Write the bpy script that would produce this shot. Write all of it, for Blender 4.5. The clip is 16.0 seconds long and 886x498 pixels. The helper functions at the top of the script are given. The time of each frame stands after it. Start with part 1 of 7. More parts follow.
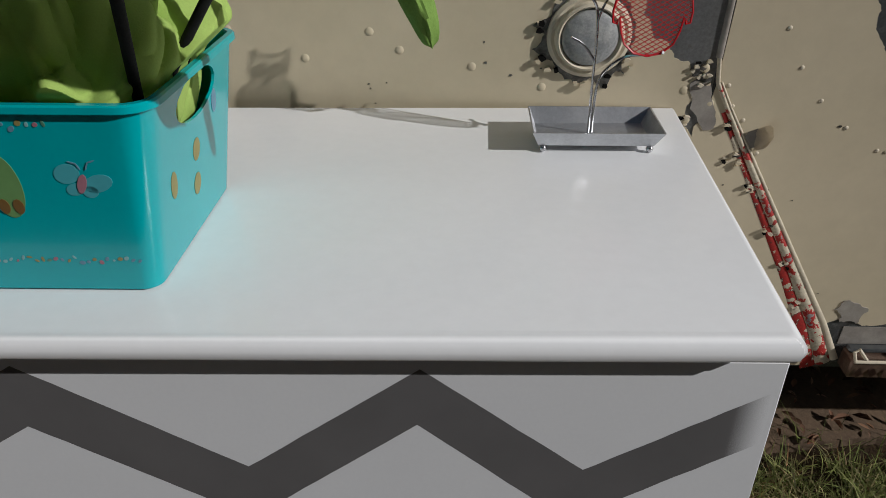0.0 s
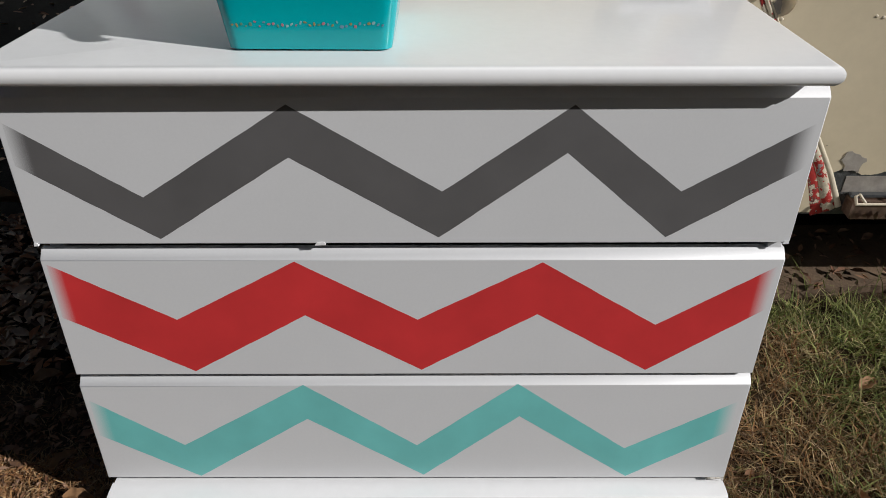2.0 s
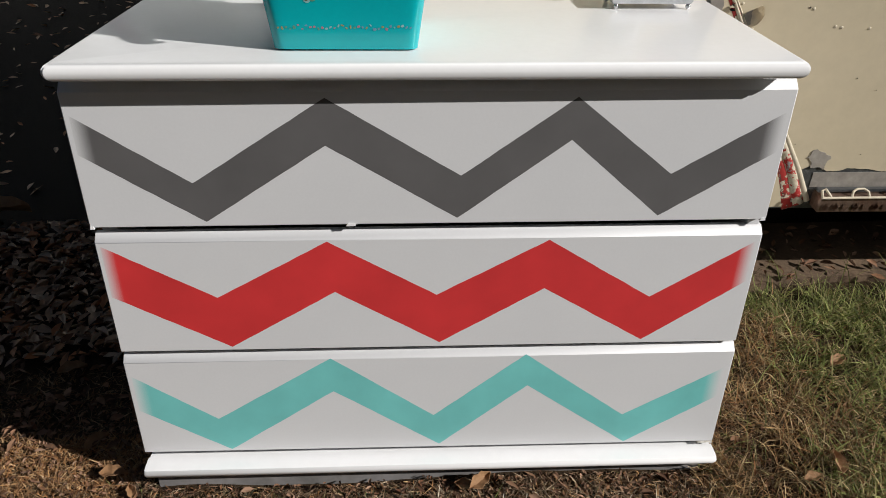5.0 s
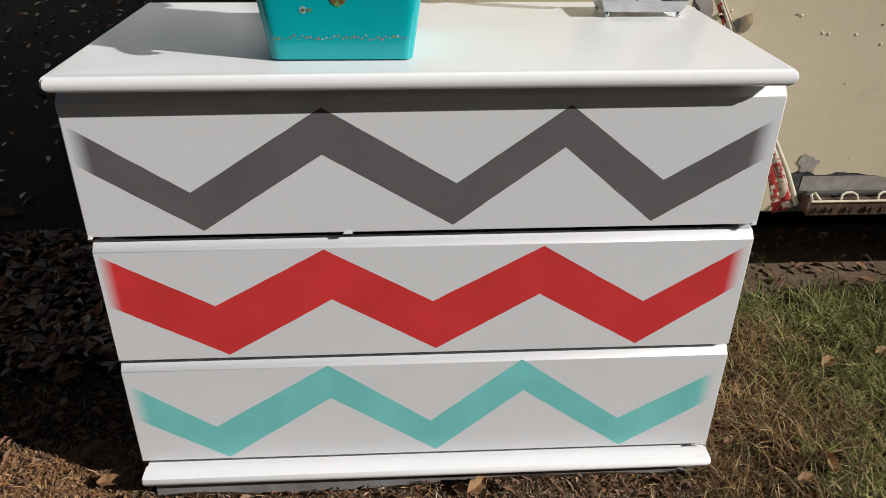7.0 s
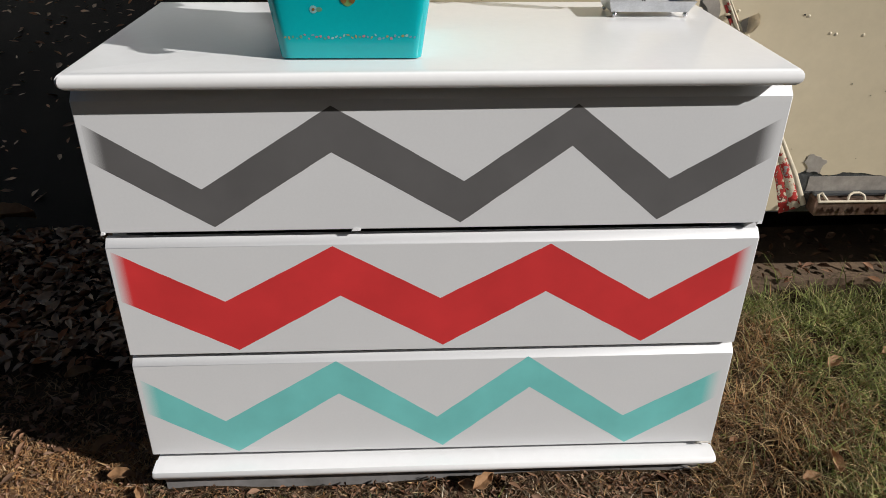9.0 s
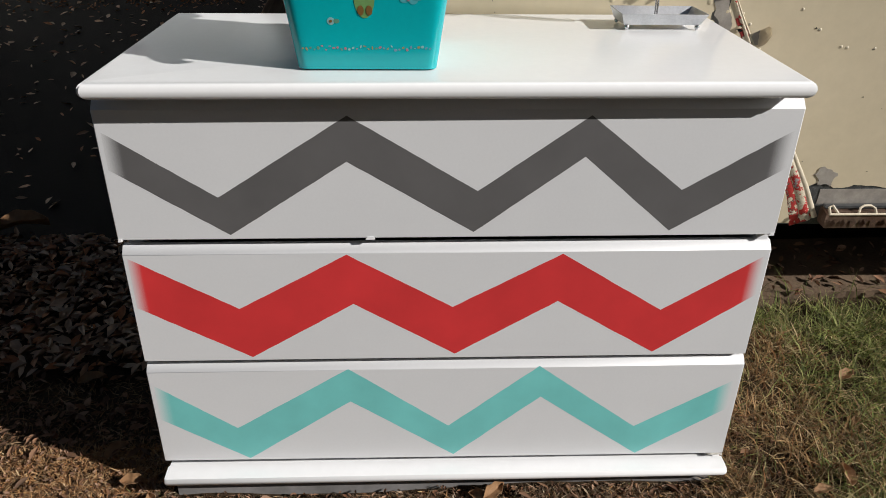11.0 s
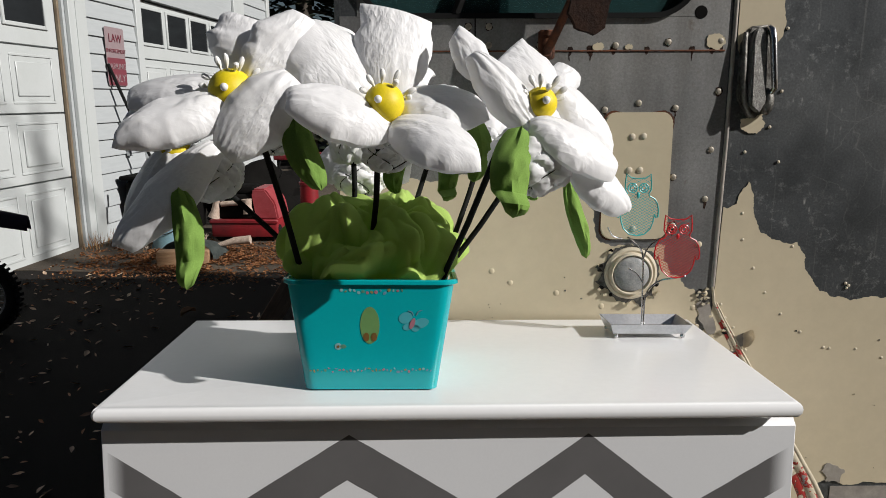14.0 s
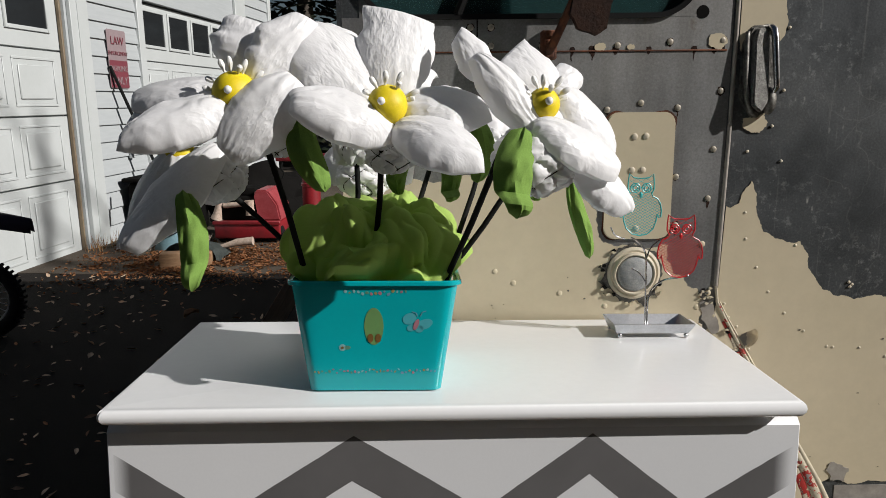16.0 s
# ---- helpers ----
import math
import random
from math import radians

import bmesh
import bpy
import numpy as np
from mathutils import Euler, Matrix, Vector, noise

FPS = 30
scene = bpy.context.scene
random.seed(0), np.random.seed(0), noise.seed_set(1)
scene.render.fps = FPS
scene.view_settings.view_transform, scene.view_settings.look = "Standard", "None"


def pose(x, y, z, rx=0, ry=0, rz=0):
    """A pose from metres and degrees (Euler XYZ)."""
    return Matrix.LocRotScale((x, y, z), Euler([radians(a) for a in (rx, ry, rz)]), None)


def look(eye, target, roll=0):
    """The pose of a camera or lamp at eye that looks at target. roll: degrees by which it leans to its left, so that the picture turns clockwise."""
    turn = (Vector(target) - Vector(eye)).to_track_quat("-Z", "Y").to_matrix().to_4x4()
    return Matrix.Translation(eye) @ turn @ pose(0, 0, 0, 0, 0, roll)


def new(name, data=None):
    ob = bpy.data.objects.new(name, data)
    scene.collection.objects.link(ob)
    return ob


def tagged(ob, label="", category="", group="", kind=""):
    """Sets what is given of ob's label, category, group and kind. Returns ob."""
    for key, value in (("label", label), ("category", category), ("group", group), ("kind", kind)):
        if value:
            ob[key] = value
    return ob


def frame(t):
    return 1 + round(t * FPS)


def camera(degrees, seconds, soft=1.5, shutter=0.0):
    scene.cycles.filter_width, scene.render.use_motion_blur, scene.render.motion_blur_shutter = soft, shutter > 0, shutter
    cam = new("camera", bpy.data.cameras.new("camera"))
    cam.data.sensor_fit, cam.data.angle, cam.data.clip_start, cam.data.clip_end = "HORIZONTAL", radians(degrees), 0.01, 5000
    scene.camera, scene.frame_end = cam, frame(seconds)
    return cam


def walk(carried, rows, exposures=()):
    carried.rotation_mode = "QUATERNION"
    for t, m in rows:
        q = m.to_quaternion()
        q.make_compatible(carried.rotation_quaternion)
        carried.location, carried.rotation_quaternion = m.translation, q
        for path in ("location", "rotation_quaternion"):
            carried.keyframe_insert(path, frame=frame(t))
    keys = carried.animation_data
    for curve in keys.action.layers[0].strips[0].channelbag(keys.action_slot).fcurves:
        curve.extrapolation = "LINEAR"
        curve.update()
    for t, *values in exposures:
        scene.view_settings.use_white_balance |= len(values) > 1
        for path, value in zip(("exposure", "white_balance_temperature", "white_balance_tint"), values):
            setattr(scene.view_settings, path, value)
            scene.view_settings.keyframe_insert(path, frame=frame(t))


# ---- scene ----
cam = camera(63.3, 16.0, soft=0.7)
# the dresser stands on ground that falls away behind it: its own frame leans back
DR = pose(0, 0, 0, -5, 1, 0)
PATH = [
    (0, (0.206, -0.460, 1.103), (0.185, 1.282, 0.120), 0.2),
    (0.5, (0.181, -0.572, 1.078), (0.137, 1.179, 0.113), 1.2),
    (1, (0.138, -0.666, 1.053), (0.049, 1.078, 0.077), 0.5),
    (1.5, (0.081, -0.731, 1.023), (0.061, 1.011, 0.041), 1.6),
    (2, (0.015, -0.803, 1.005), (0.047, 0.925, -0.002), 0.6),
    (2.5, (-0.014, -0.872, 0.995), (0.1, 0.818, -0.07), 1.1),
    (3, (-0.035, -0.924, 0.998), (0.08, 0.78, -0.043), 1.4),
    (3.5, (-0.042, -0.943, 1.006), (0.069, 0.79, 0.013), 2.2),
    (4, (-0.045, -0.929, 1.008), (0.065, 0.821, 0.046), 2.0),
    (4.5, (-0.047, -0.925, 1.003), (0.046, 0.83, 0.049), 1.1),
    (7, (-0.055, -0.933, 1.011), (0.068, 0.829, 0.074), 0.8),
    (7.5, (-0.058, -0.93, 1.011), (0.06, 0.831, 0.072), 0.9),
    (8, (-0.056, -0.934, 1.01), (0.053, 0.825, 0.064), 0.7),
    (8.5, (-0.055, -0.941, 1.011), (0.052, 0.821, 0.07), 0.7),
    (11, (-0.066, -0.952, 1.014), (0.019, 0.826, 0.103), 0.9),
    (11.5, (-0.063, -0.966, 1.029), (0.039, 0.892, 0.296), 0.8),
    (12, (-0.067, -0.973, 1.057), (0.051, 0.958, 0.549), 0.6),
    (12.5, (-0.073, -0.982, 1.084), (0.034, 0.986, 0.743), 0.5),
    (13, (-0.075, -0.98, 1.105), (0.013, 1.006, 0.895), 0.2),
    (13.5, (-0.066, -0.969, 1.104), (0.0, 1.02, 0.904), 0.4),
    (14, (-0.063, -0.967, 1.104), (0.013, 1.018, 0.872), 0.6),
    (14.5, (-0.062, -0.97, 1.104), (0.003, 1.015, 0.865), 0.4),
    (15, (-0.062, -0.973, 1.105), (0.01, 1.013, 0.876), 0.3),
    (15.5, (-0.064, -0.97, 1.104), (0.004, 1.016, 0.878), 0.3),
    (16, (-0.065, -0.969, 1.105), (0.005, 1.016, 0.874), 0.3),
]
walk(cam, [(t, DR @ look(eye, target, roll)) for t, eye, target, roll in PATH],
     exposures=[(0, -0.76, 6250, 10), (0.5, -0.62, 6250, 10), (1.0, -0.45, 6250, 10), (1.5, -0.37, 6250, 10), (2.0, -0.27, 6350, 10), (2.5, -0.06, 6500, 10),
                (3.5, 0.1, 6500, 10), (4.0, 0.07, 6500, 10), (4.5, 0.0, 6500, 10), (7, 0.0, 6500, 10), (11, 0.03, 6500, 10), (12.0, 0.08, 6500, 10), (12.5, 0.05, 6500, 10), (13.0, -0.16, 6500, 10), (16, -0.18, 6500, 10)])

# ---- light: one low autumn sun from the right and in front of the dresser, and the sky ----
SUN_FROM = Vector((0.41, -0.171, 0.254)).normalized()
world = bpy.data.worlds.new("sky")
scene.world = world
world.use_nodes = True
wn = world.node_tree.nodes
sky = wn.new("ShaderNodeTexSky")
sky.sky_type, sky.sun_disc = "NISHITA", False
sky.sun_elevation = math.asin(SUN_FROM.z)
sky.sun_rotation = math.atan2(SUN_FROM.x, SUN_FROM.y)
world.node_tree.links.new(sky.outputs["Color"], wn["Background"].inputs["Color"])
wn["Background"].inputs["Strength"].default_value = 0.026
sun = bpy.data.lights.new("sun", "SUN")
sun.energy, sun.angle, sun.color = 5.6, radians(0.6), (1.0, 0.965, 0.925)
new("sun", sun).matrix_world = look(SUN_FROM * 30, (0, 0, 0))

# ---- small tools ----
def part(name, bm, material, parent=None, label="", m=None, smooth=True):
    """Links a bmesh as one mesh object, under a thing or a part."""
    me = bpy.data.meshes.new(name)
    bm.to_mesh(me)
    bm.free()
    me.materials.append(material)
    if smooth:
        me.shade_smooth()
        me.set_sharp_from_angle(angle=radians(38))
    ob = new(name, me)
    if parent is not None:
        ob.parent = parent
    if m is not None:
        ob.matrix_basis = m
    return tagged(ob, label)


def again(ob, m, parent=None):
    """Another object on the mesh of ob."""
    o = new(ob.name.split(".")[0], ob.data)
    o.parent = parent if parent is not None else ob.parent
    o.matrix_basis = m
    return o


def thing(name, m, label, category, group="", kind=""):
    e = new(name)
    e.empty_display_size = 0.05
    e.matrix_basis = m
    return tagged(e, label, category, group, kind)


def box(bm, x0, x1, y0, y1, z0, z1, bevel=0.0, seg=2):
    r = bmesh.ops.create_cube(bm, size=1.0, matrix=Matrix.Translation(((x0 + x1) / 2, (y0 + y1) / 2, (z0 + z1) / 2)) @ Matrix.Diagonal((x1 - x0, y1 - y0, z1 - z0, 1)))
    if bevel:
        es = list({e for v in r["verts"] for e in v.link_edges})
        bmesh.ops.bevel(bm, geom=es, offset=bevel, segments=seg, profile=0.5, affect="EDGES")
    return bm


def tube(bm, pts, r, n=8, cap=True):
    """A round tube along pts; r a number or one for each point."""
    pts = [Vector(p) for p in pts]
    rs = r if isinstance(r, (list, tuple)) else [r] * len(pts)
    rings, side = [], None
    for i, p in enumerate(pts):
        d = (pts[min(i + 1, len(pts) - 1)] - pts[max(i - 1, 0)]).normalized()
        if side is None:
            side = d.orthogonal().normalized()
        side = (side - d * side.dot(d)).normalized()
        up = d.cross(side)
        rings.append([bm.verts.new(p + (side * math.cos(a) + up * math.sin(a)) * rs[i]) for a in [2 * math.pi * k / n for k in range(n)]])
    for a, b in zip(rings, rings[1:]):
        for k in range(n):
            bm.faces.new((a[k], a[(k + 1) % n], b[(k + 1) % n], b[k]))
    if cap:
        bm.faces.new(rings[0][::-1])
        bm.faces.new(rings[-1])
    return bm


def prism(bm, outline, y0, y1):
    """A flat outline of (x, z), solid from y0 (front) to y1."""
    f = [bm.verts.new((x, y0, z)) for x, z in outline]
    b = [bm.verts.new((x, y1, z)) for x, z in outline]
    n = len(f)
    area = sum(outline[i][0] * outline[(i + 1) % n][1] - outline[(i + 1) % n][0] * outline[i][1] for i in range(n))
    if area < 0:
        f, b = f[::-1], b[::-1]
    bm.faces.new(f)
    bm.faces.new(b[::-1])
    for i in range(n):
        bm.faces.new((f[(i + 1) % n], f[i], b[i], b[(i + 1) % n]))
    return bm


def lathe(bm, profile, n=24, axis="Y"):
    """Turns a profile of (radius, height) about the axis."""
    rings = []
    for r, h in profile:
        ring = []
        for k in range(n):
            a = 2 * math.pi * k / n
            c, s = r * math.cos(a), r * math.sin(a)
            ring.append(bm.verts.new((c, h, s) if axis == "Y" else (c, s, h)))
        rings.append(ring)
    for a, b in zip(rings, rings[1:]):
        for k in range(n):
            bm.faces.new((a[k], a[(k + 1) % n], b[(k + 1) % n], b[k]))
    bm.faces.new(rings[0][::-1])
    bm.faces.new(rings[-1])
    bmesh.ops.recalc_face_normals(bm, faces=bm.faces[:])
    return bm


def jagged(pts, amp, rnd, rounds=4, closed=False, keep=()):
    """Breaks a line of points up again and again, as torn paint does; segments in keep stay straight."""
    segs = [(Vector(a), Vector(b), i in keep) for i, (a, b) in enumerate(zip(pts, pts[1:] + ([pts[0]] if closed else [])))]
    for r in range(rounds):
        out = []
        for a, b, k in segs:
            if k or (b - a).length < 0.004:
                out.append((a, b, k))
                continue
            d = b - a
            mid = a + d * rnd.uniform(0.35, 0.65) + Vector((-d.y, d.x)) * rnd.uniform(-amp, amp)
            out += [(a, mid, k), (mid, b, k)]
        segs = out
    return [tuple(s[0]) for s in segs] + ([] if closed else [tuple(segs[-1][1])])


def rounded(x0, x1, z0, z1, r, n=6):
    out = []
    for cx, cz, a0 in ((x1 - r, z1 - r, 0), (x0 + r, z1 - r, 90), (x0 + r, z0 + r, 180), (x1 - r, z0 + r, 270)):
        out += [(cx + r * math.cos(radians(a0 + 90 * k / n)), cz + r * math.sin(radians(a0 + 90 * k / n))) for k in range(n + 1)]
    return out


# ---- materials ----
def nodes_of(name):
    m = bpy.data.materials.new(name)
    m.use_nodes = True
    nt = m.node_tree
    return m, nt, nt.nodes["Principled BSDF"]


def link(nt, a, b):
    nt.links.new(a, b)


def noise_node(nt, scale, detail=4.0, rough=0.55, stretch=None, coord="Object"):
    tc = nt.nodes.new("ShaderNodeTexCoord")
    src = tc.outputs[coord]
    if stretch:
        mp = nt.nodes.new("ShaderNodeMapping")
        mp.inputs["Scale"].default_value = stretch
        link(nt, src, mp.inputs["Vector"])
        src = mp.outputs["Vector"]
    n = nt.nodes.new("ShaderNodeTexNoise")
    n.inputs["Scale"].default_value, n.inputs["Detail"].default_value, n.inputs["Roughness"].default_value = scale, detail, rough
    link(nt, src, n.inputs["Vector"])
    return n.outputs["Fac"]


def ramp(nt, fac, stops):
    r = nt.nodes.new("ShaderNodeValToRGB")
    while len(r.color_ramp.elements) < len(stops):
        r.color_ramp.elements.new(0.5)
    for e, (p, c) in zip(r.color_ramp.elements, stops):
        e.position = p
        e.color = (*c, 1) if len(c) == 3 else c
    link(nt, fac, r.inputs["Fac"])
    return r.outputs["Color"]


def mix(nt, fac, a, b, kind="MIX"):
    n = nt.nodes.new("ShaderNodeMix")
    n.data_type, n.blend_type = "RGBA", kind
    for v, s in ((fac, n.inputs["Factor"]), (a, n.inputs[6]), (b, n.inputs[7])):
        if isinstance(v, (int, float)):
            s.default_value = v
        elif isinstance(v, tuple):
            s.default_value = (*v, 1)
        else:
            link(nt, v, s)
    return n.outputs[2]


def bump(nt, bsdf, fac, strength, distance=0.002):
    b = nt.nodes.new("ShaderNodeBump")
    b.inputs["Strength"].default_value, b.inputs["Distance"].default_value = strength, distance
    link(nt, fac, b.inputs["Height"])
    link(nt, b.outputs["Normal"], bsdf.inputs["Normal"])


def surface(name, c1, c2=None, scale=6.0, rough=0.6, metal=0.0, bumps=0.0, bscale=90.0, grain=0.12, stretch=None, spec=0.5, coat=0.0, rvar=0.15, dist=0.002):
    """A surface with large patches, fine grain, uneven gloss and relief."""
    m, nt, b = nodes_of(name)
    c2 = c2 or tuple(v * 0.8 for v in c1)
    big = noise_node(nt, scale, 5, 0.6, stretch)
    fine = noise_node(nt, bscale, 6, 0.65, stretch)
    col = mix(nt, ramp(nt, big, [(0.35, (0, 0, 0)), (0.68, (1, 1, 1))]), c1, c2)
    g = ramp(nt, fine, [(0.25, (1 - grain,) * 3), (0.75, (1 + grain,) * 3)])
    col = mix(nt, 1.0, col, g, "MULTIPLY")
    link(nt, col, b.inputs["Base Color"])
    rr = nt.nodes.new("ShaderNodeMapRange")
    rr.inputs["To Min"].default_value, rr.inputs["To Max"].default_value = max(rough - rvar, 0.02), min(rough + rvar, 1)
    link(nt, big, rr.inputs["Value"])
    link(nt, rr.outputs["Result"], b.inputs["Roughness"])
    b.inputs["Metallic"].default_value = metal
    b.inputs["Specular IOR Level"].default_value = spec
    b.inputs["Coat Weight"].default_value = coat
    if bumps:
        bump(nt, b, fine, bumps, dist)
    return m


def scattered(name, palette, rough=0.8, scale=40.0, trans=0.0, by="island"):
    """A colour for each blade, leaf or piece out of a palette."""
    m, nt, b = nodes_of(name)
    if by == "island":
        rnd = nt.nodes.new("ShaderNodeNewGeometry").outputs["Random Per Island"]
    else:
        rnd = nt.nodes.new("ShaderNodeObjectInfo").outputs["Random"]
    col = ramp(nt, rnd, [(i / max(len(palette) - 1, 1), c) for i, c in enumerate(palette)])
    fine = noise_node(nt, scale, 4)
    col = mix(nt, 1.0, col, ramp(nt, fine, [(0.3, (0.7, 0.7, 0.7)), (0.7, (1.15, 1.15, 1.15))]), "MULTIPLY")
    link(nt, col, b.inputs["Base Color"])
    b.inputs["Roughness"].default_value = rough
    b.inputs["Specular IOR Level"].default_value = 0.25
    if trans:
        t = nt.nodes.new("ShaderNodeBsdfTranslucent")
        link(nt, col, t.inputs["Color"])
        ms = nt.nodes.new("ShaderNodeMixShader")
        ms.inputs["Fac"].default_value = trans
        link(nt, b.outputs["BSDF"], ms.inputs[1])
        link(nt, t.outputs["BSDF"], ms.inputs[2])
        link(nt, ms.outputs["Shader"], nt.nodes["Material Output"].inputs["Surface"])
    return m


def faded_paint(name, colour, base, x0, x1, soft=0.045):
    """Sprayed stripe that thins out to the base paint at both ends."""
    m, nt, b = nodes_of(name)
    tc = nt.nodes.new("ShaderNodeTexCoord")
    sep = nt.nodes.new("ShaderNodeSeparateXYZ")
    link(nt, tc.outputs["Object"], sep.inputs["Vector"])
    a = nt.nodes.new("ShaderNodeMath")
    a.operation = "ABSOLUTE"
    c = nt.nodes.new("ShaderNodeMath")
    c.operation = "SUBTRACT"
    c.inputs[1].default_value = (x0 + x1) / 2
    link(nt, sep.outputs["X"], c.inputs[0])
    link(nt, c.outputs[0], a.inputs[0])
    mr = nt.nodes.new("ShaderNodeMapRange")
    mr.interpolation_type = "SMOOTHSTEP"
    half = (x1 - x0) / 2
    mr.inputs["From Min"].default_value, mr.inputs["From Max"].default_value = half - soft, half + 0.002
    mr.inputs["To Min"].default_value, mr.inputs["To Max"].default_value = 0, 1
    link(nt, a.outputs[0], mr.inputs["Value"])
    n = noise_node(nt, 900, 2)
    ad = nt.nodes.new("ShaderNodeMath")
    ad.operation = "MULTIPLY_ADD"
    ad.inputs[1].default_value = 0.5
    link(nt, n, ad.inputs[0])
    sb = nt.nodes.new("ShaderNodeMath")
    sb.operation = "SUBTRACT"
    sb.inputs[1].default_value = 0.22
    link(nt, mr.outputs["Result"], sb.inputs[0])
    link(nt, sb.outputs[0], ad.inputs[2])
    cl = nt.nodes.new("ShaderNodeClamp")
    link(nt, ad.outputs[0], cl.inputs["Value"])
    # full colour until the fade starts
    gate = nt.nodes.new("ShaderNodeMath")
    gate.operation = "MULTIPLY"
    st = nt.nodes.new("ShaderNodeMapRange")
    st.inputs["From Min"].default_value, st.inputs["From Max"].default_value = 0.0, 0.08
    link(nt, mr.outputs["Result"], st.inputs["Value"])
    link(nt, cl.outputs[0], gate.inputs[0])
    link(nt, st.outputs["Result"], gate.inputs[1])
    big = noise_node(nt, 9, 5)
    tint = mix(nt, 1.0, colour, ramp(nt, big, [(0.3, (0.88, 0.88, 0.88)), (0.7, (1.1, 1.1, 1.1))]), "MULTIPLY")
    link(nt, mix(nt, gate.outputs[0], tint, base), b.inputs["Base Color"])
    b.inputs["Roughness"].default_value = 0.45
    bump(nt, b, noise_node(nt, 240, 6, 0.65), 0.05, 0.0006)
    return m


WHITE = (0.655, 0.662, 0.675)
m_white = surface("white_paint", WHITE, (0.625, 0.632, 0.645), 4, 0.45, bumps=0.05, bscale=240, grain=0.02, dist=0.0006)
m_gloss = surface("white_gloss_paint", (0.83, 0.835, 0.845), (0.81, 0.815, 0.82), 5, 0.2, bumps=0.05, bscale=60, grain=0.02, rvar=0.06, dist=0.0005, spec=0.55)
m_inner = surface("drawer_gap_shade", (0.03, 0.028, 0.026), None, 8, 0.9)
m_plinth = surface("plinth_shaded_paint", (0.24, 0.23, 0.23), (0.15, 0.145, 0.14), 12, 0.6, bumps=0.1)
m_chip = surface("chipped_board", (0.55, 0.5, 0.42), (0.7, 0.69, 0.67), 80, 0.8, bumps=0.4, bscale=300)
m_grey = faded_paint("grey_stripe", (0.112, 0.109, 0.110), WHITE, -0.4925, 0.4745, 0.032)
m_red = faded_paint("red_stripe", (0.6, 0.037, 0.04), WHITE, -0.4915, 0.4745, 0.026)
m_teal = faded_paint("teal_stripe", (0.17, 0.54, 0.52), WHITE, -0.4925, 0.4745, 0.032)
m_basket = surface("teal_plastic", (0.0, 0.36, 0.39), (0.0, 0.33, 0.37), 7, 0.22, bumps=0.06, bscale=180, grain=0.03, rvar=0.05, dist=0.0006, coat=0.25)
m_cloth = surface("green_cloth", (0.46, 0.64, 0.17), (0.42, 0.59, 0.15), 10, 0.85, bumps=0.35, bscale=700, grain=0.1, spec=0.15, dist=0.0008)
m_felt = surface("green_felt", (0.22, 0.36, 0.085), (0.17, 0.29, 0.065), 14, 0.95, bumps=0.5, bscale=520, grain=0.15, spec=0.1, dist=0.001)
m_yellow = surface("yellow_paint", (0.76, 0.61, 0.012), (0.7, 0.53, 0.012), 30, 0.5, bumps=0.25, bscale=260, grain=0.08, dist=0.001)
m_pin = surface("white_pin", (0.82, 0.82, 0.8), None, 40, 0.35)
m_stem = surface("black_stem", (0.006, 0.0065, 0.0065), (0.012, 0.013, 0.012), 60, 0.75, bumps=0.2, bscale=300, spec=0.12)
m_alu = surface("weathered_aluminium", (0.20, 0.21, 0.215), (0.10, 0.107, 0.112), 3.2, 0.46, 0.9, bumps=0.12, bscale=45, grain=0.22, dist=0.001)
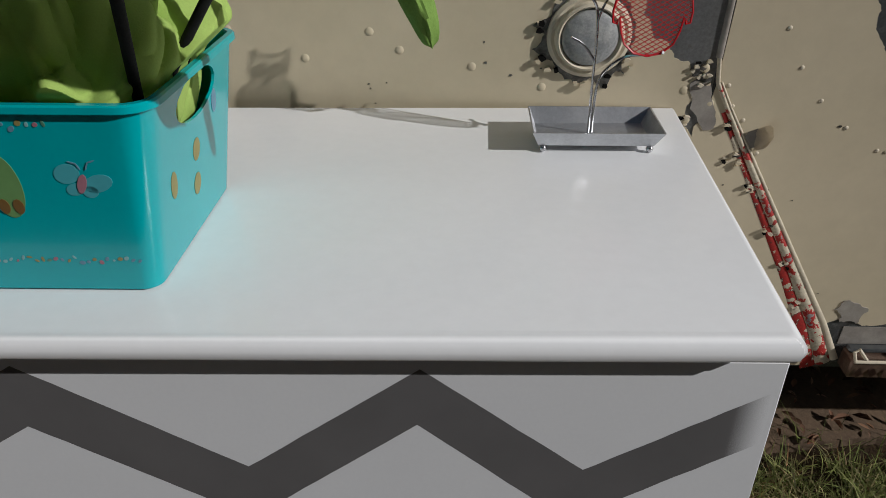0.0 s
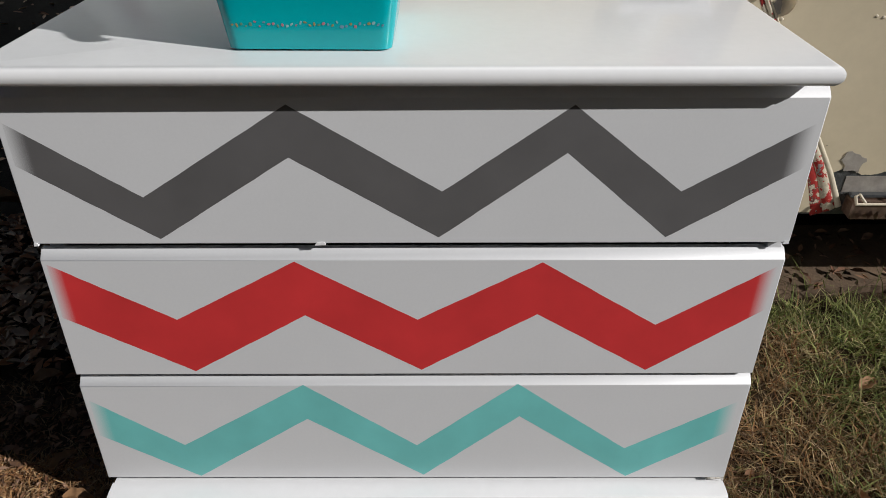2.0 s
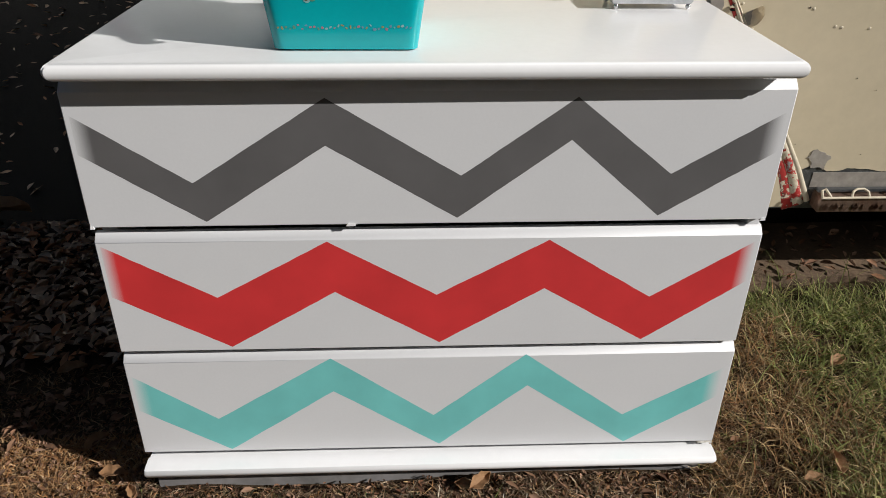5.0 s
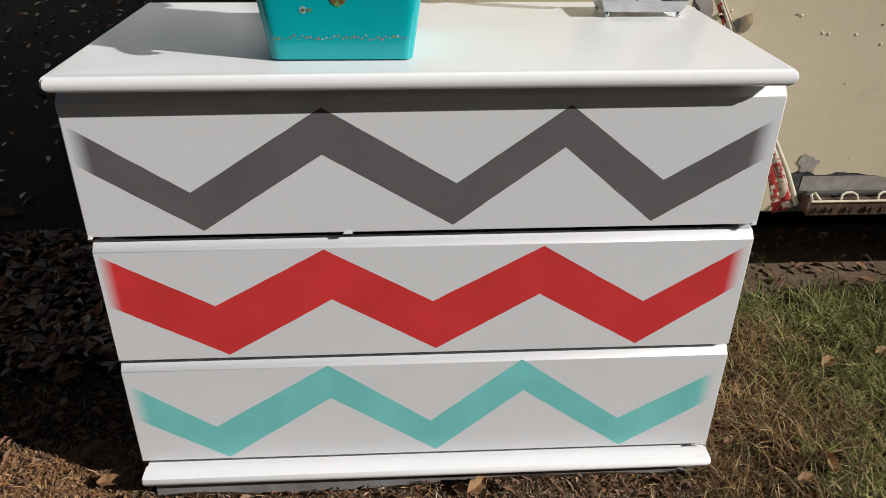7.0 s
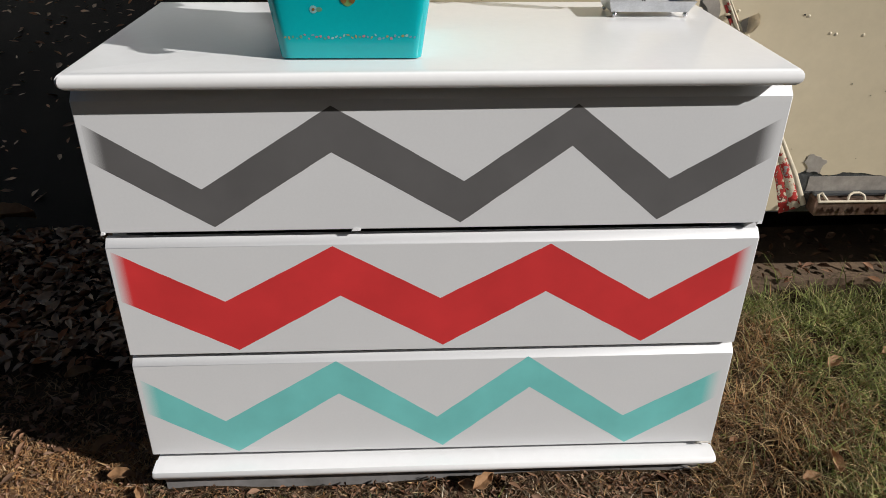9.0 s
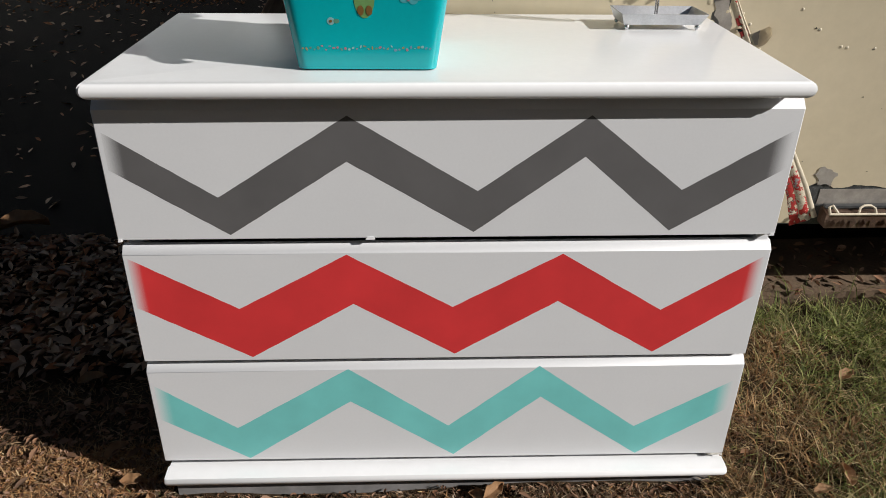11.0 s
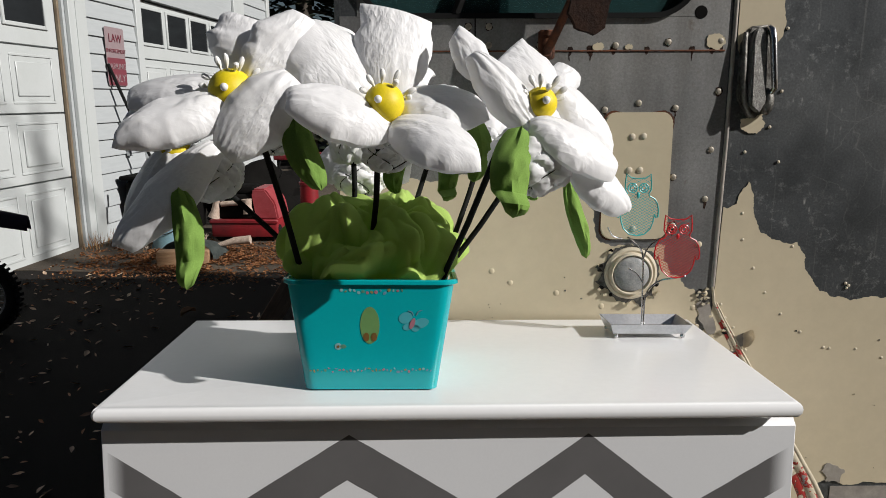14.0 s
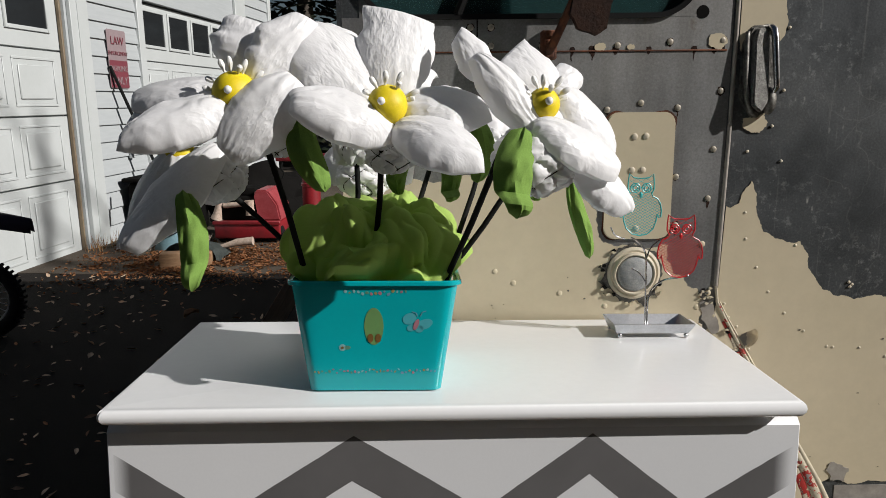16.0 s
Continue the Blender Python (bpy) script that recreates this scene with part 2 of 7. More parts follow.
def streaked_metal():
    """Dark oxidised sheet: cloudy patches, pale tide lines, small white splashes."""
    m, nt, b = nodes_of("oxidised_sheet")
    big = noise_node(nt, 2.2, 6, 0.6)
    col = ramp(nt, big, [(0.3, (0.062, 0.068, 0.074)), (0.52, (0.098, 0.105, 0.110)), (0.72, (0.145, 0.149, 0.150))])
    tc = nt.nodes.new("ShaderNodeTexCoord")
    nn = nt.nodes.new("ShaderNodeTexNoise")
    nn.inputs["Scale"].default_value = 5
    nn.inputs["Detail"].default_value = 5
    link(nt, tc.outputs["Object"], nn.inputs["Vector"])
    wv = nt.nodes.new("ShaderNodeVectorMath")
    wv.operation = "MULTIPLY_ADD"
    link(nt, nn.outputs["Color"], wv.inputs[0])
    wv.inputs[1].default_value = (0.22, 0.22, 0.22)
    link(nt, tc.outputs["Object"], wv.inputs[2])
    vo = nt.nodes.new("ShaderNodeTexVoronoi")
    vo.feature = "DISTANCE_TO_EDGE"
    vo.inputs["Scale"].default_value = 8.5
    link(nt, wv.outputs["Vector"], vo.inputs["Vector"])
    lines = ramp(nt, vo.outputs["Distance"], [(0.0, (0.22, 0.22, 0.22)), (0.014, (0, 0, 0))])
    gate = ramp(nt, noise_node(nt, 5.0, 3), [(0.43, (0, 0, 0)), (0.55, (1, 1, 1))])
    col = mix(nt, mix(nt, 1.0, lines, gate, "MULTIPLY"), col, (0.33, 0.33, 0.32))
    sp = nt.nodes.new("ShaderNodeTexVoronoi")
    sp.inputs["Scale"].default_value = 60
    mp = nt.nodes.new("ShaderNodeMapping")
    mp.inputs["Scale"].default_value = (1, 1, 0.36)
    link(nt, tc.outputs["Object"], mp.inputs["Vector"])
    link(nt, mp.outputs["Vector"], sp.inputs["Vector"])
    dots = ramp(nt, sp.outputs["Distance"], [(0.06, (1, 1, 1)), (0.20, (0, 0, 0))])
    some = ramp(nt, noise_node(nt, 9, 6, 0.7), [(0.50, (0, 0, 0)), (0.60, (0.85, 0.85, 0.85))])
    col = mix(nt, mix(nt, 1.0, dots, some, "MULTIPLY"), col, (0.5, 0.5, 0.48))
    scuff = ramp(nt, noise_node(nt, 55, 6, 0.75), [(0.53, (0, 0, 0)), (0.66, (0.8, 0.8, 0.8))])
    zone = ramp(nt, noise_node(nt, 4.2, 4, 0.6), [(0.43, (0, 0, 0)), (0.60, (1, 1, 1))])
    col = mix(nt, mix(nt, 1.0, scuff, zone, "MULTIPLY"), col, (0.36, 0.37, 0.37))
    drip = ramp(nt, noise_node(nt, 1.0, 4, 0.6, (95, 95, 3.2)), [(0.60, (0, 0, 0)), (0.72, (0.5, 0.5, 0.5))])
    col = mix(nt, drip, col, (0.24, 0.24, 0.235))
    dust = ramp(nt, noise_node(nt, 230, 5, 0.7), [(0.3, (0.7, 0.7, 0.7)), (0.62, (1.1, 1.1, 1.1)), (0.8, (1.9, 1.9, 1.85))])
    col = mix(nt, 1.0, col, dust, "MULTIPLY")
    link(nt, col, b.inputs["Base Color"])
    b.inputs["Metallic"].default_value = 0.72
    rr = ramp(nt, noise_node(nt, 9, 5), [(0.3, (0.38, 0.38, 0.38)), (0.7, (0.6, 0.6, 0.6))])
    link(nt, rr, b.inputs["Roughness"])
    bump(nt, b, noise_node(nt, 30, 6), 0.12, 0.002)
    return m


m_oxide = streaked_metal()
def stained_sheet():
    """Dull bare door sheet: soft clouds, long runs of dirt and brown rust blooms."""
    m, nt, b = nodes_of("dull_door_sheet")
    col = ramp(nt, noise_node(nt, 3.2, 5, 0.6, (1, 1, 0.6)), [(0.3, (0.19, 0.195, 0.20)), (0.55, (0.29, 0.29, 0.285)), (0.75, (0.38, 0.375, 0.36))])
    runs = ramp(nt, noise_node(nt, 1.0, 3, 0.5, (16, 16, 1.6)), [(0.38, (0.80, 0.79, 0.78)), (0.66, (1.06, 1.06, 1.06))])
    col = mix(nt, 1.0, col, runs, "MULTIPLY")
    rust = ramp(nt, noise_node(nt, 13, 6, 0.7), [(0.60, (0, 0, 0)), (0.74, (0.75, 0.75, 0.75))])
    col = mix(nt, rust, col, (0.13, 0.075, 0.04))
    specks = ramp(nt, noise_node(nt, 210, 4, 0.7), [(0.3, (0.78, 0.78, 0.78)), (0.65, (1.08, 1.08, 1.08)), (0.8, (1.5, 1.5, 1.45))])
    link(nt, mix(nt, 1.0, col, specks, "MULTIPLY"), b.inputs["Base Color"])
    b.inputs["Metallic"].default_value = 0.7
    link(nt, ramp(nt, noise_node(nt, 7, 5), [(0.3, (0.42, 0.42, 0.42)), (0.7, (0.62, 0.62, 0.62))]), b.inputs["Roughness"])
    bump(nt, b, noise_node(nt, 40, 6), 0.15, 0.001)
    return m


m_doorskin = stained_sheet()
m_cream = surface("cream_van_paint", (0.55, 0.475, 0.34), (0.50, 0.43, 0.30), 2.6, 0.55, bumps=0.1, bscale=30, grain=0.05, dist=0.001)
m_dark = surface("dark_underside", (0.008, 0.0075, 0.007), None, 6, 0.95, spec=0.05)
m_rubber = surface("black_rubber", (0.005, 0.005, 0.005), (0.009, 0.009, 0.009), 12, 0.75, bumps=0.2, spec=0.1)
m_rust = surface("rusty_steel", (0.05, 0.02, 0.012), (0.15, 0.05, 0.02), 30, 0.9, 0.1, bumps=0.7, bscale=160, grain=0.4)
m_chrome = surface("pitted_chrome", (0.6, 0.6, 0.62), (0.32, 0.31, 0.3), 40, 0.2, 1.0, bumps=0.15, bscale=300, grain=0.2)
m_zinc = surface("galvanised_tray", (0.62, 0.63, 0.65), (0.5, 0.51, 0.53), 24, 0.36, 0.85, bumps=0.06, bscale=200, grain=0.12)
m_wire = surface("nickel_wire", (0.6, 0.6, 0.62), None, 30, 0.25, 1.0)
m_lens = surface("dusty_lens", (0.22, 0.23, 0.235), (0.36, 0.36, 0.35), 60, 0.45, bumps=0.2, bscale=300, grain=0.3)
m_ivory = surface("ivory_trim_paint", (0.62, 0.55, 0.42), (0.5, 0.44, 0.34), 24, 0.55, bumps=0.2, bscale=120)
m_tread = surface("worn_tread_plate", (0.24, 0.17, 0.13), (0.13, 0.07, 0.045), 20, 0.5, 0.7, bumps=0.3, bscale=90, grain=0.3)
# dusty asphalt beyond the shade, its sunlit brightness put into the colour
m_lit_asphalt = surface("dusty_sunlit_asphalt", (0.10, 0.082, 0.062), (0.06, 0.05, 0.04), 2.2, 0.95, bumps=0.8, bscale=160, grain=0.4, dist=0.004, spec=0.2)
m_asphalt = surface("asphalt", (0.014, 0.0125, 0.0113), (0.022, 0.0195, 0.0175), 1.6, 0.95, bumps=0.8, bscale=210, grain=0.5, dist=0.004, spec=0.08)
m_concrete = surface("old_concrete", (0.14, 0.09, 0.052), (0.07, 0.045, 0.027), 5, 0.92, bumps=0.6, bscale=120, grain=0.25, dist=0.003)
m_soil = surface("lawn_soil", (0.03, 0.02, 0.012), (0.055, 0.036, 0.02), 9, 0.97, bumps=1.0, bscale=120, grain=0.5, dist=0.008, spec=0.1)
m_siding = surface("white_siding", (0.43, 0.455, 0.465), (0.385, 0.41, 0.42), 3, 0.5, bumps=0.12, bscale=60, grain=0.03, stretch=(1, 1, 12))
m_garage = surface("white_garage_paint", (0.51, 0.535, 0.535), (0.47, 0.495, 0.49), 3, 0.45, bumps=0.1, bscale=70, grain=0.03)
m_strip = surface("brown_weather_strip", (0.2, 0.155, 0.1), (0.14, 0.1, 0.065), 9, 0.7)
m_pane = surface("dark_window_pane", (0.02, 0.022, 0.024), None, 4, 0.08, rvar=0.02, grain=0.02)
m_roof = surface("roof_shingle", (0.09, 0.085, 0.08), None, 8, 0.95, bumps=0.6)
m_signred = surface("sign_red", (0.2, 0.05, 0.065), (0.17, 0.045, 0.06), 10, 0.45)
m_signpale = surface("sign_pale", (0.3, 0.23, 0.24), (0.26, 0.2, 0.21), 10, 0.45)
m_bucket = surface("blue_grey_plastic", (0.2, 0.33, 0.38), (0.15, 0.26, 0.3), 9, 0.5)
m_redm = surface("red_machine_paint", (0.26, 0.014, 0.02), (0.16, 0.012, 0.016), 8, 0.45, bumps=0.1)
m_fadered = surface("faded_red_paint", (0.36, 0.07, 0.08), (0.26, 0.03, 0.035), 9, 0.4, bumps=0.1)
m_fleece = surface("pale_fleece", (0.5, 0.4, 0.33), (0.36, 0.27, 0.21), 40, 0.95, bumps=1.0, bscale=160, grain=0.4)
m_wood = surface("weathered_wood", (0.17, 0.1, 0.06), (0.25, 0.17, 0.11), 14, 0.85, bumps=0.6, bscale=120, grain=0.3, stretch=(1, 1, 0.12))
m_sawn = surface("sawn_wood", (0.36, 0.22, 0.12), (0.2, 0.11, 0.055), 26, 0.85, bumps=0.4, bscale=90, grain=0.2, stretch=(0.3, 1, 1))
m_scoop = surface("grey_green_metal", (0.17, 0.2, 0.19), (0.1, 0.12, 0.115), 14, 0.5, 0.4, bumps=0.2)
m_blocker = surface("dark_light_blocker", (0.06, 0.045, 0.033), (0.04, 0.03, 0.022), 3, 0.85, bumps=0.4, bscale=60, stretch=(6, 6, 0.4))
m_pink = surface("pink_handle", (0.45, 0.17, 0.15), None, 20, 0.6)
m_tyre = surface("tyre_rubber", (0.007, 0.007, 0.007), (0.013, 0.012, 0.012), 30, 0.9, bumps=0.3, spec=0.15)
m_purple = surface("dark_purple_plastic", (0.03, 0.012, 0.03), None, 9, 0.35)
m_alloy = surface("dull_alloy", (0.3, 0.3, 0.31), None, 20, 0.45, 0.9)
m_bark = surface("bark", (0.05, 0.04, 0.03), (0.09, 0.075, 0.06), 12, 0.95, bumps=0.9, bscale=40, dist=0.01)
m_tan = surface("dry_leaf_tan", (0.27, 0.15, 0.07), (0.17, 0.085, 0.035), 30, 0.8, bumps=0.4, bscale=200)
m_tangrass = scattered("tan_grass_blades", [(0.42, 0.23, 0.10), (0.045, 0.026, 0.012), (0.62, 0.46, 0.26), (0.12, 0.10, 0.035), (0.48, 0.30, 0.14), (0.03, 0.02, 0.01), (0.28, 0.13, 0.05)], 0.8, trans=0.2)
m_grass = scattered("grass_blades", [(0.024, 0.036, 0.010), (0.29, 0.33, 0.09), (0.05, 0.07, 0.016), (0.52, 0.44, 0.21), (0.028, 0.04, 0.010), (0.38, 0.40, 0.14), (0.14, 0.18, 0.04)], 0.75, trans=0.25)
m_straw = scattered("dry_thatch", [(0.10, 0.05, 0.026), (0.32, 0.18, 0.085), (0.055, 0.032, 0.018), (0.46, 0.31, 0.18), (0.13, 0.07, 0.033), (0.30, 0.16, 0.075), (0.15, 0.11, 0.055), (0.42, 0.29, 0.18)], 0.85, trans=0.15)
m_curl = scattered("curled_tan_thatch", [(0.38, 0.20, 0.085), (0.20, 0.085, 0.035), (0.56, 0.37, 0.19), (0.11, 0.05, 0.022), (0.46, 0.26, 0.11), (0.30, 0.13, 0.05), (0.62, 0.45, 0.26)], 0.85, trans=0.15)
m_litter = scattered("leaf_litter", [(0.2, 0.10, 0.05), (0.08, 0.04, 0.023), (0.30, 0.17, 0.1), (0.13, 0.055, 0.028), (0.38, 0.24, 0.16), (0.065, 0.035, 0.02)], 0.85)
# pale driveway leaves; palette also lifted to offset weak light in the shade
m_paleleaf = scattered("dead_leaf_bits", [(0.46, 0.29, 0.18), (0.66, 0.52, 0.38), (0.22, 0.10, 0.05), (0.56, 0.42, 0.29), (0.50, 0.22, 0.10), (0.12, 0.06, 0.035)], 0.6)
m_matted = scattered("matted_grey_tan_thatch", [(0.34, 0.22, 0.13), (0.05, 0.032, 0.02), (0.50, 0.38, 0.26), (0.14, 0.075, 0.045), (0.26, 0.20, 0.11), (0.03, 0.02, 0.014), (0.40, 0.23, 0.15)], 0.85, trans=0.15)
m_bleached = scattered("bleached_grass_stems", [(0.72, 0.66, 0.55), (0.58, 0.48, 0.34), (0.78, 0.74, 0.66)], 0.8, trans=0.15)
m_rustleaf = scattered("russet_leaf_litter", [(0.3, 0.11, 0.04), (0.2, 0.075, 0.03), (0.4, 0.2, 0.09), (0.26, 0.12, 0.05), (0.12, 0.05, 0.025)], 0.8)
m_needles = scattered("evergreen_needles", [(0.008, 0.014, 0.007), (0.016, 0.024, 0.011), (0.035, 0.035, 0.018), (0.01, 0.014, 0.008)], 0.8)
m_thyme = scattered("grey_green_sprigs", [(0.1, 0.13, 0.085), (0.16, 0.19, 0.13), (0.06, 0.09, 0.04)], 0.85)


def petal_material(name, coord):
    """Thin white non-woven cloth, drawn tight in places: long fine wrinkles and sharp small creases."""
    m, nt, b = nodes_of(name)
    big = noise_node(nt, 9, 4)
    link(nt, ramp(nt, big, [(0.3, (0.92, 0.918, 0.93)), (0.7, (0.955, 0.955, 0.96))]), b.inputs["Base Color"])
    b.inputs["Roughness"].default_value = 0.38
    b.inputs["Specular IOR Level"].default_value = 0.35
    long = noise_node(nt, 1.0, 3, 0.55, (20, 170, 80), coord)
    crumple = ramp(nt, noise_node(nt, 1.0, 2, 0.5, (44, 90, 60), coord), [(0.30, (0, 0, 0)), (0.5, (1, 1, 1)), (0.70, (0, 0, 0))])
    where = ramp(nt, noise_node(nt, 1.0, 2, 0.5, (12, 18, 15), coord), [(0.38, (0.15, 0.15, 0.15)), (0.62, (1, 1, 1))])
    fine = noise_node(nt, 1.0, 4, 0.6, (170, 300, 220), coord)
    h = mix(nt, 1.0, mix(nt, 0.82, long, crumple), where, "MULTIPLY")
    h = mix(nt, 0.14, h, fine)
    bump(nt, b, h, 0.30, 0.0050)
    t = nt.nodes.new("ShaderNodeBsdfTranslucent")
    t.inputs["Color"].default_value = (0.8, 0.8, 0.82, 1)
    ms = nt.nodes.new("ShaderNodeMixShader")
    ms.inputs["Fac"].default_value = 0.28
    link(nt, b.outputs["BSDF"], ms.inputs[1])
    link(nt, t.outputs["BSDF"], ms.inputs[2])
    link(nt, ms.outputs["Shader"], nt.nodes["Material Output"].inputs["Surface"])
    return m


m_petal = petal_material("white_nonwoven", "UV")
m_bundle = petal_material("white_gathered_cloth", "Object")


def plain(name, c, rough=0.5):
    return surface(name, c, tuple(v * 0.9 for v in c), 30, rough, grain=0.05)


def glass_material(name, tint, rough=0.02):
    m, nt, b = nodes_of(name)
    b.inputs["Base Color"].default_value = (*tint, 1)
    b.inputs["Roughness"].default_value = rough
    b.inputs["Transmission Weight"].default_value = 0.85
    b.inputs["IOR"].default_value = 1.45
    return m


m_tealglass = glass_material("tinted_glass", (0.10, 0.22, 0.22))


def thin_cloth(m, colour, amount):
    """Lets some light through a thin sheet."""
    nt = m.node_tree
    b = nt.nodes["Principled BSDF"]
    t = nt.nodes.new("ShaderNodeBsdfTranslucent")
    t.inputs["Color"].default_value = (*colour, 1)
    ms = nt.nodes.new("ShaderNodeMixShader")
    ms.inputs["Fac"].default_value = amount
    link(nt, b.outputs["BSDF"], ms.inputs[1])
    link(nt, t.outputs["BSDF"], ms.inputs[2])
    link(nt, ms.outputs["Shader"], nt.nodes["Material Output"].inputs["Surface"])


thin_cloth(m_cloth, (0.52, 0.66, 0.17), 0.3)
thin_cloth(m_felt, (0.25, 0.42, 0.06), 0.15)


# ---- ground ----
def ground_z(x, y):
    t = min(max((y + 0.6) / 1.35, 0.0), 1.0)
    return 0.098 - 0.108 * t


def build_ground():
    bm = bmesh.new()
    xs = [-300, -60, -12, -5] + [-3 + 0.06 * i for i in range(101)] + [5, 12, 60, 300]
    ys = [-300, -60, -12, -4] + [-1.6 + 0.06 * i for i in range(51)] + [3, 6, 12, 30, 90, 300]
    rows = []
    for y in ys:
        rows.append([bm.verts.new((x, y, ground_z(x, y) + (0.012 * noise.noise((x * 3, y * 3, 0)) + 0.006 * noise.noise((x * 11, y * 11, 2)) if abs(x) < 3.1 and -1.7 < y < 0.8 else -0.012))) for x in xs])
    for a, b in zip(rows, rows[1:]):
        for i in range(len(xs) - 1):
            bm.faces.new((a[i], a[i + 1], b[i + 1], b[i]))
    tagged(part("ground", bm, m_soil), "brown lawn soil under grass and leaf litter", "ground", kind="structure")
    # driveway with a ragged near edge
    rnd = random.Random(4)
    near = jagged([(-40, 1.15), (-6, 1.0), (-1.15, 0.86), (-0.87, 0.80), (-0.3, 0.76), (0.4, 0.9), (0.9, 1.2), (40, 1.6)], 0.08, rnd, 3)
    outline = near + [(40, 40), (-40, 40)]
    bm = bmesh.new()
    top = [bm.verts.new((x, y, -0.008)) for x, y in outline]
    bot = [bm.verts.new((x, y, -0.05)) for x, y in outline]
    bm.faces.new(top)
    for i in range(len(top)):
        j = (i + 1) % len(top)
        bm.faces.new((top[j], top[i], bot[i], bot[j]))
    bmesh.ops.recalc_face_normals(bm, faces=bm.faces[:])
    tagged(part("driveway", bm, m_asphalt, smooth=False), "black asphalt driveway strewn with fallen leaves", "driveway", kind="structure")
    # dusty ground before the garage doors, coloured lighter from the shade's edge as sunlit asphalt
    bm = bmesh.new()
    prism(bm, jagged([(-6.0, 4.45), (-2.9, 4.28), (-2.3, 4.20), (-1.23, 4.14), (-0.6, 4.08), (6.0, 3.6)], 0.02, rnd, 3) + [(6.0, 12.0), (-6.0, 12.0)], 0.0, 0.02)
    for v in bm.verts:
        v.co = Vector((v.co.x, v.co.z, -0.003 - v.co.y))
    bmesh.ops.recalc_face_normals(bm, faces=bm.faces[:])
    tagged(part("pavement", bm, m_lit_asphalt, smooth=False), "dusty brown driveway with sunlight put into its colour", "pavement", kind="structure")
    # concrete edging in front of the van's underside
    rnd = random.Random(9)
    bm = bmesh.new()
    a = jagged([(0.62, 0.56), (1.0, 0.60), (1.6, 0.56), (4, 0.55)], 0.06, rnd, 4)
    outline = a + [(4, 0.86), (0.62, 0.86)]
    top = [bm.verts.new((x, y, 0.022)) for x, y in outline]
    bot = [bm.verts.new((x, y, -0.06)) for x, y in outline]
    bm.faces.new(top)
    for i in range(len(top)):
        j = (i + 1) % len(top)
        bm.faces.new((top[j], top[i], bot[i], bot[j]))
    bmesh.ops.recalc_face_normals(bm, faces=bm.faces[:])
    tagged(part("concrete_edging", bm, m_concrete, smooth=False), "stained old concrete strip along the grass", "kerb", kind="structure")


build_ground()


def build_light_blocker():
    """An unseen dark wall behind the camera, added to cut sky light from the front."""
    for name, x0, x1, y0, y1 in (("light_block_wall", -5.0, 6.0, -6.3, -6.0),):
        bm = bmesh.new()
        box(bm, x0, x1, y0, y1, -0.02, 5.2)
        tagged(part(name, bm, m_blocker, smooth=False), "unseen dark wall added to cut light from the front", "wall", kind="structure")


build_light_blocker()


# ---- house with two garage doors ----
HOUSE = pose(-2.788, 5.092, -0.025, 0, 0, 83.25)


def garage_door(house, s0, s1, name_label):
    """A sectional door of four rows; the top row has panes."""
    w, n = s1 - s0, 4
    bm = bmesh.new()
    box(bm, s0 - 0.02, s1 + 0.02, 0.115, 0.15, 0, 2.175)
    door = tagged(part("garage_door", bm, m_garage, house), name_label)
    rows = [(0.0, 0.605), (0.61, 1.12), (1.125, 1.615), (1.62, 2.165)]
    cols = 4
    for r, (z0, z1) in enumerate(rows):
        bm = bmesh.new()
        box(bm, s0, s1, 0.075, 0.113, z0 + 0.003, z1 - 0.003, 0.004, 1)
        sec = part("door_section", bm, m_garage, door)
        for c in range(cols):
            a, b = s0 + 0.10 + c * (w - 0.12) / cols, s0 + 0.02 + (c + 1) * (w - 0.12) / cols
            if r < 3:
                bm = bmesh.new()
                # raised panel: sunk frame round a lifted field
                za, zb = z0 + 0.07, z1 - 0.06
                for (x0, x1, y0, q0, q1) in ((a, b, 0.068, za, za + 0.018), (a, b, 0.068, zb - 0.018, zb), (a, a + 0.018, 0.068, za + 0.018, zb - 0.018), (b - 0.018, b, 0.068, za + 0.018, zb - 0.018)):
                    box(bm, x0, x1, y0, 0.0745, q0, q1, 0.003, 1)
                box(bm, a + 0.06, b - 0.06, 0.064, 0.0745, za + 0.055, zb - 0.055, 0.006, 1)
                part("raised_panel", bm, m_garage, sec)
            else:
                za, zb = z0 + 0.155, z1 - 0.075
                b -= 0.045
                bm = bmesh.new()
                for (x0, x1, q0, q1) in ((a, b, za - 0.03, za), (a, b, zb, zb + 0.03), (a - 0.03, a, za - 0.03, zb + 0.03), (b, b + 0.03, za - 0.03, zb + 0.03)):
                    box(bm, x0, x1, 0.06, 0.0745, q0, q1, 0.004, 1)
                part("pane_frame", bm, m_garage, sec)
                bm = bmesh.new()
                box(bm, a, b, 0.069, 0.0745, za, zb)
                part("pane", bm, m_pane, sec, "dark glass pane")
    return door


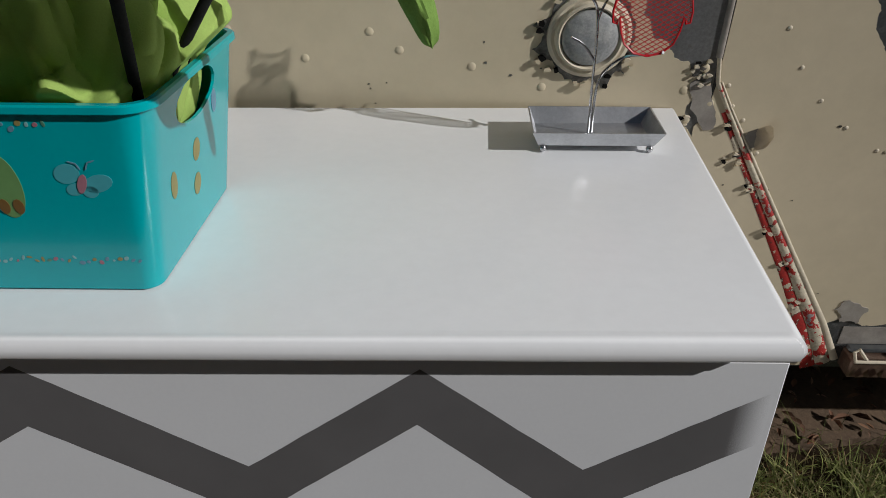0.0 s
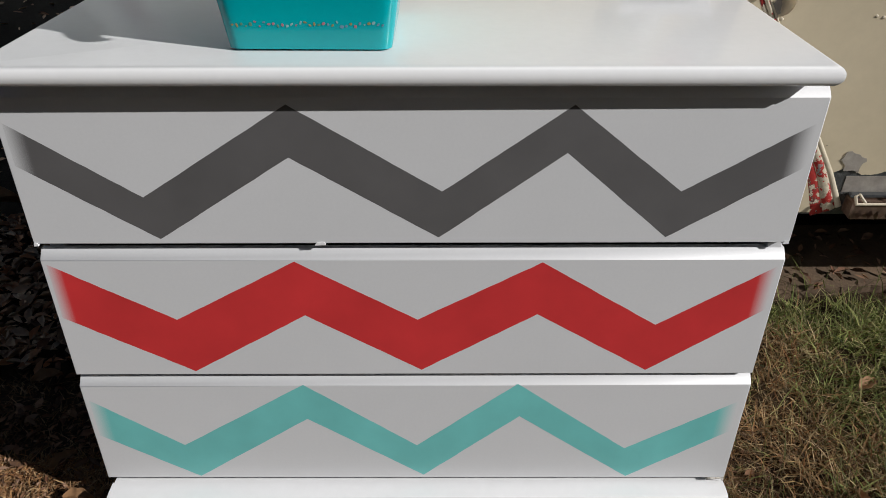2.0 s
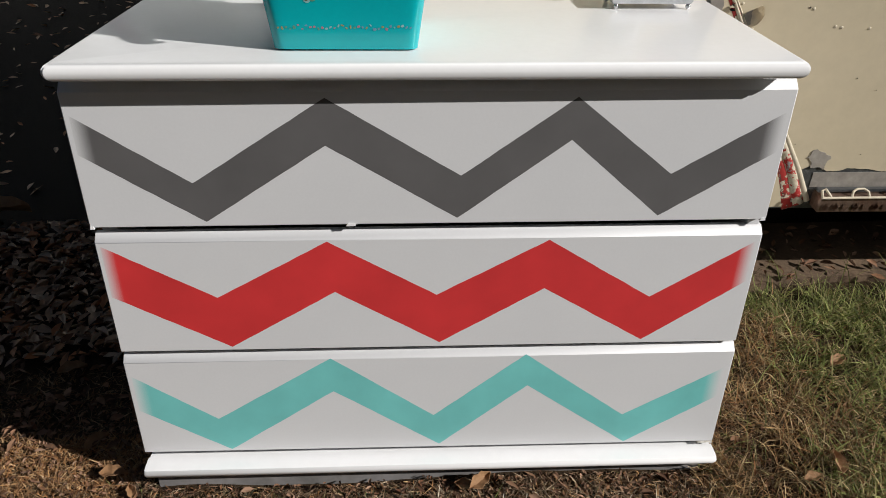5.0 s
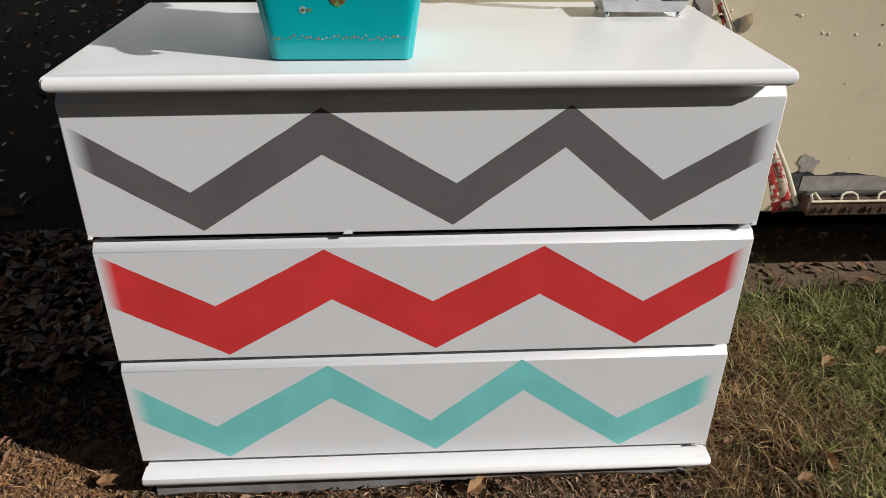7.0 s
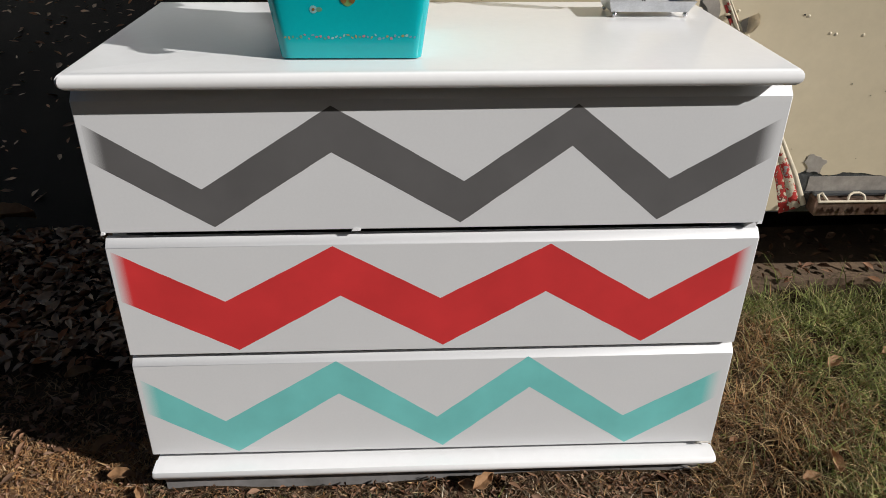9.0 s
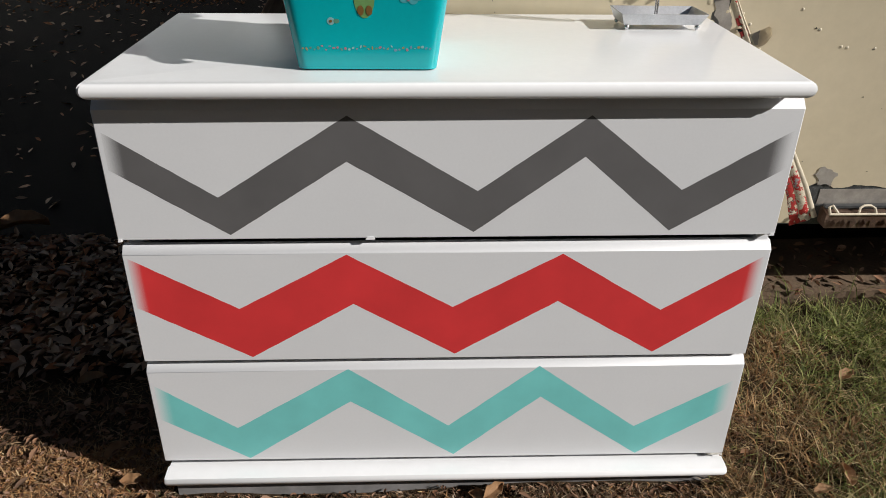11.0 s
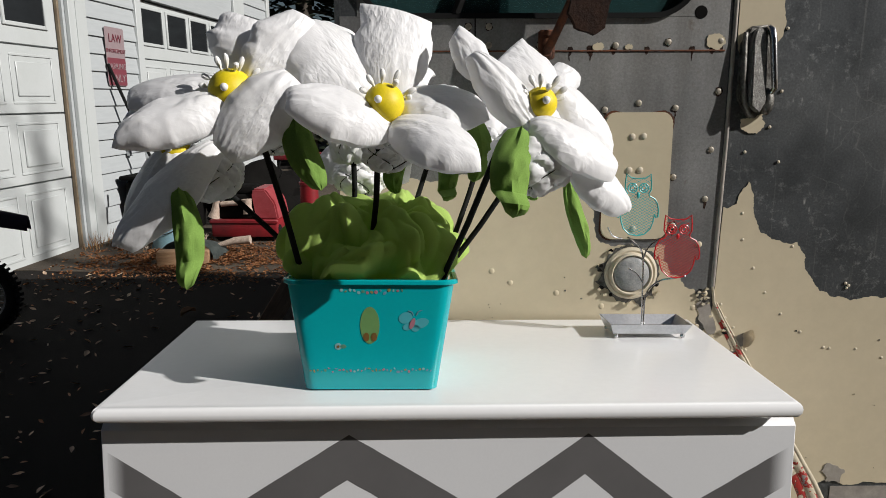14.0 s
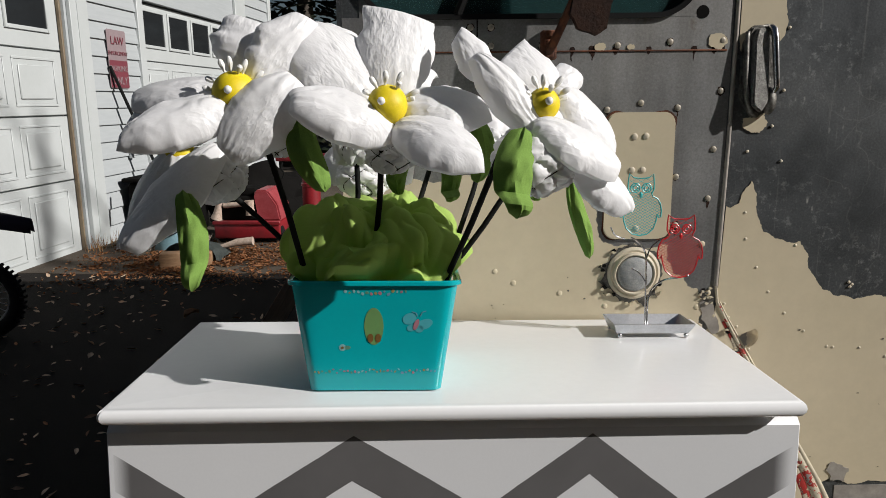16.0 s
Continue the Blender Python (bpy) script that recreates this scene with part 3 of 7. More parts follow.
def build_house():
    h = thing("house", HOUSE, "white clapboard house front with two sectional garage doors", "house")
    bm = bmesh.new()
    for a, b, z0, z1 in ((-3.3, -2.46, 0, 2.18), (0.02, 1.24, 0, 2.18), (3.70, 5.1, 0, 2.18), (-3.3, 5.1, 2.18, 3.2)):
        box(bm, a, b, 0.02, 0.16, z0, z1)
    box(bm, 4.95, 5.1, 0.16, 6, 0, 3.2)
    box(bm, -3.3, -3.15, 0.16, 6, 0, 3.2)
    box(bm, -3.3, 5.1, 6, 6.15, 0, 3.2)
    part("wall", bm, m_siding, h)
    bm = bmesh.new()
    box(bm, -3.6, 5.4, -0.4, 6.5, 3.2, 3.35)
    part("roof", bm, m_roof, h, "grey shingle roof")
    garage_door(h, -2.44, 0.0, "white sectional garage door with raised panels")
    garage_door(h, 1.27, 3.68, "white sectional garage door with dark panes")
    # jambs and casings
    for a, b, m, y0, lab in ((0.0, 0.05, m_strip, 0.045, "brown weather strip"), (0.05, 0.30, m_garage, -0.015, ""), (1.13, 1.24, m_garage, -0.015, ""), (1.24, 1.268, m_strip, 0.045, ""), (3.685, 4.05, m_garage, -0.015, ""), (-2.8, -2.46, m_garage, -0.015, ""), (5.0, 5.12, m_garage, -0.015, "")):
        bm = bmesh.new()
        box(bm, a, b, y0, 0.019 if y0 < 0 else 0.074, 0, 2.178 if m is m_strip else 3.19, 0.004, 1)
        if m is m_garage and a < 1:
            box(bm, a + 0.09, a + 0.10, y0 - 0.006, y0, 0, 3.19)
        part("casing", bm, m, h, lab)
    # clapboards, each one lapped over the next
    for a, b in ((0.302, 1.128), (4.052, 4.998)):
        first = None
        for k in range(22):
            z = 0.02 + k * 0.1445
            if first is None:
                bm = bmesh.new()
                v = [bm.verts.new(p) for p in ((0, 0.0, 0), (b - a, 0.0, 0), (b - a, 0.0, 0.008), (0, 0.0, 0.008), (0, 0.019, 0.146), (b - a, 0.019, 0.146), (b - a, 0.0195, 0), (0, 0.0195, 0))]
                for f in ((0, 1, 2, 3), (3, 2, 5, 4), (0, 7, 6, 1), (0, 3, 4, 7), (1, 6, 5, 2), (7, 4, 5, 6)):
                    bm.faces.new([v[i] for i in f])
                bmesh.ops.recalc_face_normals(bm, faces=bm.faces[:])
                first = part("clapboard", bm, m_siding, h, m=pose(a, 0, z), smooth=False)
            else:
                again(first, pose(a, 0, z))
    # outlet box
    bm = bmesh.new()
    box(bm, 0.76, 0.83, -0.03, 0.0, 0.72, 0.83, 0.006, 1)
    box(bm, 0.775, 0.815, -0.036, -0.03, 0.74, 0.81, 0.003, 1)
    part("outlet_box", bm, m_siding, h)
    # apron of the garage floor
    bm = bmesh.new()
    box(bm, -2.44, 0.05, -0.10, 0.11, -0.03, 0.012, 0.006, 1)
    part("sill", bm, m_concrete, h, "pale concrete door sill")
    # sign
    s = thing("wall_sign", HOUSE @ pose(0.555, -0.008, 1.345), "faded red and pale metal sign with lettering", "sign")
    bm = bmesh.new()
    prism(bm, rounded(0, 0.315, 0, 0.50, 0.02), -0.004, 0)
    part("plate", bm, m_signpale, s, smooth=False)
    bm = bmesh.new()
    prism(bm, rounded(0.006, 0.309, 0.006, 0.24, 0.016), -0.0065, -0.0045)
    part("field", bm, m_signred, s, "faded red field", smooth=False)
    for text, z, size, m in (("LAW", 0.375, 0.10, m_signred), ("ENFORCEMENT", 0.285, 0.047, m_signred), ("PARKING", 0.145, 0.072, m_signpale), ("ONLY", 0.035, 0.095, m_signpale)):
        cu = bpy.data.curves.new("lettering", "FONT")
        cu.body, cu.size, cu.align_x, cu.extrude = text, size, "CENTER", 0.0008
        cu.materials.append(m)
        o = new("lettering", cu)
        o.parent = s
        o.matrix_basis = pose(0.158, -0.0085, z, 90, 0, 0)
    # pole leaning on the wall, dark pile at its foot
    p = thing("leaning_pole", HOUSE @ pose(0.95, -0.30, 0.0), "thin dark pole leaning against the clapboards", "pole")
    bm = bmesh.new()
    tube(bm, [(0.0, -0.1, 0.0), (-0.40, 0.28, 1.53)], 0.014)
    part("shaft", bm, m_stem, p)


build_house()


# ---- old van ----
m_pit = surface("corroded_chrome", (0.2, 0.195, 0.18), (0.06, 0.055, 0.05), 60, 0.5, 0.85, bumps=0.6, bscale=260, grain=0.35)


def flaking(name, stops, scale, stretch=None, metal=0.0):
    """Layers of paint that flaked off in islands."""
    m, nt, b = nodes_of(name)
    n = noise_node(nt, scale, 6, 0.62, stretch)
    r = nt.nodes.new("ShaderNodeValToRGB")
    r.color_ramp.interpolation = "CONSTANT"
    while len(r.color_ramp.elements) < len(stops):
        r.color_ramp.elements.new(0.5)
    for e, (p, c) in zip(r.color_ramp.elements, stops):
        e.position, e.color = p, (*c, 1)
    link(nt, n, r.inputs["Fac"])
    fine = noise_node(nt, 260, 4)
    link(nt, mix(nt, 1.0, r.outputs["Color"], ramp(nt, fine, [(0.3, (0.75, 0.75, 0.75)), (0.7, (1.15, 1.15, 1.15))]), "MULTIPLY"), b.inputs["Base Color"])
    b.inputs["Roughness"].default_value = 0.6
    b.inputs["Metallic"].default_value = metal
    bump(nt, b, r.outputs["Color"], 0.6, 0.002)
    return m


m_speck = surface("speckled_cast_metal", (0.24, 0.235, 0.22), (0.13, 0.125, 0.115), 120, 0.55, 0.5, bumps=0.6, bscale=420, grain=0.5)
m_bead = surface("dull_bead", (0.38, 0.35, 0.31), (0.23, 0.21, 0.19), 20, 0.5, 0.2, bumps=0.2)
m_rivet = surface("worn_painted_rivet", (0.46, 0.41, 0.32), (0.2, 0.18, 0.15), 90, 0.5, 0.2, bumps=0.3)
m_darkrust = surface("dark_rusted_plate", (0.018, 0.010, 0.008), (0.04, 0.02, 0.013), 26, 0.9, 0.1, bumps=0.9, bscale=140, grain=0.5, spec=0.2)
m_trim = flaking("flaking_trim", [(0.0, (0.26, 0.25, 0.24)), (0.38, (0.36, 0.022, 0.018)), (0.47, (0.52, 0.46, 0.35)), (0.63, (0.30, 0.03, 0.022))], 34)
m_flange = flaking("flaking_flange", [(0.0, (0.50, 0.44, 0.33)), (0.40, (0.34, 0.022, 0.018)), (0.54, (0.09, 0.05, 0.04)), (0.57, (0.54, 0.47, 0.36))], 44)

VAN = pose(0, 0.590, 0, 0, 0, -1.5)
RIVETS = [(0.11, 0.836), (0.149, 0.811), (0.246, 0.788), (0.342, 0.759), (0.536, 0.754), (0.02, 0.80), (-0.08, 0.84),
          (0.333, 1.165), (0.40, 1.178), (0.474, 1.168), (0.478, 1.03), (0.482, 0.93), (0.325, 1.03), (0.349, 1.289), (0.452, 1.295), (0.555, 1.297),
          (0.558, 1.20), (0.551, 1.085), (0.546, 0.985), (0.54, 0.89), (0.559, 0.785), (0.574, 0.735), (0.545, 0.71), (0.20, 1.289), (0.10, 1.325), (0.06, 1.325), (0.10, 1.29)]
SMALL = [(0.685, 1.32), (0.684, 1.20), (0.666, 1.13), (0.69, 1.06), (0.62, 1.08), (0.625, 0.955), (0.63, 0.90), (0.735, 0.885), (0.657, 0.839), (0.686, 0.786), (0.724, 0.739), (0.769, 0.699),
         (0.822, 0.664), (0.835, 0.662), (0.892, 0.66), (0.95, 0.64), (0.595, 0.761), (0.606, 0.731), (0.625, 0.71), (0.655, 0.659), (0.69, 0.565), (0.715, 0.52), (0.74, 0.46), (0.765, 0.42),
         (1.02, 0.62), (1.1, 0.60), (0.855, 0.805), (0.862, 0.80), (0.858, 0.795)]


def build_van():
    van = thing("old_van", VAN, "old riveted aluminium van with peeling cream paint", "van")
    bm = bmesh.new()
    # one sheet with the window cut out
    xs, zs = (-0.2, -0.15, 0.50, 5.2), (0.245, 1.345, 1.85, 2.15)
    vv = {(i, j, k): bm.verts.new((xs[i], 0.03 * k, zs[j])) for i in range(4) for j in range(4) for k in range(2)}
    for i in range(3):
        for j in range(3):
            if (i, j) != (1, 1):
                bm.faces.new([vv[i, j, 0], vv[i + 1, j, 0], vv[i + 1, j + 1, 0], vv[i, j + 1, 0]])
                bm.faces.new([vv[i, j, 1], vv[i, j + 1, 1], vv[i + 1, j + 1, 1], vv[i + 1, j, 1]])
    for (i, j), (p, q) in (((1, 1), (2, 1)), ((2, 1), (2, 2)), ((2, 2), (1, 2)), ((1, 2), (1, 1))):
        bm.faces.new([vv[i, j, 0], vv[p, q, 0], vv[p, q, 1], vv[i, j, 1]])
    bmesh.ops.recalc_face_normals(bm, faces=bm.faces[:])
    part("side_panel", bm, m_oxide, van, "bare oxidised aluminium sheet", smooth=False)
    bm = bmesh.new()
    box(bm, -0.19, 0.574, -0.0008, -0.0001, 0.66, 1.3448)
    box(bm, 0.5002, 0.574, -0.0008, -0.0001, 1.3448, 2.1)
    part("door_skin", bm, m_doorskin, van, "dull grey bare door sheet", smooth=False)
    bm = bmesh.new()
    box(bm, -0.2, 5.2, 0.03, 2.0, 2.12, 2.16)          # roof
    box(bm, -0.2, 5.2, 1.97, 2.0, -0.01, 2.12)         # far side, down to the ground to shut out light from behind
    box(bm, 5.17, 5.2, 0.03, 1.97, 0.0, 2.12)          # back
    box(bm, -0.2, -0.17, 0.03, 1.97, -0.01, 1.3)       # nose
    box(bm, -0.2, -0.17, 0.03, 0.1, 1.3, 2.12)
    box(bm, -0.2, -0.17, 1.9, 1.97, 1.3, 2.12)
    box(bm, -0.17, 5.17, 0.03, 1.97, 0.245, 0.275)     # floor
    part("body_shell", bm, m_alu, van, smooth=False)
    # unseen near-black rails, added so the space under the floor stays dark
    bm = bmesh.new()
    box(bm, -0.1, 5.1, 0.35, 0.5, 0.06, 0.243)
    box(bm, -0.1, 5.1, 1.4, 1.55, 0.06, 0.243)
    part("shade_rails", bm, m_dark, van, "near-black rails added to keep the underside dark")
    rnd = random.Random(21)
    # cream paint that still holds, with torn edges
    left_top = [(-0.2, 1.05), (-0.05, 1.03), (0.1, 1.05), (0.2, 1.03), (0.29, 1.0), (0.315, 0.965), (0.33, 0.9), (0.40, 0.893), (0.47, 0.888), (0.485, 0.825), (0.505, 0.82), (0.515, 0.80), (0.535, 0.795), (0.548, 0.775), (0.545, 0.70), (0.558, 0.685), (0.572, 0.72)]
    a = jagged(left_top, 0.16, rnd, 4)
    bm = bmesh.new()
    prism(bm, a + [(0.579, 0.765), (0.60, 0.725), (0.64, 0.655), (0.70, 0.55), (0.76, 0.445), (0.82, 0.335), (0.845, 0.25), (-0.2, 0.25)], -0.0022, -0.0009)
    part("paint_skin", bm, m_cream, van, "peeling cream paint", smooth=False)
    right_top = [(0.585, 0.968), (0.60, 0.968), (0.612, 0.975), (0.622, 1.005), (0.633, 1.02), (0.642, 1.0), (0.648, 0.975), (0.655, 0.94), (0.665, 0.915), (0.69, 0.90), (0.745, 0.893), (0.762, 0.868), (0.772, 0.83), (0.80, 0.79), (0.827, 0.776), (0.87, 0.767), (0.933, 0.772), (1.0, 0.78), (1.15, 0.83), (1.3, 1.0), (1.34, 1.6), (1.36, 2.1)]
    a = jagged(right_top, 0.16, rnd, 4)
    low = jagged([(5.19, 0.335), (1.3, 0.34), (1.05, 0.335), (0.98, 0.345), (0.9, 0.34), (0.872, 0.36)], 0.08, rnd, 4)
    bm = bmesh.new()
    prism(bm, a + [(5.19, 2.1)] + low + [(0.82, 0.335), (0.76, 0.445), (0.70, 0.55), (0.64, 0.655), (0.60, 0.725), (0.579, 0.765)], -0.0016, -0.0002)
    part("paint_skin", bm, m_cream, van, "peeling cream paint", smooth=False)
    strip = jagged([(0.668, 2.1), (0.674, 1.5), (0.675, 1.36), (0.672, 1.30), (0.664, 1.285), (0.655, 1.25), (0.63, 1.24), (0.61, 1.255), (0.588, 1.30)], 0.14, rnd, 4)
    bm = bmesh.new()
    prism(bm, strip + [(0.588, 2.1)], -0.0016, -0.0002)
    part("paint_skin", bm, m_cream, van, "peeling cream paint", smooth=False)
    for cx, cz, r in ((0.545, 1.296, 0.015), (0.315, 1.286, 0.009), (0.375, 1.286, 0.006), (0.63, 1.137, 0.02), (0.852, 0.365, 0.0), (0.64, 1.16, 0.01)):
        if not r:
            continue
        ring = [(cx + r * 1.3 * math.cos(k * 0.9), cz + r * math.sin(k * 0.9)) for k in range(7)]
        bm = bmesh.new()
        prism(bm, jagged(ring, 0.25, rnd, 3, True), -0.0024, -0.001)
        part("paint_flake", bm, m_cream, van, smooth=False)
    # bare spots inside the cream
    for pts in ([(0.845, 0.375), (0.865, 0.395), (0.885, 0.385), (0.90, 0.372), (0.888, 0.345), (0.86, 0.35)],):
        bm = bmesh.new()
        prism(bm, jagged(pts, 0.2, rnd, 3, True), -0.0034, -0.0018)
        part("bare_spot", bm, m_bead, van, "bare metal where the paint came off", smooth=False)
    # curled flap of paint
    bm = bmesh.new()
    g = []
    for i in range(9):
        row = []
        for j in range(7):
            u, v = i / 8, j / 6
            ang = -1.9 * u
            wob = 0.004 * noise.noise((u * 4, v * 4, 3))
            row.append(bm.verts.new((0.648 + 0.019 * math.sin(-ang) * (0.5 + 0.5 * math.sin(v * 3.1)) + wob, -0.003 - 0.011 * (1 - math.cos(ang)), 0.662 + 0.036 * v + 0.012 * u + wob)))
        g.append(row)
    for i in range(8):
        for j in range(6):
            bm.faces.new((g[i][j], g[i + 1][j], g[i + 1][j + 1], g[i][j + 1]))
    bmesh.ops.solidify(bm, geom=bm.faces[:], thickness=0.0012)
    part("curled_paint_flap", bm, m_ivory, van, "curled flake of thick cream paint")
    # access plate
    bm = bmesh.new()
    prism(bm, rounded(0.333, 0.470, 0.903, 1.160, 0.022), -0.006, -0.0001)
    bmesh.ops.bevel(bm, geom=[e for e in bm.edges if all(abs(v.co.y + 0.006) < 1e-5 for v in e.verts)], offset=0.002, segments=2, affect="EDGES")
    rim = bmesh.new()
    prism(rim, jagged(rounded(0.3295, 0.4735, 0.8995, 1.1635, 0.024), 0.1, rnd, 1, True), -0.0034, -0.0023)
    part("rust_outline", rim, m_rust, van, "rusty edge round the cover plate", smooth=False)
    plate = part("access_plate", bm, m_cream, van, "cream rounded cover plate")
    bm = bmesh.new()
    lathe(bm, [(0.0068, -0.006), (0.0066, -0.0070), (0.005, -0.0082), (0.0015, -0.0088)], 12)
    nut = part("bolt_head", bm, m_ivory, plate, m=pose(0.389, 0, 1.112))
    for x, z in ((0.412, 1.113), (0.386, 1.045), (0.408, 1.045), (0.40, 0.925)):
        again(nut, pose(x, 0, z))
    # rust that bled out round the rivets and along the seam
    for x, z in [q for q in RIVETS if q[1] > 0.9] + [(x, 1.281) for x in (0.26, 0.30, 0.345, 0.41, 0.50, 0.54)]:
        w, drop = rnd.uniform(0.006, 0.0095), rnd.choice((0.008, 0.010, 0.022))
        ring = [(x + w, z), (x + w * 0.6, z + w * 0.9), (x - w * 0.7, z + w * 0.8), (x - w, z - w * 0.2), (x - w * 0.4, z - w), (x, z - drop), (x + w * 0.5, z - w * 0.8)]
        bm = bmesh.new()
        prism(bm, jagged(ring, 0.22, rnd, 2, True), -0.0011, -0.0003)
        part("rust_bloom", bm, m_darkrust, van, "brown rust bloom", smooth=False)
    # rivets
    for m, lab, pick in ((m_cream, "cream painted rivet", lambda x, z: z < 0.9), (m_rivet, "dull aluminium rivet", lambda x, z: z >= 0.9)):
        bm = bmesh.new()
        lathe(bm, [(0.0066, -0.0010), (0.0062, -0.0022), (0.0045, -0.0032), (0.0018, -0.0037)], 12)
        r = None
        for x, z in RIVETS:
            if pick(x, z):
                if r is None:
                    r = part("rivet", bm, m, van, lab, m=pose(x, 0, z))
                else:
                    again(r, pose(x, 0, z))
    bm = bmesh.new()
    lathe(bm, [(0.0034, -0.0010), (0.0031, -0.0022), (0.0021, -0.0030), (0.0008, -0.0033)], 10)
    r = part("small_rivet", bm, m_ivory, van, m=pose(SMALL[0][0], 0, SMALL[0][1]))
    for x, z in SMALL[1:]:
        again(r, pose(x, 0, z))
    # bare ring of torn paint round the lamp
    ring = []
    for k in range(34):
        a = 2 * math.pi * (k + rnd.uniform(-0.35, 0.35)) / 34
        low = 1.0 if math.sin(a) < 0.1 or math.cos(a) < -0.6 else 0.35
        out = 0.058 + low * rnd.choice((0.0, 0.002, 0.003, 0.005, 0.008, 0.018))
        ring.append((0.40 + out * math.cos(a), 0.83 + out * math.sin(a)))
    bm = bmesh.new()
    prism(bm, jagged(ring, 0.22, rnd, 2, True), -0.0036, -0.0023)
    part("bare_spot", bm, m_pit, van, "dark bare metal round the lamp", smooth=False)
    # torn scraps round the lamp
    for k in range(16):
        a = radians(120 + k * 15 + rnd.uniform(-16, 16))
        rr = rnd.uniform(0.060, 0.074)
        c = Vector((0.40 + rr * math.cos(a), 0, 0.83 + rr * math.sin(a)))
        bm = bmesh.new()
        ring = [(c.x + rnd.uniform(0.002, 0.007) * math.cos(q), c.z + rnd.uniform(0.002, 0.005) * math.sin(q)) for q in (0, 1.2, 2.4, 3.6, 5)]
        prism(bm, ring, -0.0065 - rnd.uniform(0, 0.004), -0.0036)
        part("torn_scrap", bm, rnd.choice((m_cream, m_dark, m_cream)), van, smooth=False)
    # marker lamp
    bm = bmesh.new()
    lathe(bm, [(0.056, -0.0023), (0.055, -0.006), (0.050, -0.0085), (0.046, -0.007), (0.0445, -0.009), (0.044, -0.014), (0.041, -0.016), (0.0385, -0.013), (0.037, -0.008)], 40)
    lamp = part("marker_lamp", bm, m_ivory, van, "round lamp housing in cream paint", m=pose(0.40, 0, 0.830))
    bm = bmesh.new()
    lathe(bm, [(0.0375, -0.009), (0.036, -0.0145), (0.030, -0.018), (0.018, -0.0205), (0.004, -0.0212)], 32)
    part("lens", bm, m_lens, lamp, "dusty grey glass lens")
    # door edge bead with red and ivory paint, widening to the bottom
    line = [(0.583, 2.1), (0.581, 1.37), (0.580, 1.1), (0.576, 0.90), (0.574, 0.80), (0.579, 0.765), (0.60, 0.725), (0.64, 0.655), (0.70, 0.55), (0.76, 0.445), (0.82, 0.335), (0.855, 0.255)]
    wid = [0.008, 0.008, 0.008, 0.0085, 0.009, 0.0095, 0.0105, 0.0135, 0.018, 0.023, 0.032, 0.040]
    def strip_mesh(lo, hi, bump_y, i0=0, i1=99):
        bm = bmesh.new()
        prev = None
        for i in range(i0, min(i1, len(line))):
            p = Vector(line[i])
            d = (Vector(line[min(i + 1, len(line) - 1)]) - Vector(line[max(i - 1, 0)])).normalized()
            nrm = Vector((-d.y, d.x))
            ring = []
            for k in range(7):
                f = lo + (hi - lo) * k / 6
                q = p + nrm * wid[i] * f
                ring.append(bm.verts.new((q.x, -0.002 - bump_y * math.sin(math.pi * k / 6) ** 0.6, q.y)))
            ring += [bm.verts.new((ring[-1].co.x, 0, ring[-1].co.z)), bm.verts.new((ring[0].co.x, 0, ring[0].co.z))]
            if prev:
                for k in range(len(ring)):
                    bm.faces.new((prev[k], prev[(k + 1) % 9], ring[(k + 1) % 9], ring[k]))
            prev = ring
        bm.faces.new(prev)
        bmesh.ops.recalc_face_normals(bm, faces=bm.faces[:])
        return bm
    part("edge_bead", strip_mesh(-0.45, 0.55, 0.003, 0, 5), m_bead, van, "plain aluminium door edge bead")
    part("edge_trim", strip_mesh(-0.2, 0.42, 0.0038, 4), m_trim, van, "grey edge bead with flaking red paint")
    part("ivory_edge", strip_mesh(0.43, 0.75, 0.002, 5), m_ivory, van, "ivory painted edge of the bead")
    part("edge_flange", strip_mesh(-0.85, -0.21, 0.0015, 6), m_flange, van, "flange with flaking cream and red paint")
    # bare patch and broken paint beside the bead
    bm = bmesh.new()
    prism(bm, jagged([(0.542, 0.764), (0.547, 0.769), (0.569, 0.768), (0.574, 0.744), (0.585, 0.717), (0.586, 0.698), (0.572, 0.695), (0.562, 0.709), (0.548, 0.728)], 0.12, rnd, 2, True), -0.0034, -0.0023)
    part("bare_spot", bm, m_bead, van, "bare metal where the paint came off", smooth=False)
    for cx, cz, n, w in ((0.556, 0.785, 9, 0.012), (0.545, 0.712, 4, 0.010), (0.622, 0.648, 9, 0.012), (0.560, 0.772, 5, 0.010), (0.600, 0.700, 5, 0.008), (0.655, 0.600, 5, 0.009), (0.70, 0.53, 4, 0.008), (0.742, 0.462, 5, 0.008), (0.785, 0.385, 4, 0.008)):
        for k in range(n):
            px, pz = cx + rnd.uniform(-w, w), cz + rnd.uniform(-w, w)
            bm = bmesh.new()
            prism(bm, [(px + rnd.uniform(0.001, 0.006) * math.cos(q), pz + rnd.uniform(0.001, 0.004) * math.sin(q)) for q in (0, 1.2, 2.4, 3.6, 5)], -0.004 - rnd.uniform(0, 0.005), -0.0022)
            part("torn_scrap", bm, rnd.choice((m_cream, m_dark, m_ivory, m_pit)), van, smooth=False)
    bm = bmesh.new()
    prism(bm, jagged([(0.630, 0.684), (0.648, 0.698), (0.656, 0.688), (0.652, 0.670), (0.642, 0.668)], 0.15, rnd, 2, True), -0.0029, -0.0017)
    part("bare_spot", bm, m_bead, van, "bare metal under the curled paint", smooth=False)
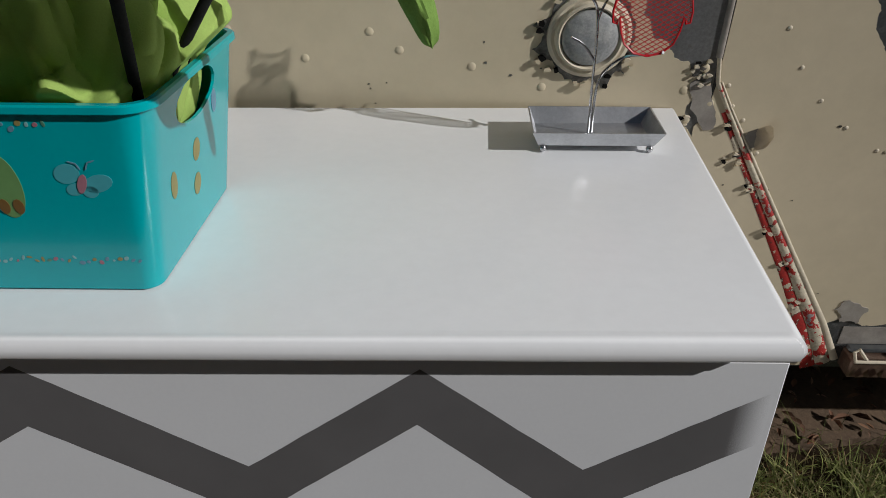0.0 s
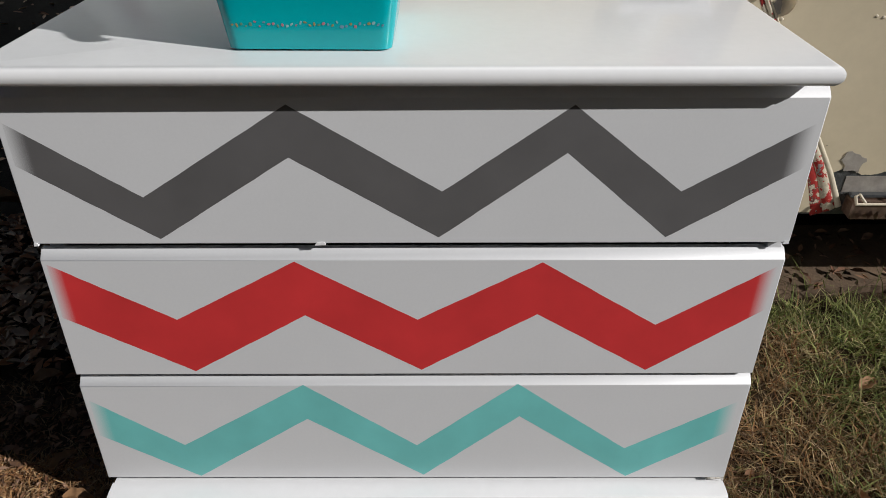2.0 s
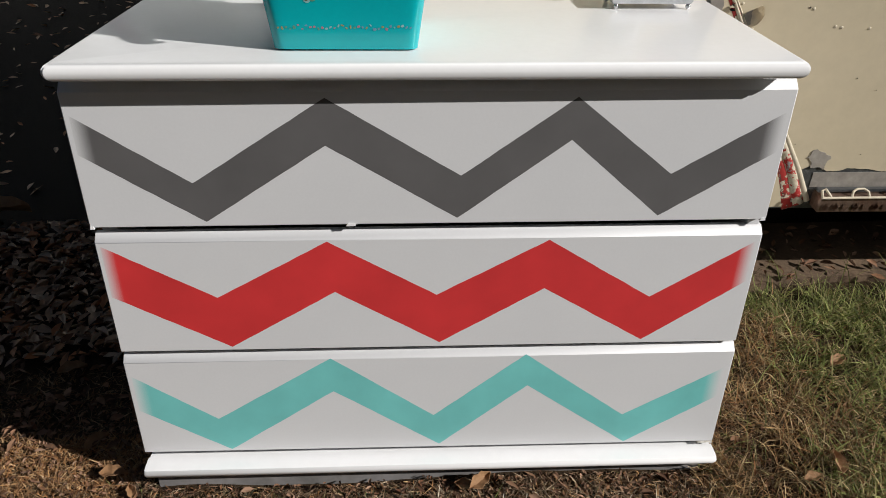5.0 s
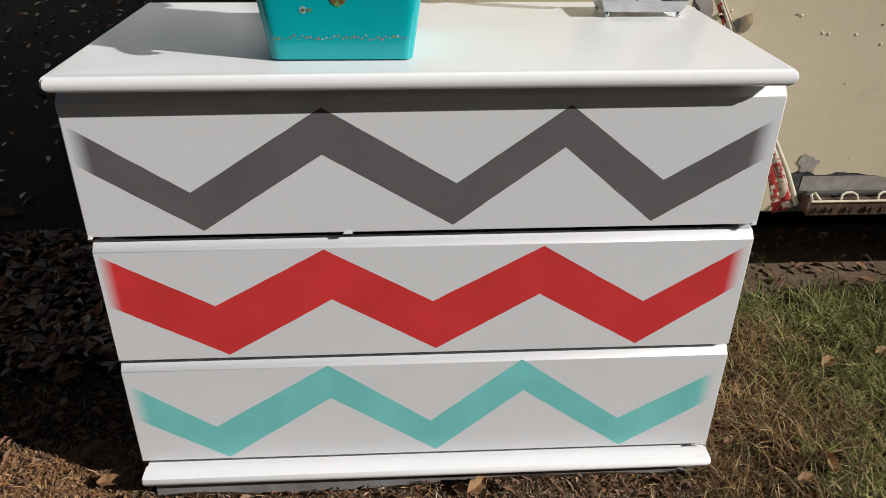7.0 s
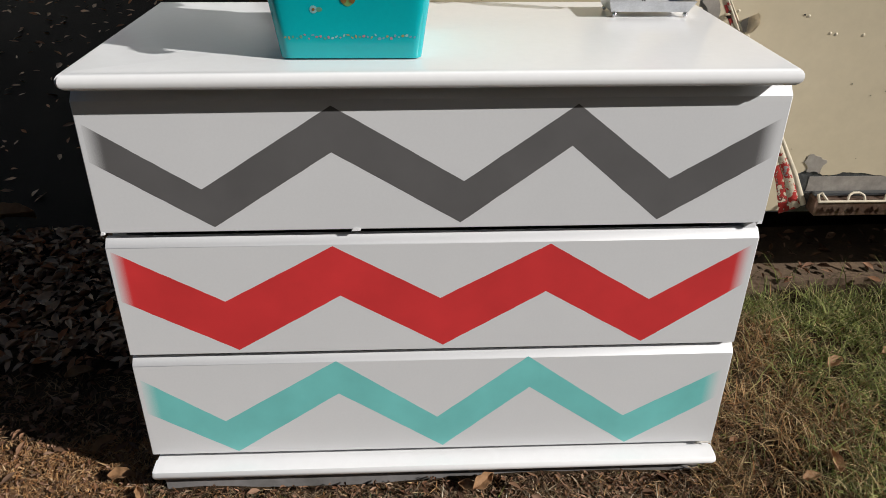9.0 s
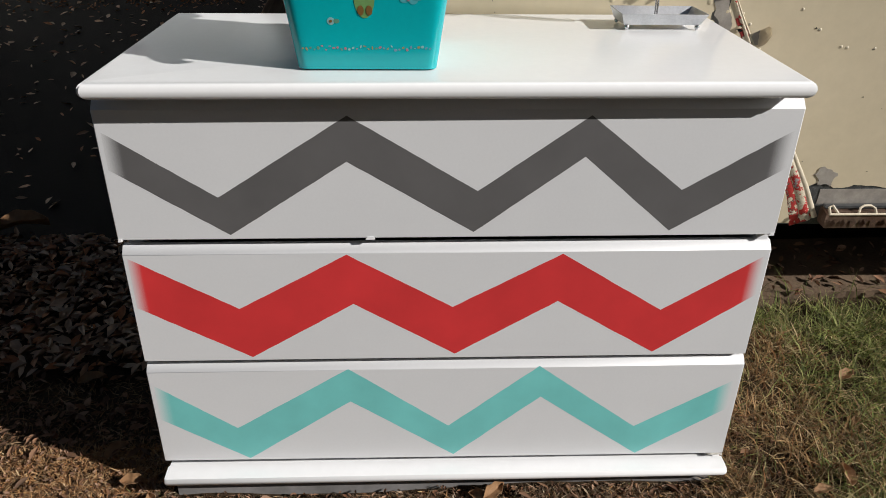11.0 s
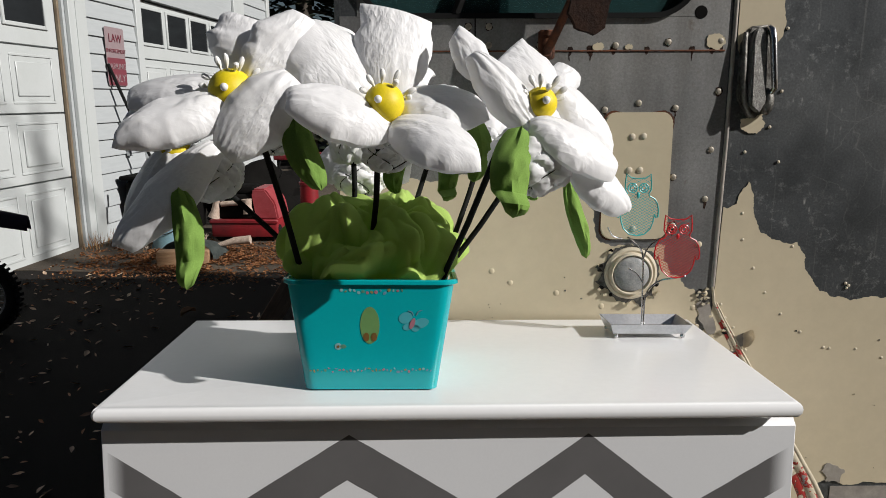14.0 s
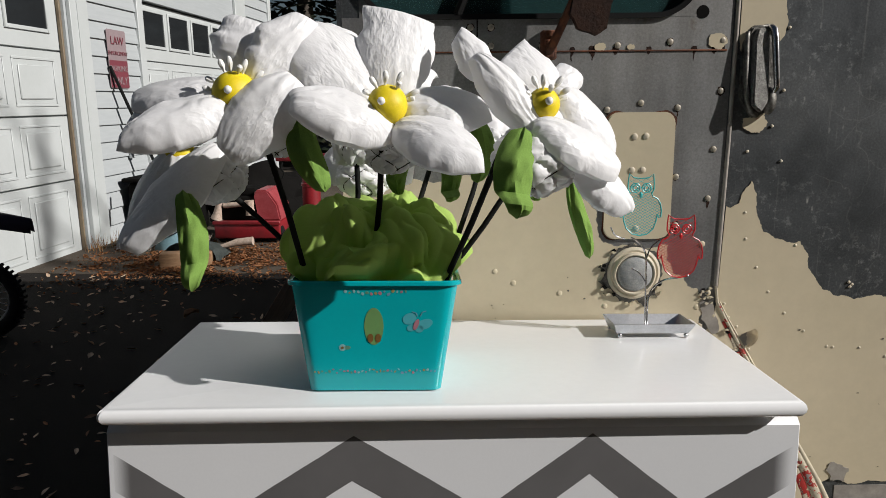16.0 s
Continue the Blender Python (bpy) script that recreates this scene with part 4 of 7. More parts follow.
    # fine cracks and specks in the cream
    for k in range(60):
        px, pz = rnd.uniform(0.0, 1.3), rnd.uniform(0.38, 0.86)
        r0 = rnd.choice((0.0012, 0.0016, 0.0024))
        bm = bmesh.new()
        prism(bm, [(px + r0 * rnd.uniform(0.5, 1.4) * math.cos(q), pz + r0 * rnd.uniform(0.5, 1.2) * math.sin(q)) for q in (0, 1.2, 2.4, 3.6, 5)], -0.0027, -0.0018)
        part("paint_chip", bm, m_pit, van, smooth=False)
    # slim door seam and rusty drip line
    bm = bmesh.new()
    box(bm, -0.15, 0.565, -0.003, 0, 1.277, 1.2803, 0.001, 1)
    part("drip_line", bm, m_rust, van, "rusty seam under the window")
    bm = bmesh.new()
    box(bm, 0.072, 0.0745, -0.002, 0, 1.282, 1.345)
    part("panel_seam", bm, m_dark, van)
    bm = bmesh.new()
    lathe(bm, [(0.0125, -0.0010), (0.012, -0.0018)], 20)
    part("round_hole", bm, m_dark, van, "round open hole", m=pose(0.513, 0, 1.351))
    # window
    win = part("side_window", prism(bmesh.new(), rounded(-0.15, 0.50, 1.345, 1.85, 0.05), 0.012, 0.018), m_tealglass, van, "greenish tinted window glass")
    win.visible_shadow = False
    bm = bmesh.new()
    o, i = rounded(-0.162, 0.509, 1.340, 1.858, 0.088, 10), rounded(-0.153, 0.500, 1.350, 1.850, 0.080, 10)
    vo = [[bm.verts.new((x, y, z)) for x, z in o] for y in (-0.008, 0.011)]
    vi = [[bm.verts.new((x, y, z)) for x, z in i] for y in (-0.006, 0.011)]
    nn = len(o)
    for k in range(nn):
        j = (k + 1) % nn
        for f in ((vo[0][k], vo[0][j], vi[0][j], vi[0][k]), (vo[1][k], vo[1][j], vo[0][j], vo[0][k]), (vi[0][k], vi[0][j], vi[1][j], vi[1][k]), (vi[1][k], vi[1][j], vo[1][j], vo[1][k])):
            bm.faces.new(f)
    bmesh.ops.recalc_face_normals(bm, faces=bm.faces[:])
    part("gasket", bm, m_rubber, win, "black rubber window seal")
    for q, (cx, cz) in enumerate(((0.506, 1.855), (-0.156, 1.855), (-0.156, 1.343), (0.506, 1.343))):
        arc = rounded(-0.156, 0.506, 1.343, 1.855, 0.086, 10)[q * 11:q * 11 + 11]
        part("window_corner", prism(bmesh.new(), arc + [(cx, cz)], -0.0012, -0.0004), m_doorskin, van, smooth=False)
    bm = bmesh.new()
    tube(bm, [(0.035, 0.0, 1.35), (0.10, 0.0, 1.5), (0.18, 0.0, 1.84)], 0.009)
    part("divider", bm, m_rubber, win, "slanting black divider bar")
    # door handle: pointed back plate, wedge of corroded cast metal, bright upright grip
    def wedge(bm, low, high):
        """Outline points as (x, z, depth) over a foot on the wall; high is the front face."""
        f = [bm.verts.new((x, -dp, z)) for x, z, dp in high]
        g = [bm.verts.new((x, 0, z)) for x, z in low]
        n = len(f)
        bm.faces.new(f)
        bm.faces.new(g[::-1])
        for k in range(n):
            bm.faces.new((f[k], g[k], g[(k + 1) % n], f[(k + 1) % n]))
        bmesh.ops.recalc_face_normals(bm, faces=bm.faces[:])
        bmesh.ops.bevel(bm, geom=bm.edges[:], offset=0.0022, segments=2, affect="EDGES")
        return bm
    foot = [(0.592, 1.185), (0.592, 1.290), (0.611, 1.325), (0.652, 1.328), (0.664, 1.300), (0.668, 1.205), (0.660, 1.160), (0.620, 1.145)]
    hdl = part("door_handle", wedge(bmesh.new(), foot, [(x, z, 0.006 + 0.006 * (1.33 - z) / 0.18) for x, z in [(0.628 + (x - 0.628) * 0.93, 1.24 + (z - 1.24) * 0.97) for x, z in foot]]), m_pit, van, "pitted chrome door handle")
    body = [(0.604, 1.172), (0.608, 1.300), (0.616, 1.318), (0.640, 1.318), (0.650, 1.300), (0.650, 1.180), (0.630, 1.158)]
    part("cast_body", wedge(bmesh.new(), body, [(0.627 + (x - 0.627) * 0.62, z, 0.012 + 0.019 * (1.32 - z) / 0.15) for x, z in body]), m_speck, hdl, "speckled corroded cast body")
    bm = bmesh.new()
    tube(bm, [(0.602, -0.005, 1.312), (0.600, -0.008, 1.30), (0.601, -0.013, 1.22), (0.605, -0.017, 1.180), (0.615, -0.015, 1.160), (0.63, -0.008, 1.152)], [0.0045, 0.005, 0.0055, 0.006, 0.007, 0.006], 10)
    part("side_rail", bm, m_pit, hdl, "dark corroded side rail")
    bm = bmesh.new()
    tube(bm, [(0.646, -0.006, 1.322), (0.649, -0.014, 1.316), (0.651, -0.018, 1.30), (0.656, -0.026, 1.225), (0.657, -0.028, 1.205), (0.652, -0.022, 1.195)], [0.006, 0.0068, 0.0068, 0.0064, 0.006, 0.004], 12)
    part("grip", bm, m_chrome, hdl, "bright worn chrome grip")
    bm = bmesh.new()
    bmesh.ops.create_icosphere(bm, subdivisions=3, radius=0.017, matrix=Matrix.Translation((0.650, -0.014, 1.180)) @ Matrix.Diagonal((0.8, 0.9, 1.6, 1)))
    part("knuckle", bm, m_pit, hdl, "rounded lower knuckle")
    # mirror arm: rusty bracket and hanging plate
    bm = bmesh.new()
    tube(bm, [(0.212, -0.012, 1.275), (0.225, -0.045, 1.31), (0.262, -0.075, 1.40), (0.30, -0.10, 1.50)], [0.009, 0.008, 0.008, 0.008], 10)
    arm = part("mirror_arm", bm, m_rust, van, "rusty mirror arm")
    bm = bmesh.new()
    box(bm, 0.196, 0.228, -0.014, 0, 1.262, 1.318, 0.004, 1)
    for z in (1.272, 1.295, 1.311):
        box(bm, 0.204, 0.222, -0.020, -0.014, z - 0.006, z + 0.006, 0.002, 1)
    part("hinge", bm, m_rust, arm)
    bm = bmesh.new()
    prism(bm, jagged([(0.240, 1.340), (0.254, 1.315), (0.290, 1.302), (0.308, 1.314), (0.320, 1.370), (0.332, 1.44), (0.32, 1.57), (0.255, 1.57)], 0.06, rnd, 2, True), -0.085, -0.062)
    part("hanging_plate", bm, m_darkrust, arm, "thick rusted steel plate", smooth=False)
    bm = bmesh.new()
    box(bm, 0.872, 5.19, -0.0014, -0.0001, 0.300, 0.337)
    part("sill_strip", bm, m_bead, van, "dull grey bare sill under the peeling paint", smooth=False)
    # running board with worn tread
    bm = bmesh.new()
    box(bm, 0.885, 4.8, -0.036, 0.02, 0.252, 0.294, 0.004, 1)
    step = part("running_board", bm, m_tread, van, "worn brown tread-plate running board")
    bm = bmesh.new()
    box(bm, 0.885, 4.8, -0.020, -0.002, 0.2945, 0.302, 0.003, 1)
    part("upper_lip", bm, m_alu, step, "bare metal lip")
    bm = bmesh.new()
    v = [bm.verts.new(p) for p in ((0, 0, -0.012), (0.007, -0.0015, 0.0), (0, 0, 0.012), (-0.006, -0.001, 0.0))]
    bm.faces.new(v[::-1])
    bmesh.ops.solidify(bm, geom=bm.faces[:], thickness=-0.001)
    bmesh.ops.recalc_face_normals(bm, faces=bm.faces[:])
    lug = part("tread_lug", bm, m_tread, step, m=pose(0.90, -0.038, 0.268))
    for k in range(1, 45):
        again(lug, pose(0.90 + 0.023 * k, -0.038, 0.268))
    bm = bmesh.new()
    tube(bm, [(0, -0.036, 0.294), (0.004, -0.03, 0.304), (0.014, -0.026, 0.308), (0.028, -0.026, 0.308), (0.038, -0.03, 0.303), (0.04, -0.036, 0.294)], 0.0028, 8)
    loop = part("step_loop", bm, m_ivory, step, "white painted wire loop", m=pose(0.955, 0, 0))
    for k in range(1, 8):
        again(loop, pose(0.955 + 0.085 * k, 0, 0))
    bm = bmesh.new()
    tube(bm, [(0.888, -0.038, 0.292), (2.6, -0.038, 0.292)], 0.003, 8)
    part("edge_wire", bm, m_ivory, step, "worn white edge wire")
    bm = bmesh.new()
    tube(bm, [(0.890, -0.038, 0.29), (0.887, -0.03, 0.306), (0.896, -0.026, 0.309), (0.908, -0.036, 0.294)], 0.003, 8)
    part("end_loop", bm, m_ivory, step, "worn white end loop")


build_van()


# ---- dresser ----
STRIPES = {
    "grey": ([(-0.4855, 0.706), (-0.341, 0.610), (-0.154, 0.730), (0.028, 0.619), (0.182, 0.731), (0.325, 0.620), (0.4745, 0.712)],
             [(-0.4855, 0.652), (-0.330, 0.551), (-0.157, 0.664), (0.024, 0.554), (0.179, 0.671), (0.316, 0.555), (0.474, 0.655)]),
    "red": ([(-0.4855, 0.513), (-0.332, 0.425), (-0.164, 0.5175), (-0.004, 0.425), (0.161, 0.517), (0.325, 0.416), (0.474, 0.512)],
            [(-0.4855, 0.428), (-0.321, 0.335), (-0.157, 0.432), (0.001, 0.337), (0.160, 0.434), (0.323, 0.336), (0.474, 0.443)]),
    "teal": ([(-0.4855, 0.280), (-0.361, 0.190), (-0.171, 0.309), (-0.007, 0.188), (0.141, 0.310), (0.314, 0.180), (0.474, 0.277)],
             [(-0.4855, 0.211), (-0.347, 0.123), (-0.170, 0.243), (0.003, 0.124), (0.147, 0.247), (0.324, 0.119), (0.474, 0.218)]),
}


def drawer_front(bm, x0, x1, zl0, zr0, zl1, zr1, depth=0.02, cham=0.012):
    """A board with a slanted top edge; the left and right ends may differ in height."""
    def ring(x, z0, z1):
        return [(x, depth, z0), (x, 0.0015, z0), (x, 0.0, z0 + 0.0015), (x, 0.0, z1 - cham), (x, 0.001, z1 - cham + 0.0012), (x, cham - 0.001, z1 - 0.0008), (x, cham, z1), (x, depth, z1)]
    a = [bm.verts.new(p) for p in ring(x0, zl0, zl1)]
    a1 = [bm.verts.new((p[0] + 0.0015, p[1] if p[1] > 0.01 else p[1], p[2])) for p in ring(x0, zl0, zl1)]
    b1 = [bm.verts.new((p[0] - 0.0015, p[1], p[2])) for p in ring(x1, zr0, zr1)]
    b = [bm.verts.new(p) for p in ring(x1, zr0, zr1)]
    for v in a + b:
        if v.co.y < 0.002:
            v.co.y += 0.0015
    n = len(a)
    for p, q in ((a, a1), (a1, b1), (b1, b)):
        for i in range(n):
            bm.faces.new((p[i], p[(i + 1) % n], q[(i + 1) % n], q[i]))
    bm.faces.new(a)
    bm.faces.new(b[::-1])
    bmesh.ops.recalc_face_normals(bm, faces=bm.faces[:])
    return bm


def build_dresser():
    d = thing("dresser", DR, "white painted three-drawer dresser with chevron stripes", "dresser")
    bm = bmesh.new()
    box(bm, -0.486, -0.466, 0.022, 0.48, 0.05, 0.757)
    box(bm, 0.458, 0.477, 0.0118, 0.48, 0.05, 0.757, 0.001, 1)
    box(bm, -0.466, 0.456, 0.46, 0.48, 0.05, 0.757)
    box(bm, -0.466, 0.456, 0.03, 0.46, 0.05, 0.07)
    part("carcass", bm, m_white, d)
    # top with rounded front and sides
    bm = bmesh.new()
    corners = [(-0.490, -0.0380), (0.472, -0.0325), (0.515, 0.506), (-0.513, 0.492)]
    zt = (0.7815, 0.785, 0.785, 0.783)
    lo = [bm.verts.new((x, y, z - 0.0230)) for (x, y), z in zip(corners, zt)]
    hi = [bm.verts.new((x, y, z)) for (x, y), z in zip(corners, zt)]
    bm.faces.new(lo[::-1])
    bm.faces.new(hi)
    for i in range(4):
        j = (i + 1) % 4
        bm.faces.new((lo[i], lo[j], hi[j], hi[i]))
    bm.edges.ensure_lookup_table()
    bmesh.ops.bevel(bm, geom=[e for e in bm.edges if abs(e.verts[0].co.z - e.verts[1].co.z) > 0.02], offset=0.004, segments=2, affect="EDGES")
    bmesh.ops.bevel(bm, geom=[e for e in bm.edges if (e.verts[0].co.z > 0.77) == (e.verts[1].co.z > 0.77) and abs(e.verts[0].co.z - e.verts[1].co.z) < 0.006 and (e.verts[0].co.y < 0.48 or e.verts[1].co.y < 0.48) and e.is_manifold and e.calc_face_angle(0) > 0.8], offset=0.0105, segments=4, profile=0.5, affect="EDGES")
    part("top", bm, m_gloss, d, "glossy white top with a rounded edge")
    m_st = {"grey": m_grey, "red": m_red, "teal": m_teal}
    rnd = random.Random(3)
    for key, lab, x0, x1, zl0, zr0, zl1, zr1 in (
            ("grey", "white drawer front with a grey chevron", -0.4935, 0.4795, 0.543, 0.5475, 0.753, 0.7575),
            ("red", "white drawer front with a red chevron", -0.4925, 0.4805, 0.328, 0.329, 0.530, 0.5335),
            ("teal", "white drawer front with a teal chevron", -0.4935, 0.4835, 0.1195, 0.1145, 0.3175, 0.320)):
        bm = bmesh.new()
        drawer_front(bm, x0, x1, zl0, zr0, zl1, zr1, cham=0.0165 if key == "grey" else 0.012)
        fr = part("drawer", bm, m_white, d, lab)
        up, dn = STRIPES[key]
        bm = bmesh.new()
        # the stripe as a strip of short quads, its edges a little uneven as tape leaves them
        vs = []
        for i in range(6):
            for k in range(12):
                f = k / 12
                jx = rnd.uniform(-0.0004, 0.0004)
                vs.append(((up[i][0] + (up[i + 1][0] - up[i][0]) * f, up[i][1] + (up[i + 1][1] - up[i][1]) * f + jx), (dn[i][0] + (dn[i + 1][0] - dn[i][0]) * f, dn[i][1] + (dn[i + 1][1] - dn[i][1]) * f + jx)))
        vs.append((up[6], dn[6]))
        prev = None
        for (ux, uz), (lx, lz) in vs:
            cur = (bm.verts.new((ux, -0.00008, uz)), bm.verts.new((lx, -0.00008, lz)))
            if prev:
                bm.faces.new((prev[0], prev[1], cur[1], cur[0]))
            prev = cur
        bmesh.ops.recalc_face_normals(bm, faces=bm.faces[:])
        part("painted_chevron", bm, m_st[key], fr, key + " sprayed chevron stripe with faded ends", smooth=False)
        # drawer box behind the front, near-black to give the gaps their shade
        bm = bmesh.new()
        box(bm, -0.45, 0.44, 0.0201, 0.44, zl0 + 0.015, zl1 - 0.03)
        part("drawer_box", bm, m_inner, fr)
    # base moulding with a rounded nose
    bm = bmesh.new()
    prof = [(0.02, 0.0875), (-0.020, 0.0875), (-0.0275, 0.0895), (-0.031, 0.0945), (-0.0315, 0.0995), (-0.028, 0.1045), (-0.020, 0.1062), (-0.004, 0.1073), (-0.0005, 0.1073), (0.0, 0.1030), (0.02, 0.1030)]
    ends = []
    for x, s in ((-0.489, 0), (-0.486, 1), (0.478, 1), (0.4825, 0)):
        ends.append([bm.verts.new((x, y + (0 if s else 0.002), z)) for y, z in prof])
    for a, b in zip(ends, ends[1:]):
        for i in range(len(prof)):
            j = (i + 1) % len(prof)
            bm.faces.new((a[i], a[j], b[j], b[i]))
    bm.faces.new(ends[0])
    bm.faces.new(ends[-1][::-1])
    bmesh.ops.recalc_face_normals(bm, faces=bm.faces[:])
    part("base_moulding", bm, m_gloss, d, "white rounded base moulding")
    # plinth: scuffed paint, with the shade under the moulding put into its colour
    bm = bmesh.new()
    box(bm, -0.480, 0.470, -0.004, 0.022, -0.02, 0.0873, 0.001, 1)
    part("plinth", bm, m_plinth, d, "scuffed grey-white plinth, darkened for the moulding's shade")
    bm = bmesh.new()
    prism(bm, jagged([(0.455, 0.1105), (0.482, 0.1105), (0.4815, 0.1165), (0.474, 0.1150), (0.462, 0.1130)], 0.15, rnd, 2, True), -0.0016, 0.004)
    part("chipped_corner", bm, m_chip, d, "chipped bare corner of the base", smooth=False)
    # chips in the lower edge of the first front
    for cx, cz, w in ((-0.128, 0.5445, 0.007), (0.474, 0.5475, 0.004), (-0.49, 0.5425, 0.003)):
        bm = bmesh.new()
        prism(bm, [(cx - w, cz - 0.002), (cx + w, cz - 0.0015), (cx + w * 0.8, cz + 0.003), (cx - w * 0.6, cz + 0.0025)], -0.001, 0.004)
        part("chip", bm, m_gloss, d, smooth=False)
    return d


build_dresser()


# ---- basket on the dresser ----
BX, BY = -0.1255, 0.137


def basket_outline(f, n_side=22, n_corner=5):
    """Rounded oblong at height f (0 bottom, 1 rim), as points with a flag for the long sides."""
    hx, hy, r = 0.0945 + 0.0235 * f, 0.105 + 0.0135 * f, 0.014 + 0.006 * f
    pts = []
    for cx, cy, a0, (dx, dy), ln in ((hx - r, -hy + r, -90, (0, 1), 2 * (hy - r)), (hx - r, hy - r, 0, (-1, 0), 2 * (hx - r)), (-hx + r, hy - r, 90, (0, -1), 2 * (hy - r)), (-hx + r, -hy + r, 180, (1, 0), 2 * (hx - r))):
        for k in range(n_corner):
            a = radians(a0 + 90 * k / n_corner)
            pts.append((cx + r * math.cos(a), cy + r * math.sin(a)))
        a = radians(a0 + 90)
        sx, sy = cx + r * math.cos(a), cy + r * math.sin(a)
        for k in range(n_side):
            pts.append((sx + dx * ln * k / n_side, sy + dy * ln * k / n_side))
    return pts


def build_basket():
    b = thing("storage_basket", DR @ pose(BX, BY, 0.7852), "turquoise plastic storage basket with stickers on the dresser", "basket")
    bm = bmesh.new()
    nz = 26
    rings = []
    for i in range(nz + 1):
        f = i / nz
        z = 0.158 * f
        rings.append([bm.verts.new((x, y, z)) for x, y in basket_outline(f if i else 0.0)])
    n = len(rings[0])
    for a, c in zip(rings, rings[1:]):
        for k in range(n):
            bm.faces.new((a[k], a[(k + 1) % n], c[(k + 1) % n], c[k]))
    bm.faces.new(rings[0][::-1])
    # hand holes in both ends
    bm.normal_update()
    def inside(co):
        return ((co.y + 0.002) / 0.052) ** 2 + ((co.z - 0.132) / 0.0195) ** 2
    kill = [f for f in bm.faces if abs(f.calc_center_median().x) > 0.09 and abs(f.normal.x) > 0.8 and inside(f.calc_center_median()) < 1]
    edge = {v for f in kill for v in f.verts}
    bmesh.ops.delete(bm, geom=kill, context="FACES")
    for v in edge:
        if v.is_valid:
            q = math.sqrt(max(inside(v.co), 1e-6))
            v.co.y = -0.002 + (v.co.y + 0.002) / q
            v.co.z = 0.132 + (v.co.z - 0.132) / q
    bmesh.ops.recalc_face_normals(bm, faces=bm.faces[:])
    bmesh.ops.solidify(bm, geom=bm.faces[:], thickness=0.0026)
    part("shell", bm, m_basket, b)
    # rolled rim
    bm = bmesh.new()
    o = basket_outline(1.0)
    prof = [(0.0, 0.0), (0.003, 0.0002), (0.0046, -0.0012), (0.0048, -0.006), (0.0036, -0.0066), (0.0022, -0.004), (-0.0028, -0.002), (-0.002, 0.0002)]
    rows = []
    for k, (x, y) in enumerate(o):
        p, q = o[k - 1], o[(k + 1) % len(o)]
        nx, ny = (q[1] - p[1]), -(q[0] - p[0])
        ln = math.hypot(nx, ny)
        rows.append([bm.verts.new((x + nx / ln * a, y + ny / ln * a, 0.160 + h)) for a, h in prof])
    for k in range(len(rows)):
        a, c = rows[k], rows[(k + 1) % len(rows)]
        for i in range(len(prof)):
            j = (i + 1) % len(prof)
            bm.faces.new((a[i], c[i], c[j], a[j]))
    bmesh.ops.recalc_face_normals(bm, faces=bm.faces[:])
    part("rim", bm, m_basket, b, "rolled turquoise rim")
    # stickers: thin film on the front and the right side
    lean_f, lean_s = math.degrees(math.atan(0.0135 / 0.158)), math.degrees(math.atan(0.0235 / 0.158))
    FR = pose(0, -0.105, 0, lean_f, 0, 0)
    SD = pose(0.0945, 0, 0, 0, 0, 90) @ pose(0, 0, 0, lean_s, 0, 0)
    cols = {"olive": plain("sticker_olive", (0.13, 0.27, 0.09)), "brown": plain("sticker_brown", (0.16, 0.085, 0.02)), "blue": plain("sticker_pale_blue", (0.06, 0.36, 0.41)), "rose": plain("sticker_rose", (0.34, 0.15, 0.19)), "orange": plain("sticker_orange", (0.26, 0.23, 0.08)), "pale": plain("sticker_pale", (0.2, 0.42, 0.43)), "gold": plain("sticker_gold", (0.08, 0.24, 0.16)), "mauve": plain("sticker_mauve", (0.12, 0.25, 0.34))}
    def sticker(m, name, col, x, z, rx, rz, n=14, turn=0.0, lift=0.0):
        bm = bmesh.new()
        pts = []
        for k in range(n):
            a = 2 * math.pi * k / n
            u, v = rx * math.cos(a), rz * math.sin(a)
            pts.append((x + u * math.cos(turn) - v * math.sin(turn), z + u * math.sin(turn) + v * math.cos(turn)))
        prism(bm, pts, -0.0005 - lift, -0.0001 - lift)
        part(name, bm, cols[col], b, m=m, smooth=False)
    sticker(FR, "oval_sticker", "olive", -0.001, 0.095, 0.0135, 0.027, 28)
    for dx in (-0.005, 0.006):
        sticker(FR, "sticker_spot", "brown", -0.001 + dx, 0.078, 0.0042, 0.0065, 12, 0, 0.0005)
    for dx, dz, rx, rz, tn in ((-0.011, 0.007, 0.010, 0.008, 0.4), (0.010, -0.001, 0.012, 0.007, 0.35), (-0.008, -0.006, 0.007, 0.005, 0.3), (0.003, -0.008, 0.006, 0.005, 0.2)):
        sticker(FR, "sticker_patch", "blue", 0.060 + dx, 0.099 + dz, rx, rz, 16, tn)
    sticker(FR, "sticker_bar", "rose", 0.0585, 0.098, 0.0034, 0.0085, 12, -0.35, 0.0006)
    for dx, dz, tn in ((0.0035, 0.0145, 1.1), (0.0075, 0.0185, 0.3), (-0.003, 0.0145, 2.0), (-0.0065, 0.0175, 2.8)):
        sticker(FR, "sticker_feeler", "mauve", 0.062 + dx, 0.098 + dz, 0.0034, 0.0006, 8, tn, 0.0004)
    sticker(FR, "sticker_flower", "pale", -0.0455, 0.064, 0.005, 0.005, 10)
    sticker(FR, "sticker_flower", "gold", -0.0385, 0.064, 0.0045, 0.003, 8)
    sticker(FR, "sticker_flower", "brown", -0.0455, 0.064, 0.002, 0.002, 8, 0, 0.0005)
    rnd = random.Random(8)
    names = ["rose", "orange", "pale", "gold", "mauve", "rose", "pale"]
